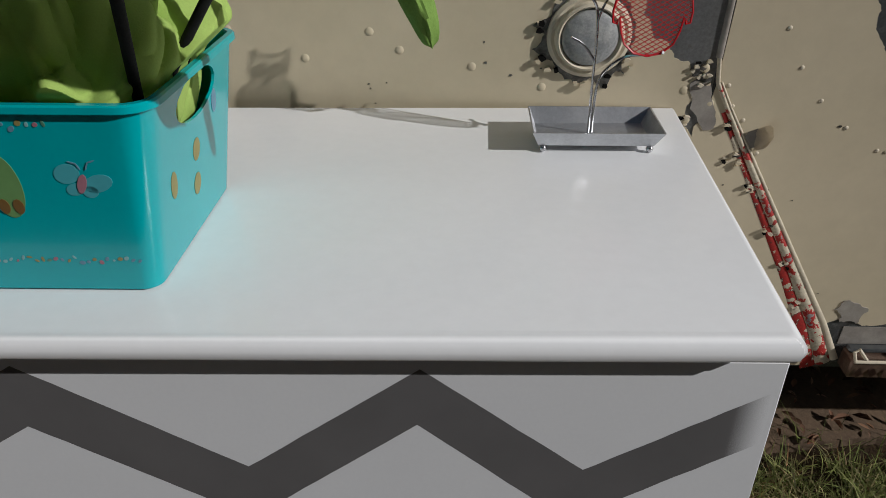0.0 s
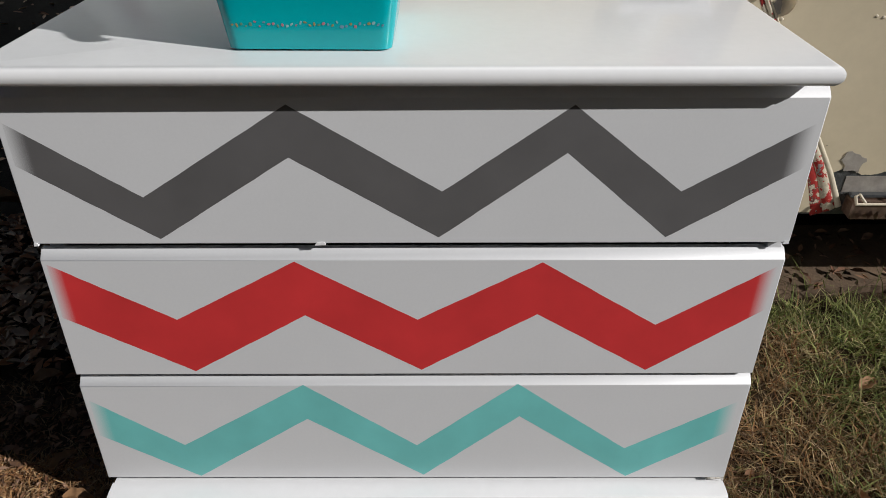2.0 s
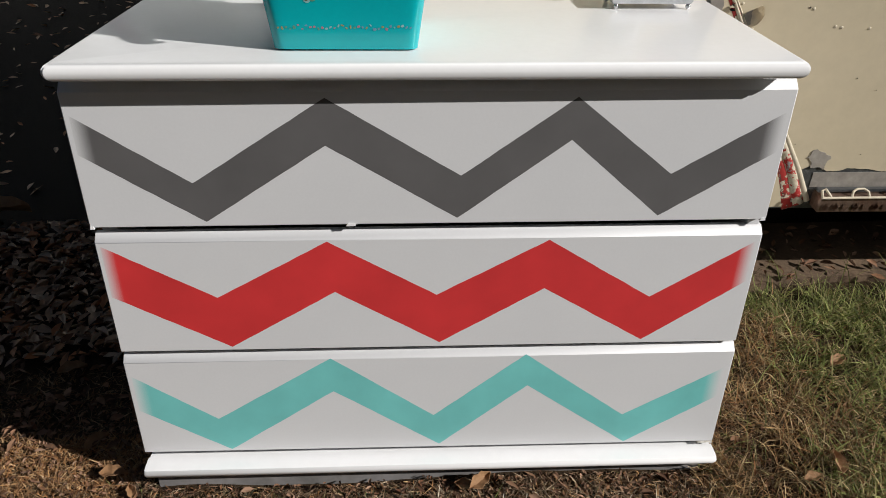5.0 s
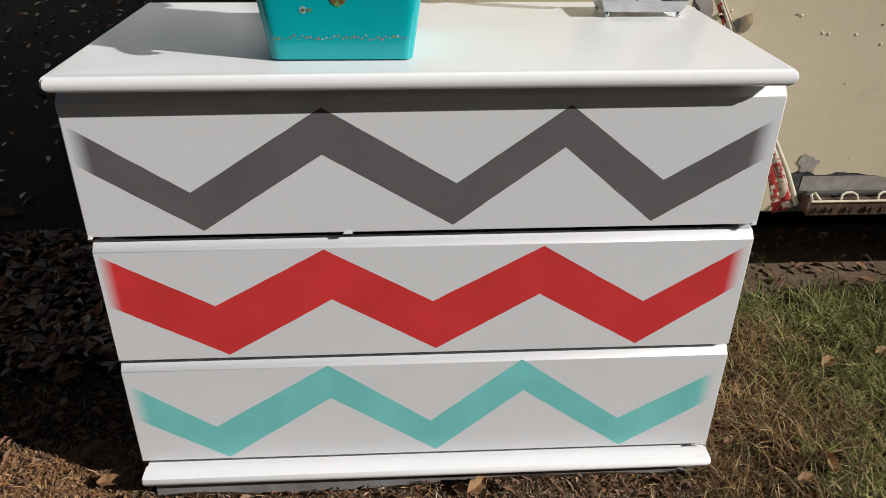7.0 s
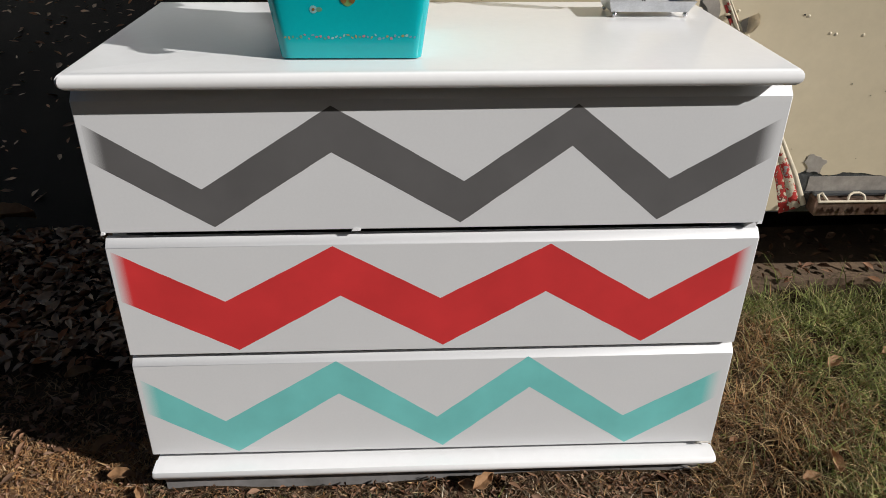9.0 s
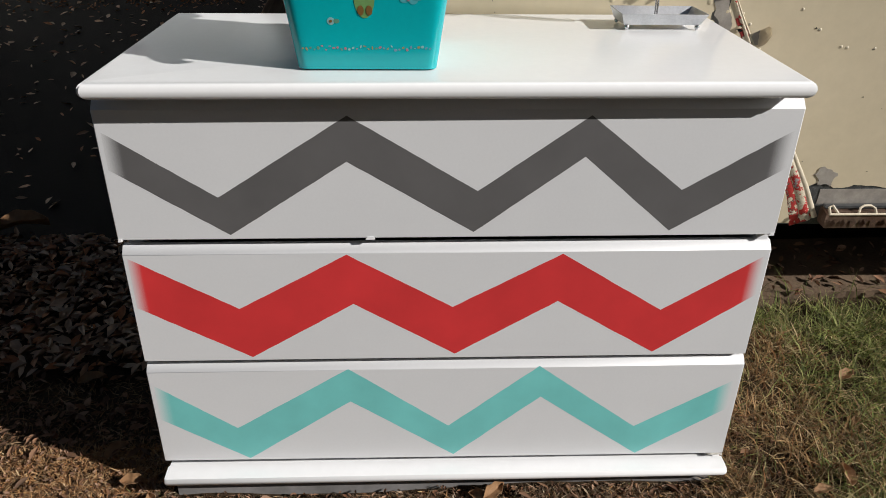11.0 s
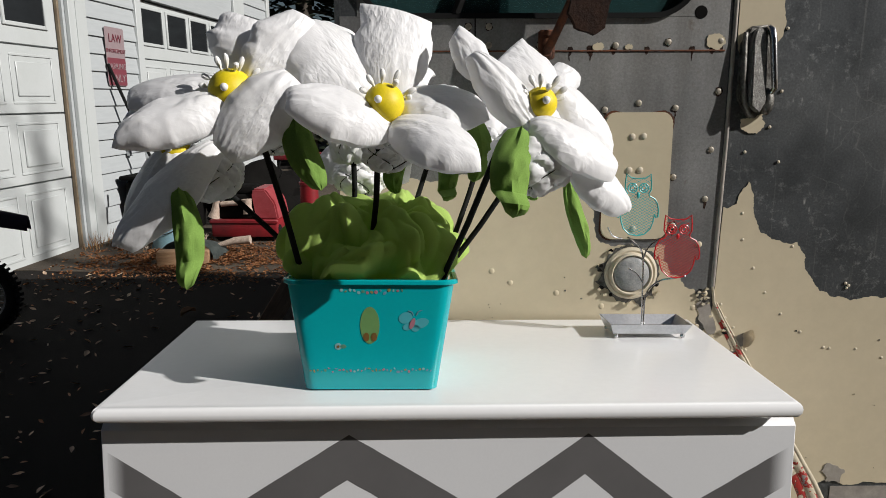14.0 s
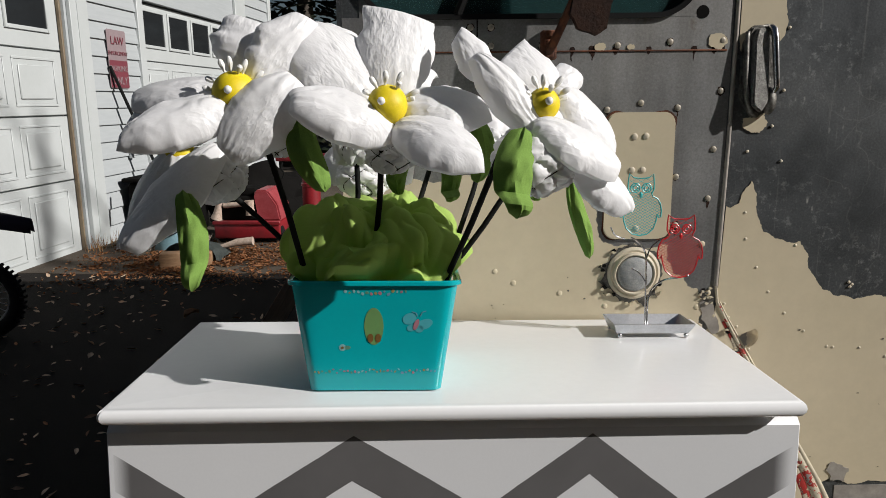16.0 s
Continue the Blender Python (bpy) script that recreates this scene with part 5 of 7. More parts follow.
    for k in range(34):
        x = -0.085 + 0.170 * k / 33
        sticker(FR, "band_sticker", rnd.choice(names), x, 0.0285 + rnd.uniform(-0.0025, 0.003), rnd.uniform(0.0009, 0.0026), rnd.uniform(0.0009, 0.0022), 7, rnd.uniform(0, 3))
    for k in range(15):
        x = -0.04 + 0.084 * k / 14
        sticker(FR, "band_sticker", rnd.choice(names), x, 0.143 + rnd.uniform(-0.003, 0.0035), rnd.uniform(0.001, 0.003), rnd.uniform(0.001, 0.0026), 7, rnd.uniform(0, 3))
    for y, z, rx, rz, c in ((-0.064, 0.075, 0.007, 0.013, "orange"), (-0.006, 0.084, 0.009, 0.011, "orange"), (-0.004, 0.050, 0.009, 0.011, "orange"), (0.046, 0.112, 0.007, 0.012, "mauve")):
        sticker(SD, "side_sticker", c, y, z, rx, rz, 12, 0.2)
    return b


build_basket()


def build_cloth():
    """Bunched cloth that fills the basket: overlapping folds round a twisted, hollow middle."""
    c = thing("green_cloth", DR @ pose(BX, BY, 0.90), "bunched lime-green cloth stuffed into the basket", "cloth")
    bm = bmesh.new()
    nr, na = 190, 460
    key = [(0.0, 0.086), (0.14, 0.098), (0.28, 0.136), (0.48, 0.150), (0.74, 0.140), (0.95, 0.120), (1.08, 0.092), (1.10, 0.066), (1.01, 0.042), (0.93, 0.005), (0.86, -0.035)]
    rows = []
    for i in range(nr + 1):
        f = i / nr
        g = f * (len(key) - 1)
        n0 = min(int(g), len(key) - 2)
        h = g - n0
        a0, b0 = key[max(n0 - 1, 0)], key[n0]
        c0, d0 = key[n0 + 1], key[min(n0 + 2, len(key) - 1)]
        rad, hgt = (0.5 * (2 * b0[q] + (c0[q] - a0[q]) * h + (2 * a0[q] - 5 * b0[q] + 4 * c0[q] - d0[q]) * h * h + (3 * b0[q] - a0[q] - 3 * c0[q] + d0[q]) * h ** 3) for q in (0, 1))
        ring = []
        for k in range(na):
            a = 2 * math.pi * k / na
            ca, sa = math.cos(a), math.sin(a)
            sup = (abs(ca) ** 3.0 + abs(sa) ** 3.0) ** (-1 / 3.0)
            rr = max(rad, 0.0) * (1 + (sup - 1) * min(rad, 1.0) ** 2)
            up = max(0.0, min(1.0, hgt / 0.06))
            mid = 1 - min(rad, 1)
            x, y = (0.104 + 0.016 * up) * rr * ca - 0.004 * mid, (0.108 - 0.002 * up) * rr * sa - 0.028 * mid
            z = hgt + 0.014 * sa * min(rad, 1.0) * up
            p = Vector((x * 8, y * 8, z * 6))
            amp = math.sin(math.pi * min(max(f * 1.04, 0), 1)) ** 0.5
            # round-backed folds with sharp furrows: a spiral round the hollow, then loose lobes
            sp = a + 2.6 * math.exp(-min(rad, 1.0) / 0.32) + 0.45 * noise.noise(p * 0.8)
            lobe = abs(math.sin(2.5 * sp + 0.9)) ** 0.75
            fold = abs(math.sin(5.5 * sp + 2.2 * rad + 1.6 * noise.noise(p * 1.1 + Vector((3, 0, 0)))))
            bent = p + 0.35 * Vector((noise.noise(p * 2.1), noise.noise(p * 2.1 + Vector((4, 0, 0))), noise.noise(p * 2.1 + Vector((0, 6, 0)))))
            puff = 2.4 * abs(noise.noise(bent * 1.45 + Vector((0, 9, 4)))) ** 0.9 - 0.55
            tuck = 2.4 * abs(noise.noise(bent * 3.3 + Vector((5, 2, 0)))) ** 0.8 - 0.55
            d = 0.036 * (lobe - 0.6) + 0.026 * (fold - 0.6) * (1 - 0.4 * min(rad, 1)) + 0.034 * puff + 0.009 * tuck
            d = (d - 0.004) * (1.0 - 0.55 * max(0.0, min(1.0, (sa + 0.1) * 1.6)))
            pleat = math.sin(23 * a + 6 * noise.noise(p * 0.9))
            d = amp * d + 0.0030 * pleat * max(f - 0.62, 0) * 1.6
            out = Vector((ca * min(f * 1.2, 1.0), sa * min(f * 1.2, 1.0), 1.0 - 1.0 * f))
            q = Vector((x, y, z)) + out * d
            # inside the rim below it, free to bulge above it
            lim = 0.100 + (0.010 + 0.034 * min(1.0, (q.z - 0.044) / 0.03) if q.z > 0.044 else 0.010 * max(0.0, (q.z + 0.03) / 0.074))
            q.x = max(min(q.x, lim), -lim)
            q.y = max(min(q.y, lim), -lim)
            ring.append(bm.verts.new(q))
        rows.append(ring)
    for a, b in zip(rows, rows[1:]):
        for k in range(na):
            bm.faces.new((a[k], a[(k + 1) % na], b[(k + 1) % na], b[k]))
    bmesh.ops.remove_doubles(bm, verts=rows[0], dist=0.0001)
    bmesh.ops.recalc_face_normals(bm, faces=bm.faces[:])
    bmesh.ops.smooth_vert(bm, verts=bm.verts[:], factor=0.35, use_axis_x=True, use_axis_y=True, use_axis_z=True)
    part("folded_sheet", bm, m_cloth, c).data.shade_smooth()
    # a rolled corner that sticks out in front
    bm = bmesh.new()
    tube(bm, [(-0.070, -0.112, 0.042), (-0.062, -0.121, 0.055), (-0.050, -0.127, 0.068), (-0.036, -0.130, 0.083), (-0.030, -0.130, 0.090)], [0.002, 0.0045, 0.0055, 0.0050, 0.0046], 10)
    part("rolled_corner", bm, m_cloth, c, "pale rolled cloth corner")


build_cloth()


# ---- fabric flowers ----
def petal_mesh(base, tip, width, face=(0.05, -0.8, 0.55), thick=0.034, seed=0, droop=0.0, blunt=3.4, taper=0.0):
    """A padded pouch from base to tip: square or tapered at the end, gathered and creased."""
    base, tip, face = Vector(base), Vector(tip), Vector(face)
    d = tip - base
    ln = d.length
    d.normalize()
    nrm = (face - d * face.dot(d)).normalized()
    side = d.cross(nrm)
    nu, nv = 44, 32
    bm = bmesh.new()
    rnd = random.Random(seed * 13 + 5)
    endw = max(0.34, min(0.9, 0.36 + 0.22 * (blunt - 2.2))) * (1 - 0.35 * taper)
    prof = [(0.0, 0.34), (0.12, 0.60), (0.30, 0.87), (0.55, 1.0), (0.80, 0.62 + 0.36 * endw), (0.94, 0.22 + 0.80 * endw), (1.0, endw)]
    knots = [[1 + rnd.uniform(-0.07, 0.07) for _ in range(9)] for _ in range(2)]
    skew = rnd.uniform(-0.09, 0.09)
    folds = []
    for k in range(15):
        a = rnd.uniform(0.2, math.pi - 0.2)
        folds.append((rnd.uniform(0.0, 1.0), rnd.uniform(-0.9, 0.9), math.sin(a), math.cos(a), rnd.uniform(0.12, 0.34), rnd.choice((-1, -1, 1)) * rnd.uniform(0.03, 0.10), rnd.uniform(0.03, 0.08), rnd.choice((1, 1, -1))))
    def half(u, sd):
        for (u0, w0), (u1, w1) in zip(prof, prof[1:]):
            if u <= u1:
                w = w0 + (w1 - w0) * (u - u0) / (u1 - u0)
                break
        g = u * 8
        k = min(int(g), 7)
        return w * (knots[sd][k] + (knots[sd][k + 1] - knots[sd][k]) * (g - k))
    layers = []
    for sgn in (1, -1):
        grid = []
        for i in range(nu + 1):
            u = i / nu
            row = []
            for j in range(nv + 1):
                v = 2 * j / nv - 1
                h = half(u, 0 if v < 0 else 1)
                t = max(1 - abs(v) ** 3.4, 0) ** 0.6 * max(1 - abs(2 * u - 1) ** 6, 0) ** 0.55 * (0.70 + 0.30 * math.sin(math.pi * min(u * 1.1, 1.0)))
                s = Vector((u * 4 + seed * 7.3, v * 2.2 + sgn * 3, seed * 1.7))
                fan = math.sin(v * 13 + 5 * noise.noise(s * 0.7)) * (0.006 + 0.09 * u ** 6 + 0.09 * (1 - u) ** 4) + 0.03 * math.sin(u * 46 + 6 * noise.noise(s * 1.1)) * abs(v) ** 3
                pucker = 0.10 * noise.noise(s * 0.8) + fan - 0.035 * abs(noise.noise(s * 3.1))
                for fu, fv, cu, cv, ln_, am, wd, on in folds:
                    if on == sgn or on == 1:
                        du, dv = (u - fu) * 1.6, v - fv
                        l2 = (du * du + dv * dv) / (ln_ * ln_)
                        if l2 < 4:
                            pucker += am * math.exp(-abs(du * cu + dv * cv) / wd) * math.exp(-l2)
                end = 1 + skew * v * u
                p = base + d * (ln * u * end) + side * (v * width / 2 * h) + nrm * (sgn * thick / 2 * t * (1 + 1.15 * pucker) - droop * ln * (u ** 2) - 0.10 * width * v * v)
                row.append(p)
            grid.append(row)
        layers.append(grid)
    vt = [[bm.verts.new(p) for p in row] for row in layers[0]]
    vb = [[vt[i][j] if i in (0, nu) or j in (0, nv) else bm.verts.new(layers[1][i][j]) for j in range(nv + 1)] for i in range(nu + 1)]
    for i in range(nu):
        for j in range(nv):
            bm.faces.new((vt[i][j], vt[i][j + 1], vt[i + 1][j + 1], vt[i + 1][j]))
            if len({vb[i][j], vb[i + 1][j], vb[i + 1][j + 1], vb[i][j + 1]}) == 4:
                try:
                    bm.faces.new((vb[i][j], vb[i + 1][j], vb[i + 1][j + 1], vb[i][j + 1]))
                except ValueError:
                    pass
    uv = bm.loops.layers.uv.new("along")
    for fc in bm.faces:
        for lp in fc.loops:
            e = lp.vert.co - base
            lp[uv].uv = (e.dot(d) + seed * 0.37, e.dot(side))
    bmesh.ops.remove_doubles(bm, verts=bm.verts[:], dist=0.0004)
    bmesh.ops.recalc_face_normals(bm, faces=bm.faces[:])
    return bm


def leaf_mesh(top, tip, width, seed=0, curl=0.02, hook=0.0):
    """A soft stuffed leaf that hangs down, folded along its middle and curled at the tip."""
    top, tip = Vector(top), Vector(tip)
    d = tip - top
    ln = d.length
    d.normalize()
    nrm = Vector((0.1, -1, 0.1))
    nrm = (nrm - d * nrm.dot(d)).normalized()
    side = d.cross(nrm)
    nu, nv = 22, 12
    bm = bmesh.new()
    lay = []
    for sgn in (1, -1):
        rows = []
        for i in range(nu + 1):
            u = i / nu
            w = (max(1 - abs(2 * (u ** 0.85) - 1) ** 2.8, 0)) ** (1 / 2.8) * (0.8 + 0.25 * math.sin(3 * u))
            row = []
            for j in range(nv + 1):
                v = 2 * j / nv - 1
                t = max(1 - v * v, 0) ** 0.5 * w ** 0.6
                p = top + d * ln * u + side * (v * width / 2 * w + 0.006 * math.sin(4 * u + seed)) + nrm * (sgn * 0.006 * t + curl * math.sin(math.pi * u) * 0.6 - 0.22 * width * abs(v) + hook * max(u - 0.75, 0) * 4 * (0.3 - (u - 0.75)) * 4 + 0.004 * noise.noise((u * 6, v * 3, seed)))
                row.append(p)
            rows.append(row)
        lay.append(rows)
    vt = [[bm.verts.new(p) for p in r] for r in lay[0]]
    vb = [[vt[i][j] if i in (0, nu) or j in (0, nv) else bm.verts.new(lay[1][i][j]) for j in range(nv + 1)] for i in range(nu + 1)]
    for i in range(nu):
        for j in range(nv):
            bm.faces.new((vt[i][j], vt[i][j + 1], vt[i + 1][j + 1], vt[i + 1][j]))
            try:
                bm.faces.new((vb[i][j], vb[i + 1][j], vb[i + 1][j + 1], vb[i][j + 1]))
            except ValueError:
                pass
    bmesh.ops.remove_doubles(bm, verts=bm.verts[:], dist=0.0004)
    bmesh.ops.recalc_face_normals(bm, faces=bm.faces[:])
    return bm


def calyx_mesh(c, r, seed):
    """Gathered white back of a blossom: padded lumps drawn in by cords."""
    bm = bmesh.new()
    bmesh.ops.create_icosphere(bm, subdivisions=5, radius=1.0)
    for v in bm.verts:
        p = v.co.normalized()
        a = math.atan2(p.y, p.x)
        net = min(abs(math.sin(3 * a + 4.0 * p.z + seed)), abs(math.sin(3 * a - 4.0 * p.z + seed)))
        lump = 0.88 + 0.15 * net ** 0.5 + 0.10 * noise.noise(p * 2.5 + Vector((seed, 0, 0))) + 0.05 * noise.noise(p * 9 + Vector((0, seed, 0)))
        v.co = Vector(c) + Vector((p.x * r[0], p.y * r[1], p.z * r[2])) * lump
    return bm


def cord_mesh(c, r, seed):
    """Thin dark cord that winds as a net in the furrows of the bundle."""
    bm = bmesh.new()
    for sg in (1, -1):
        for k in range(0, 6, 2):
            pts = []
            for i in range(19):
                z = -0.92 + 1.84 * i / 18
                a = (math.pi * k - sg * 4.0 * z - (seed - 3)) / 3
                q = math.sqrt(1 - z * z)
                pts.append(Vector(c) + Vector((q * math.cos(a) * r[0], q * math.sin(a) * r[1], z * r[2])) * 0.91)
            tube(bm, pts, 0.0007, 5, False)
    return bm


def ball_mesh(r, seed):
    bm = bmesh.new()
    bmesh.ops.create_icosphere(bm, subdivisions=4, radius=r)
    for v in bm.verts:
        v.co *= 1 + 0.02 * noise.noise(v.co * 60 + Vector((seed, 0, 0)))
    return bm


# each blossom: middle, the way it faces, its ball, petals (base, tip, width, facing, thickness)
BLOSSOMS = [
    dict(c=(-0.103, -0.050, 1.179), way=(0.0, -0.85, 0.5), ball=0.0252, petals=[
        ((-0.101, -0.015, 1.19), (-0.087, 0.013, 1.309), 0.095, (0.1, -1, 0.25), 0.031, 9, -0.08),
        ((-0.091, -0.029, 1.181), (0.025, -0.02, 1.186), 0.095, (0, -0.55, 0.85), 0.035, 2.6, 0.3),
        ((-0.093, -0.053, 1.155), (0.014, -0.101, 1.119), 0.085, (0.05, -0.6, 0.8), 0.041, 2.5, 0.45),
        ((-0.096, -0.053, 1.148), (-0.216, -0.091, 1.19), 0.09, (-0.2, -0.6, 0.8), 0.043, 2.6, 0.4),
        ((-0.122, -0.015, 1.186), (-0.217, 0.004, 1.287), 0.109, (0.45, -0.8, 0.3), 0.039, 3.0, 0.15),
    ], cal=((-0.101, -0.015, 1.117), (0.034, 0.032, 0.025)),
        stem=[((-0.1255, 0.07, 1.0), (-0.113, -0.029, 1.11))],
        leaf=[((-0.213, -0.063, 1.169), (-0.185, -0.068, 1.07), 0.038, 0.0)]),
    dict(c=(-0.294, -0.040, 1.191), way=(-0.1, -0.85, 0.5), ball=0.029, petals=[
        ((-0.282, -0.005, 1.212), (-0.256, 0.019, 1.284), 0.132, (0.25, -1, 0.3), 0.035, 4.5, 0.05),
        ((-0.277, -0.022, 1.204), (-0.206, -0.005, 1.295), 0.072, (0.6, -0.8, 0.3), 0.035, 2.6, 0.3),
        ((-0.306, -0.007, 1.201), (-0.446, 0.014, 1.196), 0.08, (0, -0.45, 0.9), 0.035, 3.0, 0.2),
        ((-0.292, -0.048, 1.177), (-0.423, -0.082, 1.142), 0.085, (0, -0.5, 0.9), 0.046, 2.3, 0.55),
        ((-0.216, -0.063, 1.212), (-0.3, -0.082, 1.118), 0.084, (0.3, -0.8, 0.5), 0.038, 2.4, 0.35),
    ], cal=((-0.255, 0.014, 1.136), (0.033, 0.033, 0.023)),
        stem=[((-0.225, 0.045, 0.955), (-0.261, -0.024, 1.129))],
        leaf=[]),
    dict(c=(0.091, -0.058, 1.181), way=(0.45, -0.75, 0.45), ball=0.0205, petals=[
        ((0.0050, -0.0565, 1.2420), (0.0831, -0.0707, 1.1507), 0.052, (-0.1, -0.9, 0.5), 0.036, 3.2, 0.1),
        ((0.0334, -0.0311, 1.2065), (-0.0153, -0.0260, 1.2725), 0.044, (-0.2, -0.9, 0.4), 0.024, 3.0, 0.2),
        ((0.1120, -0.0240, 1.1900), (0.0540, -0.0050, 1.2540), 0.082, (0.3, -0.9, 0.3), 0.029, 5, 0.0),
        ((0.1110, -0.0280, 1.2080), (0.2020, -0.0050, 1.1340), 0.064, (0.4, -0.7, 0.6), 0.029, 3.5, 0.1),
        ((0.0771, -0.0824, 1.1581), (0.1955, -0.0572, 1.1040), 0.072, (0.35, -0.6, 0.75), 0.035, 3.0, 0.2),
        ((0.1322, -0.0418, 1.1171), (0.2200, -0.0282, 1.0475), 0.067, (0.5, -0.6, 0.6), 0.037, 2.6, 0.3),
        # hidden back petal, added so that its shadow falls on the cloth
        ((0.0867, -0.0523, 1.1756), (0.1119, 0.0491, 1.1697), 0.085, (0.1, -0.3, 1), 0.03, 3.0, 0.2),
        ((0.1180, -0.0050, 1.2000), (0.1460, 0.0130, 1.2360), 0.044, (0.3, -0.9, 0.3), 0.02, 4, 0),
    ], cal=((0.0829, -0.0523, 1.1117), (0.056, 0.046, 0.046)),
        stem=[((-0.022, 0.045, 0.95), (0.0311, -0.0831, 1.1088))],
        leaf=[((0.0626, -0.0939, 1.1523), (0.0481, -0.1046, 1.0417), 0.047, 0.1), ((0.1621, 0.0684, 1.0857), (0.1853, 0.0829, 0.9668), 0.025, 0.0)]),
    dict(c=(-0.398, 0.065, 1.120), way=(-0.6, -0.55, 0.3), ball=0.021, petals=[
        ((-0.335, 0.028, 1.132), (-0.466, 0.0, 0.994), 0.086, (-0.5, -0.8, 0.35), 0.032, 2.6, 0.4),
        ((-0.395, 0.055, 1.13), (-0.482, 0.07, 1.012), 0.081, (-0.6, -0.7, 0.3), 0.032, 2.8, 0.3),
        ((-0.4, 0.07, 1.15), (-0.478, 0.1, 1.175), 0.077, (-0.3, -0.6, 0.6), 0.032, 3.0, 0.2),
    ], cal=((-0.348, 0.06, 1.088), (0.042, 0.036, 0.04)),
        stem=[((-0.235, 0.13, 0.955), (-0.335, 0.085, 1.062))],
        leaf=[((-0.372, -0.01, 1.072), (-0.360, -0.02, 0.938), 0.037, 0.05)]),
    dict(c=(-0.172, 0.16, 1.252), way=(0.0, 0.2, 1.0), ball=0.023, petals=[
        ((-0.185, 0.15, 1.262), (-0.222, 0.18, 1.322), 0.099, (0.3, -0.8, 0.3), 0.032, 3.0, 0.2),
        ((-0.16, 0.19, 1.25), (-0.06, 0.26, 1.27), 0.088, (0, -0.3, 1), 0.032, 3.0, 0.2),
        ((-0.17, 0.2, 1.25), (-0.23, 0.31, 1.25), 0.088, (0, -0.3, 1), 0.032, 3.0, 0.2),
        ((-0.15, 0.14, 1.25), (-0.04, 0.13, 1.24), 0.083, (0, -0.5, 0.9), 0.032, 3.0, 0.2),
    ], cal=((-0.165, 0.17, 1.16), (0.04, 0.04, 0.06)),
        stem=[((-0.16, 0.17, 1.0), (-0.162, 0.165, 1.14))],
        leaf=[((-0.088, 0.12, 1.115), (-0.096, 0.12, 1.06), 0.029, 0.0)]),
    dict(c=(0.05, 0.27, 1.165), way=(0.4, 0.6, 0.7), ball=0.023, petals=[
        ((0.03, 0.23, 1.19), (0.13, 0.26, 1.16), 0.083, (0.2, -0.5, 0.8), 0.032, 3.0, 0.2),
        ((0.03, 0.24, 1.19), (0.06, 0.35, 1.19), 0.083, (0.2, -0.3, 0.9), 0.032, 3.0, 0.2),
        ((0.03, 0.22, 1.18), (-0.03, 0.19, 1.215), 0.077, (0, -0.8, 0.5), 0.032, 3.0, 0.2),
    ], cal=((0.05, 0.2, 1.13), (0.036, 0.036, 0.034)),
        stem=[((0.0, 0.16, 1.0), (0.04, 0.2, 1.12)), ((0.0, 0.1, 0.97), (0.06, 0.085, 1.06))],
        leaf=[((0.022, 0.06, 1.175), (0.021, 0.06, 1.08), 0.035, 0.0), ((-0.026, 0.1, 1.112), (-0.015, 0.1, 1.052), 0.029, 0.12)]),
    dict(c=(-0.155, 0.3, 1.14), way=(0.0, 0.8, 0.5), ball=0.022, petals=[
        ((-0.155, 0.28, 1.13), (-0.235, 0.3, 1.1), 0.083, (0, -0.8, 0.5), 0.032, 3.0, 0.2),
        ((-0.155, 0.28, 1.13), (-0.07, 0.31, 1.1), 0.083, (0, -0.8, 0.5), 0.032, 3.0, 0.2),
        ((-0.155, 0.29, 1.14), (-0.155, 0.33, 1.22), 0.083, (0, -0.9, 0.4), 0.032, 3.0, 0.2),
    ], cal=((-0.155, 0.235, 1.085), (0.046, 0.04, 0.036)),
        stem=[((-0.13, 0.2, 1.0), (-0.157, 0.23, 1.07)), ((-0.08, 0.19, 1.0), (-0.046, 0.22, 1.1))],
        leaf=[((0.108, 0.12, 1.085), (0.114, 0.12, 1.052), 0.02, 0.05)]),
]


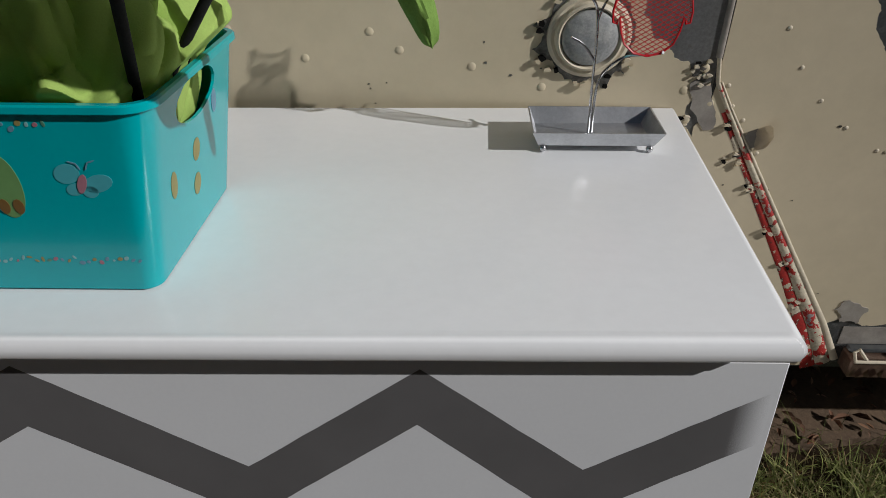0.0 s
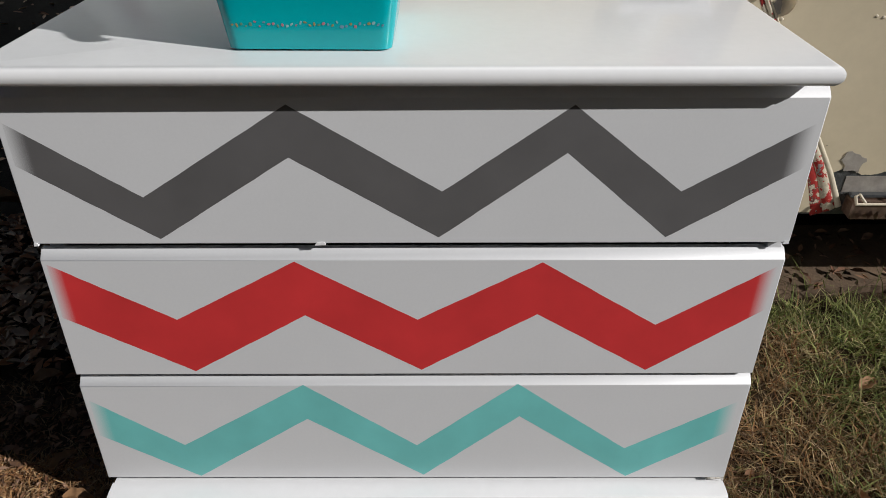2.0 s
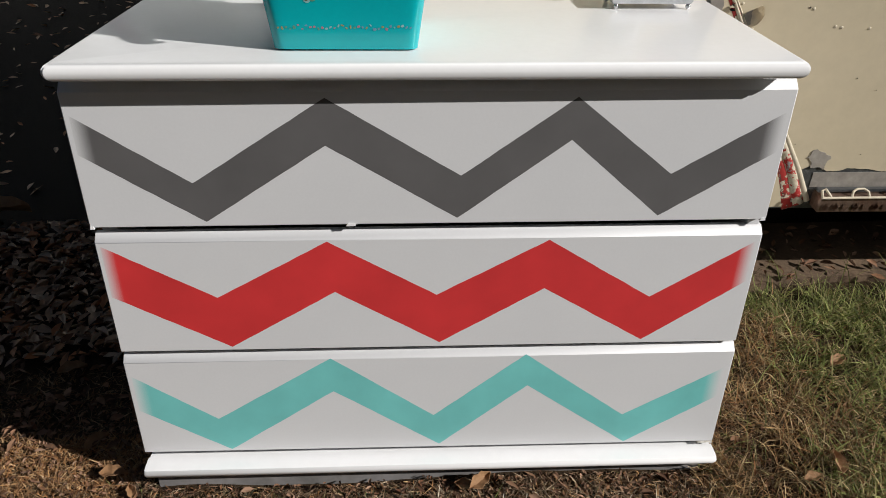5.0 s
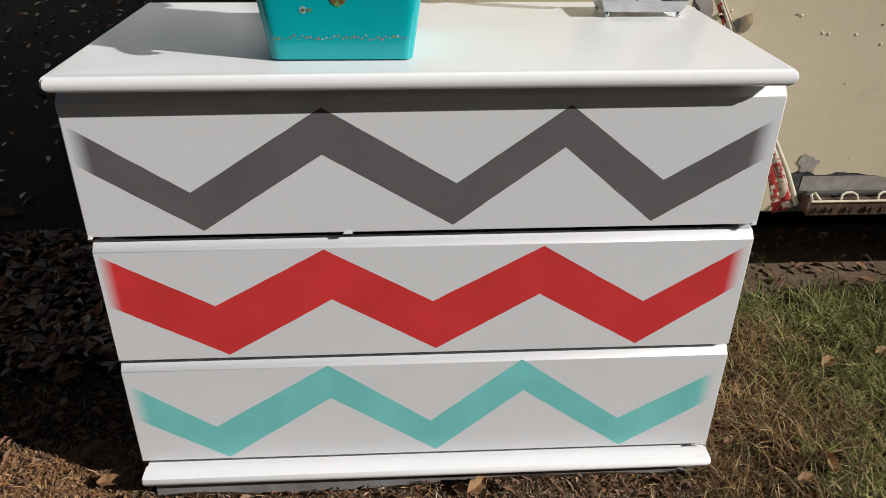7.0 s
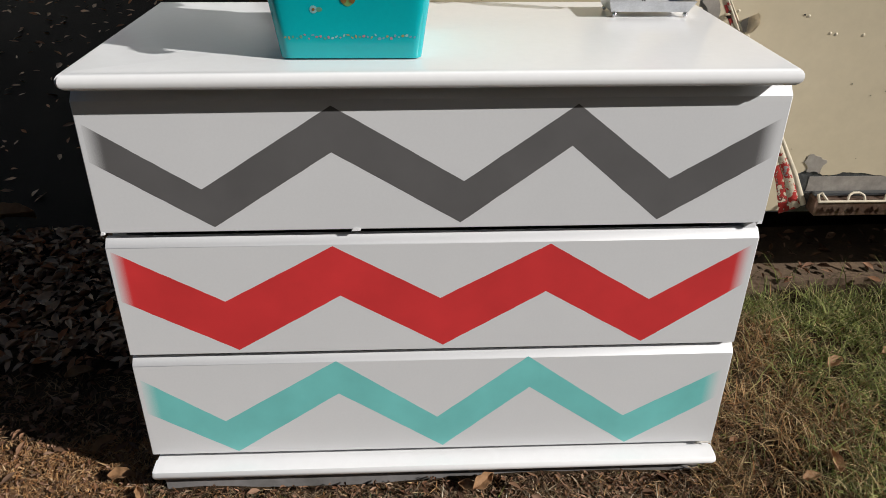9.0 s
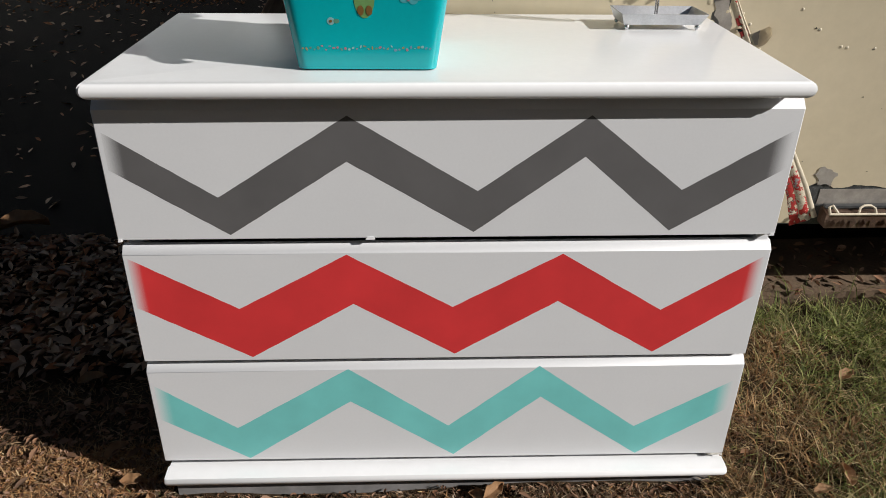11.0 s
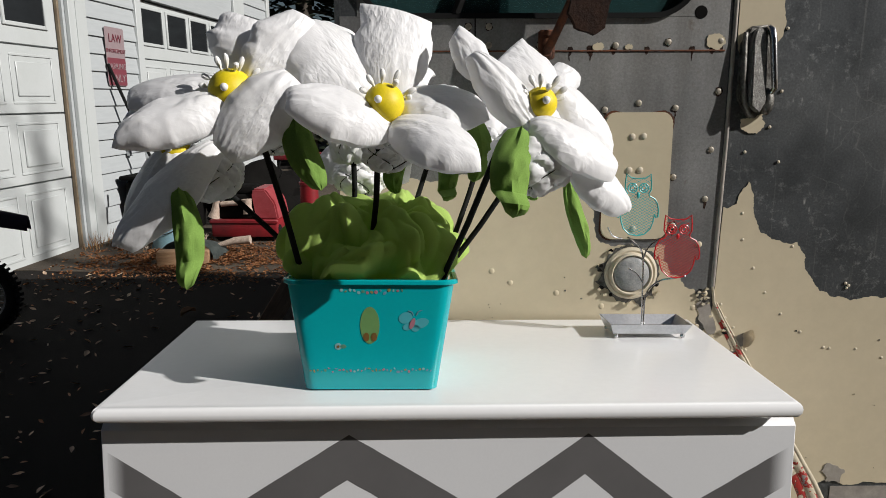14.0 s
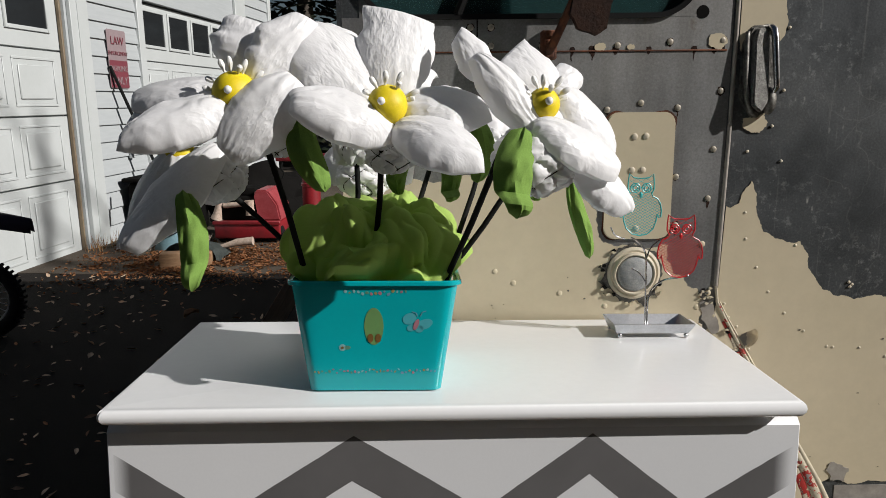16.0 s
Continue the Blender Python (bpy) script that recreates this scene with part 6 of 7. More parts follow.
def build_flowers():
    pin = None
    for n, f in enumerate(BLOSSOMS):
        e = thing("fabric_flower", DR @ pose(*f["c"]), "large white padded fabric flower with a yellow ball centre", "flower", "fabric flowers in the basket")
        off = Matrix.Translation(-Vector(f["c"]))
        for k, (b, t, w, face, th, *shape) in enumerate(f["petals"]):
            blunt, taper = shape
            part("petal", petal_mesh(b, t, w * 1.1, face, th, n * 10 + k, 0.04, blunt, taper), m_petal, e, m=off)
        way = Vector(f["way"]).normalized()
        ball = part("centre_ball", ball_mesh(f["ball"], n), m_yellow, e, "bright yellow ball centre", m=Matrix.Translation(-way * 0.004 + way * 0.006))
        rnd = random.Random(50 + n)
        r = f["ball"]
        # one bead in front, the rest like small drops in a loose crown on top and at the sides
        bm = bmesh.new()
        d = Vector((-0.25 + 0.2 * n % 0.5, -0.93, 0.1)).normalized()
        bmesh.ops.create_uvsphere(bm, u_segments=10, v_segments=8, radius=0.0050, matrix=Matrix.Translation(d * (r + 0.001)))
        part("pin", bm, m_pin, ball, "white bead pin")
        for az, el, ln_ in ((-75, 30, 0.006), (-60, 58, 0.009), (-8, 62, 0.010), (30, 48, 0.006), (55, 55, 0.010), (85, 12, 0.006), (82, 30, 0.009), (-88, 5, 0.007)):
            az, el = radians(az + rnd.uniform(-10, 10)), radians(el + rnd.uniform(-8, 8))
            d = Vector((math.sin(az) * math.cos(el), -math.cos(az) * math.cos(el), math.sin(el)))
            tw = Vector((rnd.uniform(-1, 1), rnd.uniform(-1, 1), rnd.uniform(0, 1))) * 0.002
            bm = bmesh.new()
            tube(bm, [d * (r - 0.001), d * (r + ln_ * 0.3), d * (r + ln_ * 0.6) + tw * 0.5, d * (r + ln_) + tw, d * (r + ln_ * 1.5) + tw, d * (r + ln_ * 1.8) + tw], [0.0012, 0.0016, 0.0030, 0.0038, 0.0034, 0.0014], 9)
            part("pin", bm, m_pin, ball, "white bead pin")
        cc, rr = f["cal"]
        cal = part("calyx", calyx_mesh(cc, rr, n), m_bundle, e, "gathered white back", m=off)
        part("cord", cord_mesh(cc, rr, n + 3), m_stem, cal, "thin dark cord")
        for a, b in f["stem"]:
            a, b = Vector(a), Vector(b)
            bm = bmesh.new()
            low = a + (a - b).normalized() * 0.07
            tube(bm, [low, a, (a + b) / 2 + Vector((0.002, 0, 0)), b + (b - a).normalized() * 0.02], 0.0042, 10)
            part("stem", bm, m_stem, e, "black stem", m=off)
        for k, (a, b, w, hook) in enumerate(f["leaf"]):
            part("leaf", leaf_mesh(a, b, w, n * 3 + k, 0.02, hook), m_felt, e, "lime-green felt leaf", m=off)


build_flowers()


# ---- jewellery stand ----
def owl_outline(w, h):
    """A round-bodied figure with two pointed tufts and short wings, in (x, z) about its middle."""
    right = [(0.0, -1.0), (0.35, -0.95), (0.62, -0.78), (0.74, -0.55), (0.80, -0.30), (0.86, -0.42), (0.96, -0.40), (0.98, -0.20), (0.92, 0.02), (0.78, 0.18), (0.55, 0.26), (0.50, 0.34), (0.60, 0.48), (0.60, 0.70), (0.56, 0.96), (0.34, 0.84), (0.0, 0.82)]
    pts = [(x * w / 2, z * h / 2) for x, z in right]
    return pts + [(-x, z) for x, z in pts[-2:0:-1]]


def plaque(stand, mat_frame, cx, cz, cy, w, h, label):
    out = owl_outline(w, h)
    bm = bmesh.new()
    pts = [(x, 0, z) for x, z in out]
    tube(bm, pts + pts[:2], 0.0013, 6, False)
    # eyes as petalled rings, a beak, a belly line
    for sx in (-0.26, 0.26):
        ex, ez = sx * w / 2 * 1.0, 0.52 * h / 2
        for r in (0.004, 0.0085):
            ring = [(ex + r * math.cos(a), 0, ez + r * math.sin(a)) for a in [2 * math.pi * k / 16 for k in range(17)]]
            tube(bm, ring, 0.0011, 5, False)
        for k in range(8):
            a = 2 * math.pi * k / 8
            tube(bm, [(ex + 0.004 * math.cos(a), 0, ez + 0.004 * math.sin(a)), (ex + 0.0085 * math.cos(a), 0, ez + 0.0085 * math.sin(a))], 0.0009, 5, False)
    bmesh.ops.create_uvsphere(bm, u_segments=10, v_segments=6, radius=0.004, matrix=Matrix.Translation((0, -0.001, 0.30 * h / 2)) @ Matrix.Diagonal((0.8, 0.5, 1.4, 1)))
    # wire lattice clipped to the outline
    def crossings(px, pz, dx, dz):
        ts = []
        for i in range(len(out)):
            (ax, az), (bx, bz) = out[i], out[(i + 1) % len(out)]
            ex, ez = bx - ax, bz - az
            den = dx * ez - dz * ex
            if abs(den) < 1e-12:
                continue
            t = ((ax - px) * ez - (az - pz) * ex) / den
            u = ((ax - px) * dz - (az - pz) * dx) / den
            if 0 <= u < 1:
                ts.append(t)
        return sorted(ts)
    for dx, dz in ((0.86, 0.5), (0.86, -0.5)):
        for k in range(-26, 27):
            px, pz = 0.0, k * 0.0052
            ts = crossings(px, pz, dx, dz)
            for t0, t1 in zip(ts[::2], ts[1::2]):
                a, b = (px + dx * t0, 0.0004, pz + dz * t0), (px + dx * t1, 0.0004, pz + dz * t1)
                if (a[2] + b[2]) / 2 < 0.3 * h / 2 and t1 - t0 > 0.002:
                    tube(bm, [a, b], 0.00055, 4, False)
                elif t1 - t0 > 0.002 and k % 2 == 0:
                    tube(bm, [a, b], 0.0005, 4, False)
    return part("lattice_plaque", bm, mat_frame, stand, label, m=pose(cx, cy, cz))


def build_stand():
    s = thing("jewellery_stand", DR @ pose(0.376, 0.375, 0.7852), "small metal tray stand with red and teal wire ornaments", "jewellery stand")
    bm = bmesh.new()
    # shallow flared tray with thickness
    lo = [(-0.068, -0.036), (0.068, -0.036), (0.070, 0.04), (-0.066, 0.04)]
    hi = [(-0.077, -0.050), (0.0765, -0.050), (0.0815, 0.049), (-0.074, 0.049)]
    z0, z1, t = 0.0085, 0.0285, 0.0016
    ob = [bm.verts.new((x, y, z0)) for x, y in lo]
    ot = [bm.verts.new((x, y, z1)) for x, y in hi]
    it = [bm.verts.new((x * 0.975, y * 0.96, z1)) for x, y in hi]
    ib = [bm.verts.new((x * 0.985, y * 0.97, z0 + t)) for x, y in lo]
    bm.faces.new(ob[::-1])
    bm.faces.new(ib)
    for i in range(4):
        j = (i + 1) % 4
        bm.faces.new((ob[i], ob[j], ot[j], ot[i]))
        bm.faces.new((ot[i], ot[j], it[j], it[i]))
        bm.faces.new((it[i], it[j], ib[j], ib[i]))
    bmesh.ops.recalc_face_normals(bm, faces=bm.faces[:])
    tray = part("tray", bm, m_zinc, s, "shallow galvanised tray", smooth=False)
    bm = bmesh.new()
    bmesh.ops.create_uvsphere(bm, u_segments=12, v_segments=8, radius=0.0045)
    foot = part("foot", bm, m_wire, tray, "round bead foot", m=pose(-0.062, -0.034, 0.0045))
    for x, y in ((0.064, -0.034), (0.064, 0.036), (-0.062, 0.036)):
        again(foot, pose(x, y, 0.0045))
    def wire(name, pts, r=0.0017):
        # smooth the line through its points
        P = [Vector(p) for p in pts]
        out = []
        for i in range(len(P) - 1):
            a, b, c, d = P[max(i - 1, 0)], P[i], P[i + 1], P[min(i + 2, len(P) - 1)]
            for k in range(7):
                q = k / 7
                out.append(0.5 * ((2 * b) + (c - a) * q + (2 * a - 5 * b + 4 * c - d) * q * q + (3 * b - a - 3 * c + d) * q ** 3))
        out.append(P[-1])
        bm = bmesh.new()
        tube(bm, out, r, 8)
        part(name, bm, m_wire, s, "bright bent wire")
    wire("upright_wire", [(-0.004, 0.0, 0.012), (-0.005, 0.0, 0.08), (-0.006, 0.0, 0.14), (-0.012, 0.0, 0.165), (-0.034, -0.022, 0.183), (-0.05, -0.044, 0.190)])
    wire("upright_wire", [(0.000, 0.0, 0.012), (0.000, 0.0, 0.06), (0.006, 0.0, 0.085), (0.028, -0.002, 0.104), (0.048, -0.022, 0.112), (0.060, -0.044, 0.120)])
    wire("hook", [(-0.006, 0, 0.10), (-0.020, -0.006, 0.118), (-0.036, -0.010, 0.128)], 0.0016)
    wire("hook", [(-0.006, 0, 0.145), (0.002, -0.003, 0.168), (0.022, -0.006, 0.186)], 0.0014)
    wire("hook", [(-0.05, -0.004, 0.184), (-0.068, -0.006, 0.19), (-0.078, -0.006, 0.206)], 0.0014)
    plaque(s, m_owlteal, -0.034, 0.251, -0.042, 0.080, 0.115, "teal wire lattice ornament")
    plaque(s, m_owlred, 0.043, 0.175, -0.042, 0.086, 0.119, "red wire lattice ornament")


m_owlteal = surface("teal_enamel", (0.05, 0.42, 0.42), None, 40, 0.35)
m_owlred = surface("red_enamel", (0.55, 0.012, 0.02), None, 40, 0.3)
build_stand()


# ---- dirt bike at the edge of the driveway ----
def build_bike():
    b = thing("dirt_bike", pose(-2.32, 2.784, -0.008, 0, 0, 8), "small dark dirt bike with a knobbly tyre and purple mudguard", "motorbike")
    bm = bmesh.new()
    n, m = 48, 12
    rings = []
    for k in range(n):
        a = 2 * math.pi * k / n
        ring = []
        for j in range(m):
            q = 2 * math.pi * j / m
            r = 0.178 + 0.033 * math.cos(q)
            ring.append(bm.verts.new((r * math.cos(a), 0.034 * math.sin(q), r * math.sin(a))))
        rings.append(ring)
    for k in range(n):
        c, d = rings[k], rings[(k + 1) % n]
        for j in range(m):
            bm.faces.new((c[j], c[(j + 1) % m], d[(j + 1) % m], d[j]))
    for k in range(46):
        a = 2 * math.pi * k / 46
        for y in (-0.02, 0.0, 0.02) if k % 2 else (-0.028, 0.01, 0.028):
            mt = Matrix.Rotation(-a, 4, "Y") @ Matrix.Translation((0.211, y, 0)) @ Matrix.Diagonal((0.016, 0.013, 0.014, 1))
            bmesh.ops.create_cube(bm, size=1, matrix=mt)
    bmesh.ops.recalc_face_normals(bm, faces=bm.faces[:])
    wheel = part("wheel", bm, m_tyre, b, "black knobbly tyre", m=pose(0, 0, 0.213))
    bm = bmesh.new()
    for r0, r1 in ((0.150, 0.140),):
        ring = [(0.146 * math.cos(a), 0, 0.146 * math.sin(a)) for a in [2 * math.pi * k / 40 for k in range(41)]]
        tube(bm, ring, 0.009, 8, False)
    part("rim", bm, m_alloy, wheel, "dull alloy rim")
    bm = bmesh.new()
    for k in range(24):
        a, c = 2 * math.pi * k / 24, 2 * math.pi * (k + (1.5 if k % 2 else -1.5)) / 24
        tube(bm, [(0.03 * math.cos(c), 0.015 * (-1) ** k, 0.03 * math.sin(c)), (0.143 * math.cos(a), 0, 0.143 * math.sin(a))], 0.0018, 5)
    bmesh.ops.create_cone(bm, cap_ends=True, segments=16, radius1=0.035, radius2=0.035, depth=0.07, matrix=Matrix.Rotation(math.pi / 2, 4, "X"))
    part("spokes", bm, m_alloy, wheel, "wire spokes and hub")
    # mudguard: a long curved blade
    bm = bmesh.new()
    rows = []
    for i in range(15):
        u = i / 14
        x = 0.295 - 0.52 * u
        z = 0.645 + 0.055 * math.sin(u * 2.2) - 0.02 * (1 - u)
        w = 0.028 + 0.055 * math.sin(min(u * 2, 1) * 1.57)
        rows.append([bm.verts.new((x, w * math.sin(t), z + -0.11 * (1 - math.cos(t)))) for t in [-1.25 + 2.5 * j / 8 for j in range(9)]])
    for a, c in zip(rows, rows[1:]):
        for j in range(8):
            bm.faces.new((a[j], a[j + 1], c[j + 1], c[j]))
    bmesh.ops.solidify(bm, geom=bm.faces[:], thickness=0.004)
    part("mudguard", bm, m_purple, b, "dark purple plastic mudguard")
    for y in (-0.055, 0.055):
        bm = bmesh.new()
        tube(bm, [(0, y, 0.213), (-0.10, y, 0.55), (-0.2, y, 0.85)], 0.018, 10)
        part("fork_leg", bm, m_alloy, b)
    bm = bmesh.new()
    tube(bm, [(-0.18, 0, 0.70), (-0.45, 0, 0.75), (-0.8, 0, 0.72), (-1.15, 0, 0.68)], [0.04, 0.10, 0.09, 0.05], 12)
    tube(bm, [(-0.2, 0, 0.68), (-0.35, 0, 0.32), (-0.7, 0, 0.28), (-0.95, 0, 0.5)], 0.025, 8)
    part("frame", bm, m_purple, b)
    o = again(wheel, pose(-1.05, 0, 0.213), b)
    o.name = "rear_wheel"
    bm = bmesh.new()
    tube(bm, [(-0.35, 0, 0.30), (-0.6, 0, 0.33), (-1.05, 0, 0.213)], [0.10, 0.09, 0.02], 10)
    part("engine", bm, m_alloy, b)


build_bike()


# ---- things left by the garage ----
def build_yard():
    # bucket
    k = thing("bucket", pose(-2.12, 5.06, -0.008), "blue-grey plastic bucket on the driveway", "bucket")
    bm = bmesh.new()
    lathe(bm, [(0.120, 0.0), (0.155, 0.25), (0.164, 0.25), (0.164, 0.268), (0.150, 0.268), (0.113, 0.02)], 28, "Z")
    part("tub", bm, m_bucket, k)
    bm = bmesh.new()
    tube(bm, [(0.160 * math.cos(a), -0.160 * abs(math.sin(a)) * 0.95 - 0.012, 0.25 - 0.11 * math.sin(a)) for a in [math.pi * i / 14 for i in range(15)]], 0.004, 6)
    part("handle", bm, m_stem, k, "thin wire handle")
    # broom with pale bristles
    k = thing("broom", pose(-2.12, 5.0, -0.008), "old push broom with a pink handle and pale bristles", "broom")
    bm = bmesh.new()
    tube(bm, [(0.06, 0.0, 0.09), (-0.17, 0.30, 0.68)], 0.012, 8)
    part("handle", bm, m_pink, k, "pink painted handle")
    bm = bmesh.new()
    box(bm, -0.27, 0.33, -0.03, 0.03, 0.05, 0.085, 0.008, 1)
    part("head", bm, m_wood, k, "brown wooden broom head", m=pose(0, 0, 0, 0, 0, 6))
    rnd = random.Random(12)
    bm = bmesh.new()
    for i in range(520):
        x, y = rnd.uniform(-0.27, 0.33), rnd.uniform(-0.03, 0.03)
        a = rnd.uniform(-0.6, 0.6)
        up = rnd.random() < 0.5
        p = Vector((x, y, 0.07))
        q = p + Vector((0.05 * a, rnd.uniform(-0.05, 0.05), 0.045 if up else -0.055)) * rnd.uniform(0.8, 1.3)
        d = Vector((0.003, 0.002, 0))
        bm.faces.new([bm.verts.new(p - d), bm.verts.new(p + d), bm.verts.new(q)])
    part("bristles", bm, m_fleece, k, "pale frayed bristles", m=pose(0, 0, 0, 0, 0, 6))
    # wooden block and grey scoop in the leaves
    k = thing("wooden_block", pose(-1.80, 4.42, 0.0, 0, 0, 10), "sawn tan wooden block lying in the leaf pile", "block")
    bm = bmesh.new()
    box(bm, -0.17, 0.20, -0.07, 0.07, -0.006, 0.105, 0.012, 2)
    for v in bm.verts:
        v.co += Vector((0.010, 0.008, 0.012)) * noise.noise(v.co * 9)
    part("block", bm, m_sawn, k)
    k = thing("dust_scoop", pose(-1.77, 4.60, 0.0, 0, 0, -12), "grey-green metal scoop behind the wooden block", "scoop")
    bm = bmesh.new()
    rows = []
    for i in range(13):
        t = math.pi * i / 12
        rows.append([bm.verts.new((-0.22 * math.cos(t), y, 0.005 + 0.16 * math.sin(t) ** 0.8 * sc)) for y, sc in ((-0.10, 1.0), (0.05, 0.92), (0.16, 0.7))])
    for a, b in zip(rows, rows[1:]):
        for q in range(2):
            bm.faces.new((a[q], a[q + 1], b[q + 1], b[q]))
    bmesh.ops.solidify(bm, geom=bm.faces[:], thickness=0.006)
    part("pan", bm, m_scoop, k)
    bm = bmesh.new()
    tube(bm, [(0.16, 0.10, 0.09), (0.28, 0.14, 0.12), (0.40, 0.16, 0.13)], [0.016, 0.03, 0.034], 12)
    part("grip", bm, m_fleece, k, "frayed pale grip")
    # red garden machine: low deck in front, dark engine bay, faded hood at one side
    k = thing("garden_tractor", pose(-1.50, 5.5, -0.008, 0, 0, -4), "faded red garden machine with an open engine bay", "tractor")
    bm = bmesh.new()
    box(bm, -0.30, 0.27, -0.24, 0.22, 0.045, 0.19, 0.018, 2)
    box(bm, -0.31, 0.28, -0.252, -0.20, 0.165, 0.20, 0.008, 1)
    part("deck", bm, m_redm, k, "red front deck")
    bm = bmesh.new()
    box(bm, -0.27, 0.10, -0.16, 0.20, 0.19, 0.40, 0.03, 2)
    box(bm, -0.20, 0.04, -0.10, 0.14, 0.40, 0.47, 0.02, 2)
    part("engine", bm, m_dark, k, "black engine block")
    bm = bmesh.new()
    prism(bm, [(0.06, 0.19), (0.27, 0.19), (0.245, 0.33), (0.16, 0.455), (0.05, 0.455), (0.045, 0.40)], -0.17, 0.20)
    bmesh.ops.bevel(bm, geom=bm.edges[:], offset=0.014, segments=2, affect="EDGES")
    part("hood", bm, m_fadered, k, "faded pinkish red hood")
    bm = bmesh.new()
    tube(bm, [(-0.29, -0.19, 0.21), (-0.275, -0.19, 0.26), (-0.26, -0.19, 0.33), (-0.255, -0.19, 0.39)], [0.05, 0.036, 0.028, 0.036], 12)
    part("grip_lever", bm, m_fleece, k, "tan worn lever")
    bm = bmesh.new()
    tube(bm, [(-0.22, -0.185, 0.325), (-0.05, -0.185, 0.34), (0.0, -0.185, 0.335)], [0.022, 0.024, 0.03], 10)
    tube(bm, [(0.015, -0.19, 0.245), (0.01, -0.19, 0.30), (0.005, -0.19, 0.37)], [0.045, 0.034, 0.042], 12)
    part("cross_lever", bm, m_fleece, k, "tan worn cross lever")
    bm = bmesh.new()
    lathe(bm, [(0.03, -0.04), (0.075, -0.04), (0.09, -0.025), (0.09, 0.025), (0.075, 0.04), (0.03, 0.04)], 24)
    w = part("wheel", bm, m_tyre, k, "small black wheel", m=pose(-0.22, -0.16, 0.09))
    for x, y in ((0.20, -0.16), (-0.22, 0.16), (0.20, 0.16)):
        again(w, pose(x, y, 0.09))
    # red steel stand behind it
    k = thing("steel_stand", pose(-1.06, 5.9, -0.008), "glossy red steel stand with a flat top bar", "stand")
    bm = bmesh.new()
    lathe(bm, [(0.085, 0.0), (0.085, 0.42), (0.094, 0.425), (0.094, 0.45), (0.082, 0.455), (0.080, 0.66)], 28, "Z")
    part("column", bm, m_redm, k, "thick red round column")
    bm = bmesh.new()
    box(bm, -0.30, 0.16, -0.10, 0.10, 0.661, 0.72, 0.012, 2)
    part("top_bar", bm, m_redm, k, "flat red top bar")
    bm = bmesh.new()
    box(bm, -0.18, 0.18, -0.14, 0.14, -0.002, 0.02, 0.006, 1)
    part("foot_plate", bm, m_redm, k)
    bm = bmesh.new()
    tube(bm, [(-0.24, -0.10, 0.655), (-0.25, -0.105, 0.60), (-0.225, -0.105, 0.55), (-0.25, -0.10, 0.50)], 0.008, 8)
    part("hook", bm, m_stem, k, "black hanging hook")
    # black heap against the clapboards
    k = thing("storage_bin", HOUSE @ pose(0.85, -0.30, 0.0), "black plastic storage bin against the house", "bin")
    bm = bmesh.new()
    box(bm, -0.30, 0.35, -0.24, 0.24, 0, 0.52, 0.05, 3)
    part("tub", bm, m_dark, k)
    bm = bmesh.new()
    box(bm, -0.33, 0.38, -0.27, 0.27, 0.521, 0.56, 0.015, 2)
    part("lid", bm, m_dark, k)
    # board leaning by the van's nose
    k = thing("wooden_board", pose(-0.86, 2.55, -0.008), "weathered plank propped up near the van", "plank")
    bm = bmesh.new()
    box(bm, -0.05, 0.05, -0.012, 0.012, 0, 0.86, 0.003, 1)
    part("plank", bm, m_wood, k, m=pose(0, 0, 0, -20, 32, 0))
    # dark tarpaulin by the far door
    k = thing("tarp_heap", HOUSE @ pose(2.15, -0.75, 0.0), "heap of dark tarpaulin in front of the far garage door", "tarpaulin")
    bm = bmesh.new()
    bmesh.ops.create_icosphere(bm, subdivisions=4, radius=1)
    for v in bm.verts:
        p = v.co.copy()
        v.co = Vector((p.x * 0.95, p.y * 0.5, max(p.z, -0.02) * 0.52)) * (1 + 0.28 * noise.noise(p * 2.2) + 0.1 * noise.noise(p * 7))
        v.co.z = max(v.co.z, 0)
    part("sheet", bm, m_dark, k)


build_yard()


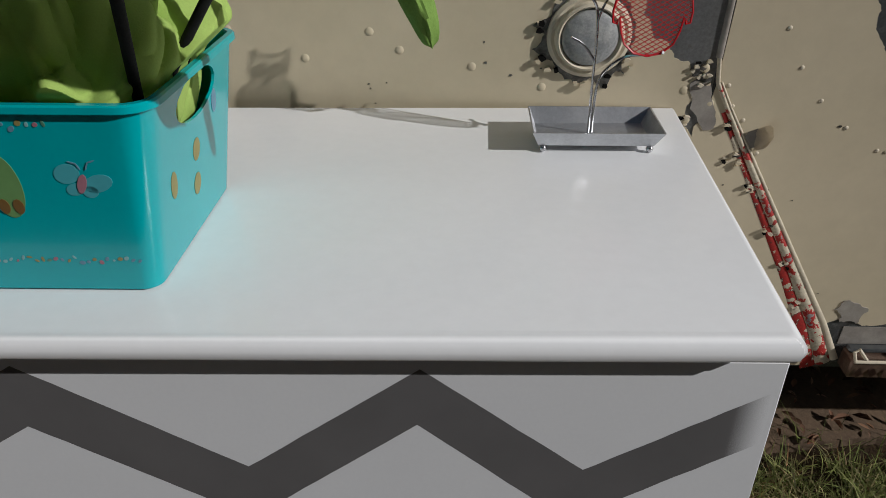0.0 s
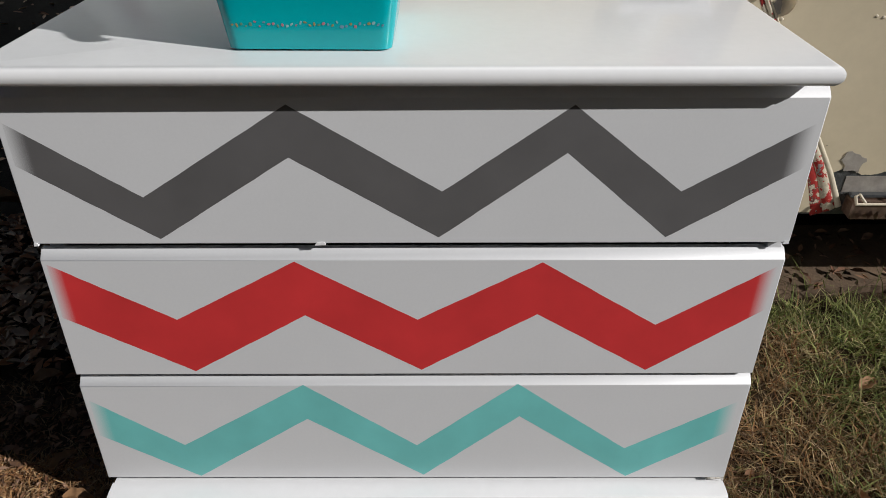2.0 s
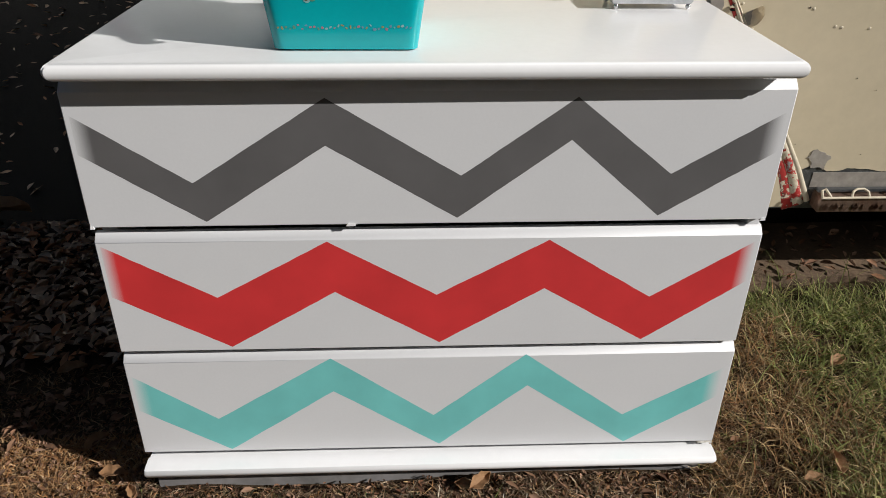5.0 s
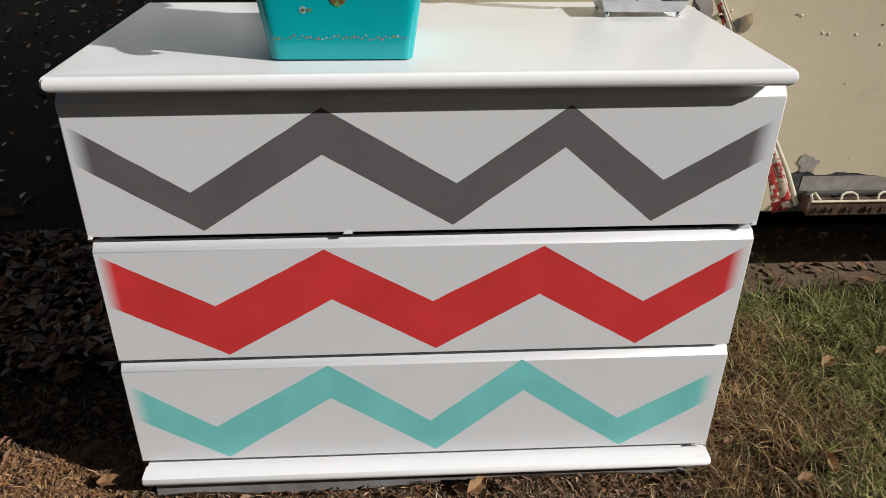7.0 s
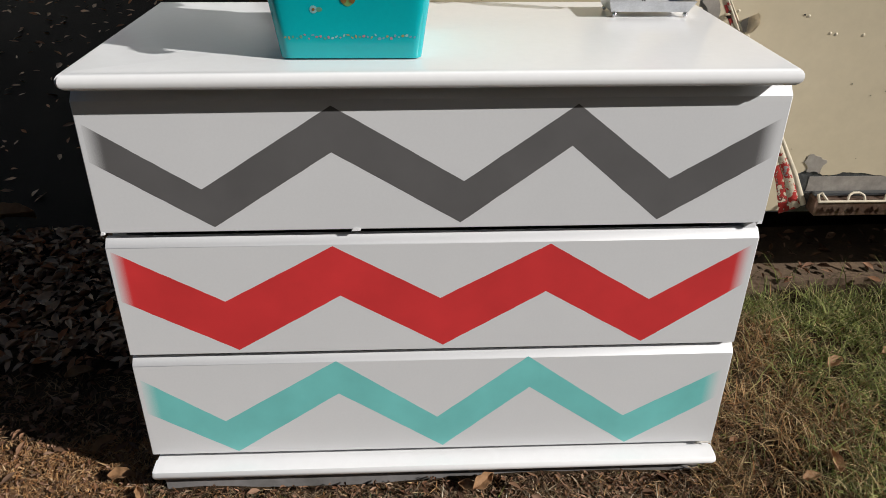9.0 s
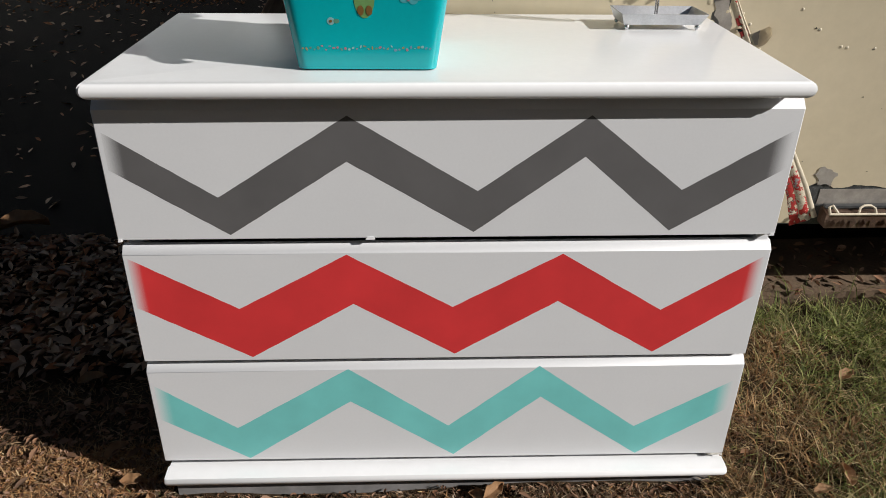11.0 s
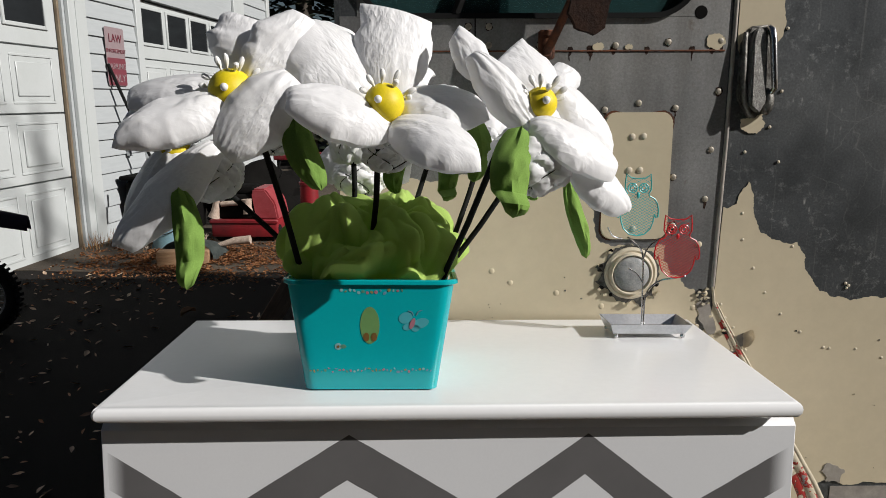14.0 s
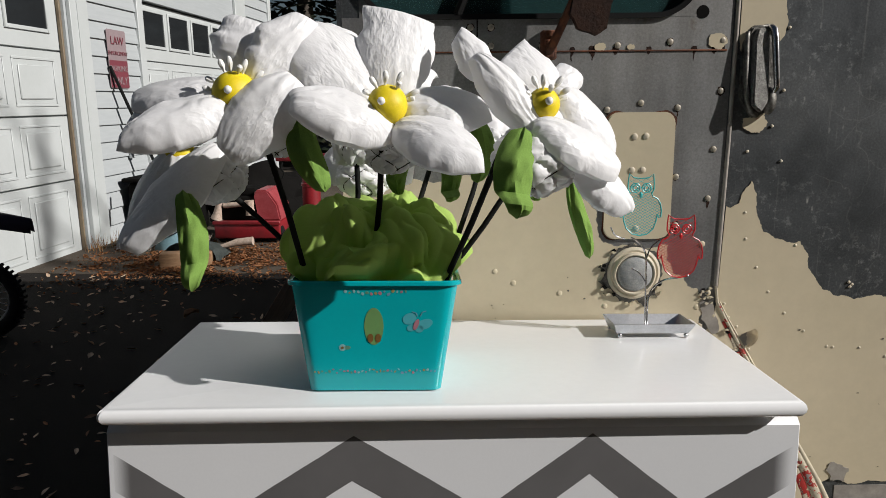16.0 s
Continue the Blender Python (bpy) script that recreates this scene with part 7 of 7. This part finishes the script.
# ---- trees behind the house and the van ----
def build_trees():
    rnd = random.Random(31)
    for n, (x, y, h, r) in enumerate(((-2.2, 13.5, 9, 2.3), (0.2, 14.5, 10, 2.5), (2.6, 13.8, 9.5, 2.4), (-4.8, 16, 11, 2.8), (5.4, 15, 10, 2.5), (-0.9, 18, 12, 3.0), (3.6, 19, 12, 3.0), (-8, 19, 12, 3))):
        t = thing("evergreen_tree", pose(x, y, -0.01), "tall dark evergreen tree behind the yard", "tree", "evergreen trees behind the yard")
        bm = bmesh.new()
        tube(bm, [(0, 0, 0), (0.05, 0, h * 0.3), (0, 0.05, h * 0.65), (0, 0, h)], [0.2, 0.15, 0.09, 0.02], 10)
        for k in range(26):
            z = h * (0.06 + 0.85 * k / 26)
            a = rnd.uniform(0, 6.28)
            ln = r * (1 - z / h) * rnd.uniform(0.7, 1.0)
            tube(bm, [(0, 0, z), (ln * 0.5 * math.cos(a), ln * 0.5 * math.sin(a), z - 0.05), (ln * math.cos(a), ln * math.sin(a), z - 0.3)], [0.04, 0.025, 0.008], 5)
        part("trunk", bm, m_bark, t)
        verts, faces = [], []
        for k in range(2600):
            z = h * (0.05 + 0.93 * rnd.random() ** 1.2)
            a = rnd.uniform(0, 6.28)
            ln = r * (1 - z / h) ** 0.8 * rnd.uniform(0.25, 1.08)
            c = Vector((ln * math.cos(a), ln * math.sin(a), z - 0.25 * ln / r))
            d = Vector((math.cos(a) + rnd.uniform(-0.5, 0.5), math.sin(a) + rnd.uniform(-0.5, 0.5), rnd.uniform(-0.5, 0.15))).normalized()
            s = d.cross(Vector((rnd.uniform(-0.4, 0.4), rnd.uniform(-0.4, 0.4), 1))).normalized()
            L, W = rnd.uniform(0.18, 0.42), rnd.uniform(0.05, 0.12)
            i = len(verts)
            verts += [c - d * L * 0.3, c + s * W, c + d * L, c - s * W]
            faces.append((i, i + 1, i + 2, i + 3))
        me = bpy.data.meshes.new("crown")
        me.from_pydata([tuple(v) for v in verts], [], faces)
        me.materials.append(m_needles)
        o = new("crown", me)
        o.parent = t


build_trees()


def build_bare_tree():
    """A leafless tree far off beside the van; two of its limbs cross the sun's way to the garage door."""
    root = Vector((13.5, -2.2, -0.01))
    t = thing("bare_tree", Matrix.Translation(root), "leafless grey tree beyond the van", "tree")
    bm = bmesh.new()
    tube(bm, [(0, 0, 0), (0.05, 0.05, 3.5), (-0.1, 0.05, 6.6), (-0.3, 0.1, 9.6), (-0.2, 0.2, 11.2)], [0.2, 0.17, 0.13, 0.09, 0.03], 12)
    part("trunk", bm, m_bark, t)
    top = root + Vector((-0.3, 0.1, 9.4))
    for a, b, r in (((-2.94, 4.47, 1.05), (-2.82, 5.12, 0.46), 0.024), ((-2.96, 4.10, 0.72), (-2.88, 4.97, 0.10), 0.022)):
        hi, lo = Vector(a) + SUN_FROM * 17, Vector(b) + SUN_FROM * 17
        d = (hi - lo).normalized()
        pts = [top, top.lerp(lo - d * 0.6, 0.55) + Vector((0, 0, 0.15)), lo - d * 0.4, lo, hi, hi + d * 1.1]
        bm = bmesh.new()
        tube(bm, [p - root for p in pts], [0.05, 0.035, r, r, r * 0.9, 0.012], 8)
        part("limb", bm, m_bark, t)


build_bare_tree()


# ---- grass, thatch and leaves ----
def stuff(name, verts, faces, material, label, category):
    me = bpy.data.meshes.new(name)
    me.from_pydata(verts, [], faces)
    me.materials.append(material)
    me.shade_smooth()
    return tagged(new(name, me), label, category, kind="stuff")


def surface_z(x, y):
    return ground_z(x, y) + 0.012 * noise.noise((x * 3, y * 3, 0)) + 0.006 * noise.noise((x * 11, y * 11, 2))


def under_dresser(x, y):
    return -0.482 < x < 0.472 and -0.006 < y < 0.52


def blades(seed, count, area, height, width, lean, keep):
    rnd, stray = random.Random(seed), random.Random(seed + 500)
    verts, faces = [], []
    made = 0
    while made < count:
        x, y = rnd.uniform(*area[:2]), rnd.uniform(*area[2:])
        made += 1
        if under_dresser(x, y) or rnd.random() > keep(x, y):
            continue
        # the outer rims of the patches thin out unevenly
        y -= max(0.0, area[2] + 0.07 - y) * stray.expovariate(0.4)
        if x > 1.35:
            x += (x - 1.35) * stray.expovariate(0.6)
        elif x < -1.1:
            x += (x + 1.1) * stray.expovariate(0.6)
        z = surface_z(x, y) - 0.002
        h = height * rnd.uniform(0.45, 1.25)
        a = rnd.uniform(0, 6.283)
        l = lean * rnd.uniform(0.3, 1.2) * h
        dx, dy = math.cos(a) * l, math.sin(a) * l
        if -0.5 < x < 0.49 and y < 0.01 and y + dy > -0.007:
            dy = -abs(dy)
        w = width * rnd.uniform(0.6, 1.3)
        b = rnd.uniform(0, 6.283)
        wx, wy = math.cos(b) * w, math.sin(b) * w
        i = len(verts)
        zz = h * max(1 - 0.35 * lean, 0.34)
        verts += [(x - wx, y - wy, z), (x + wx, y + wy, z), (x + dx * 0.35 - wx * 0.8, y + dy * 0.35 - wy * 0.8, z + zz * 0.6), (x + dx * 0.35 + wx * 0.8, y + dy * 0.35 + wy * 0.8, z + zz * 0.6), (x + dx, y + dy, z + zz)]
        faces += [(i, i + 1, i + 3, i + 2), (i + 2, i + 3, i + 4)]
    return verts, faces


def leaf_bits(seed, count, place, size, curl=0.35, lift=0.004):
    """Small dry leaves, each a bent blade of six points; place gives a point or None."""
    rnd = random.Random(seed)
    verts, faces = [], []
    for _ in range(count):
        p = place(rnd)
        if p is None:
            continue
        s = size * rnd.uniform(0.5, 1.35)
        m = Matrix.Translation(p) @ Matrix.Rotation(rnd.uniform(0, 6.28), 4, "Z") @ Matrix.Rotation(rnd.uniform(-0.5, 0.5), 4, "X") @ Matrix.Rotation(rnd.uniform(-0.5, 0.5), 4, "Y")
        c = curl * rnd.uniform(0.2, 1.3) * s
        w = rnd.uniform(0.28, 0.5) * s
        i = len(verts)
        for q in ((-s, 0, lift), (-0.3 * s, w, lift + c), (-0.3 * s, -w, lift + c * 0.8), (0.35 * s, w * 0.8, lift + c * 0.9), (0.35 * s, -w * 0.8, lift + c), (s, 0, lift + c * 0.5), (-0.3 * s, 0, lift), (0.35 * s, 0, lift)):
            verts.append(tuple(m @ Vector(q)))
        for f in ((0, 1, 6), (0, 6, 2), (1, 3, 7, 6), (6, 7, 4, 2), (3, 5, 7), (7, 5, 4)):
            faces.append(tuple(i + k for k in f))
    return verts, faces


def clump(x, y, f, o):
    return 0.5 + 0.5 * noise.noise((x * f + o, y * f, o))


def build_lawn():
    # green and tan grass beside the dresser
    def right(x, y):
        edge = 1.0 if x > 0.46 else 0.0
        far = 1.0 if y < 0.56 + 0.04 * noise.noise((x * 8, 0, 0)) else 0.0
        near = max(0.0, min(1.0, (0.16 - y) / 0.2))
        return edge * far * max(0.06 + 0.25 * near, min(1.0, (3.2 + 1.5 * near) * clump(x, y, 15, 1) * clump(x, y, 6, 6) - 0.28))
    def tanness(x, y):
        return min(max(1.3 - (x - 0.46) / 0.42 + 0.9 * noise.noise((x * 4, y * 4, 8)) - max(y - 0.1, 0) * 0.7, 0.08), 0.95)
    v, f = blades(61, 62000, (0.44, 1.55, -0.35, 0.60), 0.050, 0.0015, 1.05, lambda x, y: right(x, y) * (1 - tanness(x, y)))
    stuff("grass", v, f, m_grass, "short mixed green lawn grass", "grass")
    v, f = blades(66, 62000, (0.44, 1.55, -0.35, 0.60), 0.048, 0.0013, 1.15, lambda x, y: right(x, y) * tanness(x, y))
    stuff("tan_grass", v, f, m_tangrass, "dry tan grass stems beside the dresser", "grass")
    v, f = blades(62, 66000, (-1.3, 0.6, -0.30, 0.34), 0.022, 0.0013, 1.8, lambda x, y: ((0.95 if x < -0.54 else 0.4) if y < 0.03 else 0.45) * (0.15 + 1.2 * clump(x, y, 16, 4)))
    stuff("dry_thatch", v, f, m_straw, "dry matted brown thatch and grass stems", "grass")
    v, f = blades(68, 120000, (-1.25, 0.52, -0.34, 0.12), 0.019, 0.0016, 1.25, lambda x, y: (1.0 if x < -0.52 else 0.16) * (0.25 + 0.9 * clump(x, y, 22, 31)))
    stuff("curled_thatch", v, f, m_curl, "curly tan dead thatch beside the dresser", "grass")
    v, f = blades(69, 34000, (-0.54, 0.52, -0.34, 0.02), 0.022, 0.0017, 1.2, lambda x, y: min(1.0, max(0.08, 2.2 * clump(x, y, 26, 37) - 0.55)))
    stuff("matted_thatch", v, f, m_matted, "matted grey-tan thatch before the dresser", "grass")
    v, f = blades(70, 1700, (-0.36, 0.46, -0.33, -0.04), 0.034, 0.0011, 0.9, lambda x, y: max(0.05, 1.6 * clump(x, y, 5, 23) - 0.5))
    stuff("bleached_stems", v, f, m_bleached, "bleached dead grass stems in the litter", "grass")
    v, f = blades(63, 8000, (-1.3, 0.6, -0.38, 0.05), 0.024, 0.001, 1.2, lambda x, y: 1.0 if clump(x, y, 6, 9) > 0.62 else 0.06)
    stuff("sparse_grass", v, f, m_grass, "sparse grass tufts in the litter", "grass")
    v, f = blades(64, 9000, (-0.6, 0.5, -0.25, -0.02), 0.013, 0.0018, 0.9, lambda x, y: 1.0 if clump(x, y, 8, 14) > 0.63 else 0.0)
    stuff("low_sprigs", v, f, m_thyme, "grey-green creeping sprigs", "plant")
    wd = random.Random(44)
    v, f = [], []
    for _ in range(60):
        q = HOUSE @ Vector((wd.uniform(-0.12, 0.34), -wd.uniform(0.02, 0.14), 0.018))
        h, a, n = wd.uniform(0.05, 0.17), wd.uniform(0, 6.28), len(v)
        e = Vector((math.cos(a), math.sin(a), 0))
        v += [tuple(q - e * 0.004), tuple(q + e * 0.004), tuple(q + Vector((wd.uniform(-0.05, 0.05), wd.uniform(-0.05, 0.05), h)))]
        f.append((n, n + 1, n + 2))
    stuff("dry_weeds", v, f, m_curl, "thin dry weeds at the foot of the garage door frame", "weeds")
    v, f = blades(65, 500, (0.5, 1.3, 0.5, 0.62), 0.11, 0.0011, 0.8, lambda x, y: clump(x, y, 5, 3))
    stuff("tall_grass", v, f, m_grass, "taller grass blades along the concrete", "grass")

    # the lawn goes on round the dresser, thinner and uneven
    def outer(x, y):
        near = -1.25 < x < 1.5 and y > -0.33
        edge = 0.25 * noise.noise((x * 1.5, y * 1.5, 5))
        if near or (y > 0.55) or (x < -1.5 + edge and y > 0.6):
            return 0.0
        return max(0.0, 1.0 - math.hypot(x, y + 0.6) / (3.2 + edge)) * (0.4 + 0.9 * clump(x, y, 3, 11))
    v, f = blades(67, 40000, (-3.2, 3.4, -3.6, 0.58), 0.05, 0.0035, 1.3, outer)
    stuff("outer_lawn", v, f, m_grass, "thin uneven lawn grass going on round the dresser", "grass")

    def shaded(rnd):
        x, y = rnd.uniform(-1.5, -0.5), 0.34 + 0.62 * rnd.random() ** 0.8
        if rnd.random() > 0.25 + 0.9 * clump(x, y, 5, 17):
            return None
        return (x, y, surface_z(x, y) + rnd.uniform(0.010, 0.022))
    # these leaves are coloured brighter to make up for the dim shade here
    v, f = leaf_bits(76, 3400, shaded, 0.0175, 0.6)
    stuff("pale_leaf_litter", v, f, m_paleleaf, "dead leaves with colour lifted against the deep shade", "leaves")

    def litter(rnd):
        x, y = rnd.uniform(-1.7, 1.4), rnd.uniform(-0.38, 1.0)
        if under_dresser(x, y) or (y > 0.1 and x > -0.48):
            return None
        if x > 0.5 and rnd.random() > 0.12:
            return None
        if x < -0.52 and y < 0.12 and rnd.random() > 0.2:
            return None
        if rnd.random() > (0.35 + clump(x, y, 4, 7)) * (0.22 if y < 0.04 and x > -0.75 else 1.0):
            return None
        return (x, y, max(surface_z(x, y), -0.008 if y > 0.8 else -1) + rnd.uniform(0.002, 0.012))
    v, f = leaf_bits(71, 8500, litter, 0.0125, 0.45)
    stuff("leaf_litter", v, f, m_litter, "brown dead leaf litter on the ground", "leaves")

    def crumbs(rnd):
        x, y = rnd.uniform(-1.2, 0.6), rnd.uniform(-0.38, 0.25)
        if under_dresser(x, y):
            return None
        return (x, y, surface_z(x, y) + rnd.uniform(0.0, 0.008))
    v, f = leaf_bits(72, 9000, crumbs, 0.005, 0.6)
    stuff("crumbled_leaves", v, f, m_litter, "crumbled dry leaf bits", "leaves")

    def drive(rnd):
        x, y = rnd.uniform(-3.2, -0.3), 0.8 + 3.6 * rnd.random()
        if rnd.random() > 0.25 + 0.8 * clump(x, y, 1.2, 2):
            return None
        return (x, y, -0.006)
    v, f = leaf_bits(73, 800, drive, 0.021, 0.25)
    stuff("scattered_leaves", v, f, m_paleleaf, "fallen leaves scattered on the asphalt", "leaves")

    def pile(rnd):
        x, y = rnd.gauss(-1.7, 0.5), rnd.gauss(4.62, 0.36)
        if y < 3.6 or x < -2.75 or rnd.random() > 3.0 * (clump(x, y, 5.5, 23) - 0.30):
            return None
        return (x, y, -0.002 + rnd.uniform(0, 0.035) * math.exp(-((x + 1.7) ** 2 / 0.3 + (y - 4.7) ** 2 / 0.1)))
    v, f = leaf_bits(74, 14000, pile, 0.0125, 0.6)
    stuff("leaf_pile", v, f, m_rustleaf, "pile of russet leaves by the garage", "leaves")

    def strip(rnd):
        x, y = rnd.uniform(0.8, 2.2), rnd.uniform(0.58, 0.82)
        return (x, y, 0.024 + rnd.uniform(0, 0.01))
    v, f = leaf_bits(75, 240, strip, 0.015, 0.5)
    stuff("edging_leaves", v, f, m_litter, "dead leaves on the concrete edging", "leaves")


build_lawn()


def big_leaf(x, y, size, turn, tilt, material, label):
    """One larger dry leaf: ribbed, curled and pointed."""
    e = Matrix.Translation((x, y, max(surface_z(x, y), -0.008 if y > 0.85 else -1.0) + 0.006 + size * abs(math.sin(radians(tilt))) * 0.5)) @ pose(0, 0, 0, tilt, 0, turn)
    bm = bmesh.new()
    rows = []
    for i in range(13):
        u = i / 12
        w = size * 0.24 * math.sin(math.pi * u ** 0.8) ** 0.9 * (1 + 0.14 * math.sin(u * 17 + x * 40))
        rows.append([bm.verts.new((size * (u - 0.5), w * v, 0.34 * size * (abs(v) ** 1.5) * 0.6 + 0.14 * size * math.sin(u * 3) + 0.02 * size * noise.noise((u * 6, v * 3, x * 9)))) for v in (-1, -0.6, -0.2, 0.2, 0.6, 1)])
    for a, b in zip(rows, rows[1:]):
        for j in range(5):
            bm.faces.new((a[j], a[j + 1], b[j + 1], b[j]))
    bmesh.ops.remove_doubles(bm, verts=bm.verts[:], dist=0.0003)
    bmesh.ops.solidify(bm, geom=bm.faces[:], thickness=0.0007)
    o = part("fallen_leaf", bm, material, None, m=e)
    return tagged(o, label, "leaf", "fallen leaves round the dresser")


rnd_leaf = random.Random(5)
for lx, ly, ls, lt, li in ((0.855, 0.26, 0.05, 30, 8), (0.70, -0.02, 0.055, 80, 22), (0.652, -0.045, 0.04, 10, 6), (0.07, -0.03, 0.05, 40, 30), (0.05, -0.035, 0.04, -20, 20), (-0.42, -0.06, 0.026, 60, 6), (-0.52, -0.02, 0.034, 120, 8),
                           (-0.18, -0.07, 0.024, -30, 6), (-0.62, 0.10, 0.05, 50, 5), (-0.75, 0.32, 0.06, 20, 8), (-0.9, 0.45, 0.05, 100, 5), (-0.56, 0.02, 0.05, 0, 10), (0.80, 0.12, 0.035, 60, 5), (1.0, 0.3, 0.04, 20, 10), (0.9, 0.42, 0.035, 110, 5)):
    big_leaf(lx, ly, ls, lt, li, m_tan, "curled tan dead leaf on the ground")
big_leaf(-1.215, 1.02, 0.15, 10, 3, m_tan, "large pale brown leaf on the driveway")
big_leaf(-1.35, 3.1, 0.11, 60, 4, m_tan, "large pale brown leaf on the driveway")
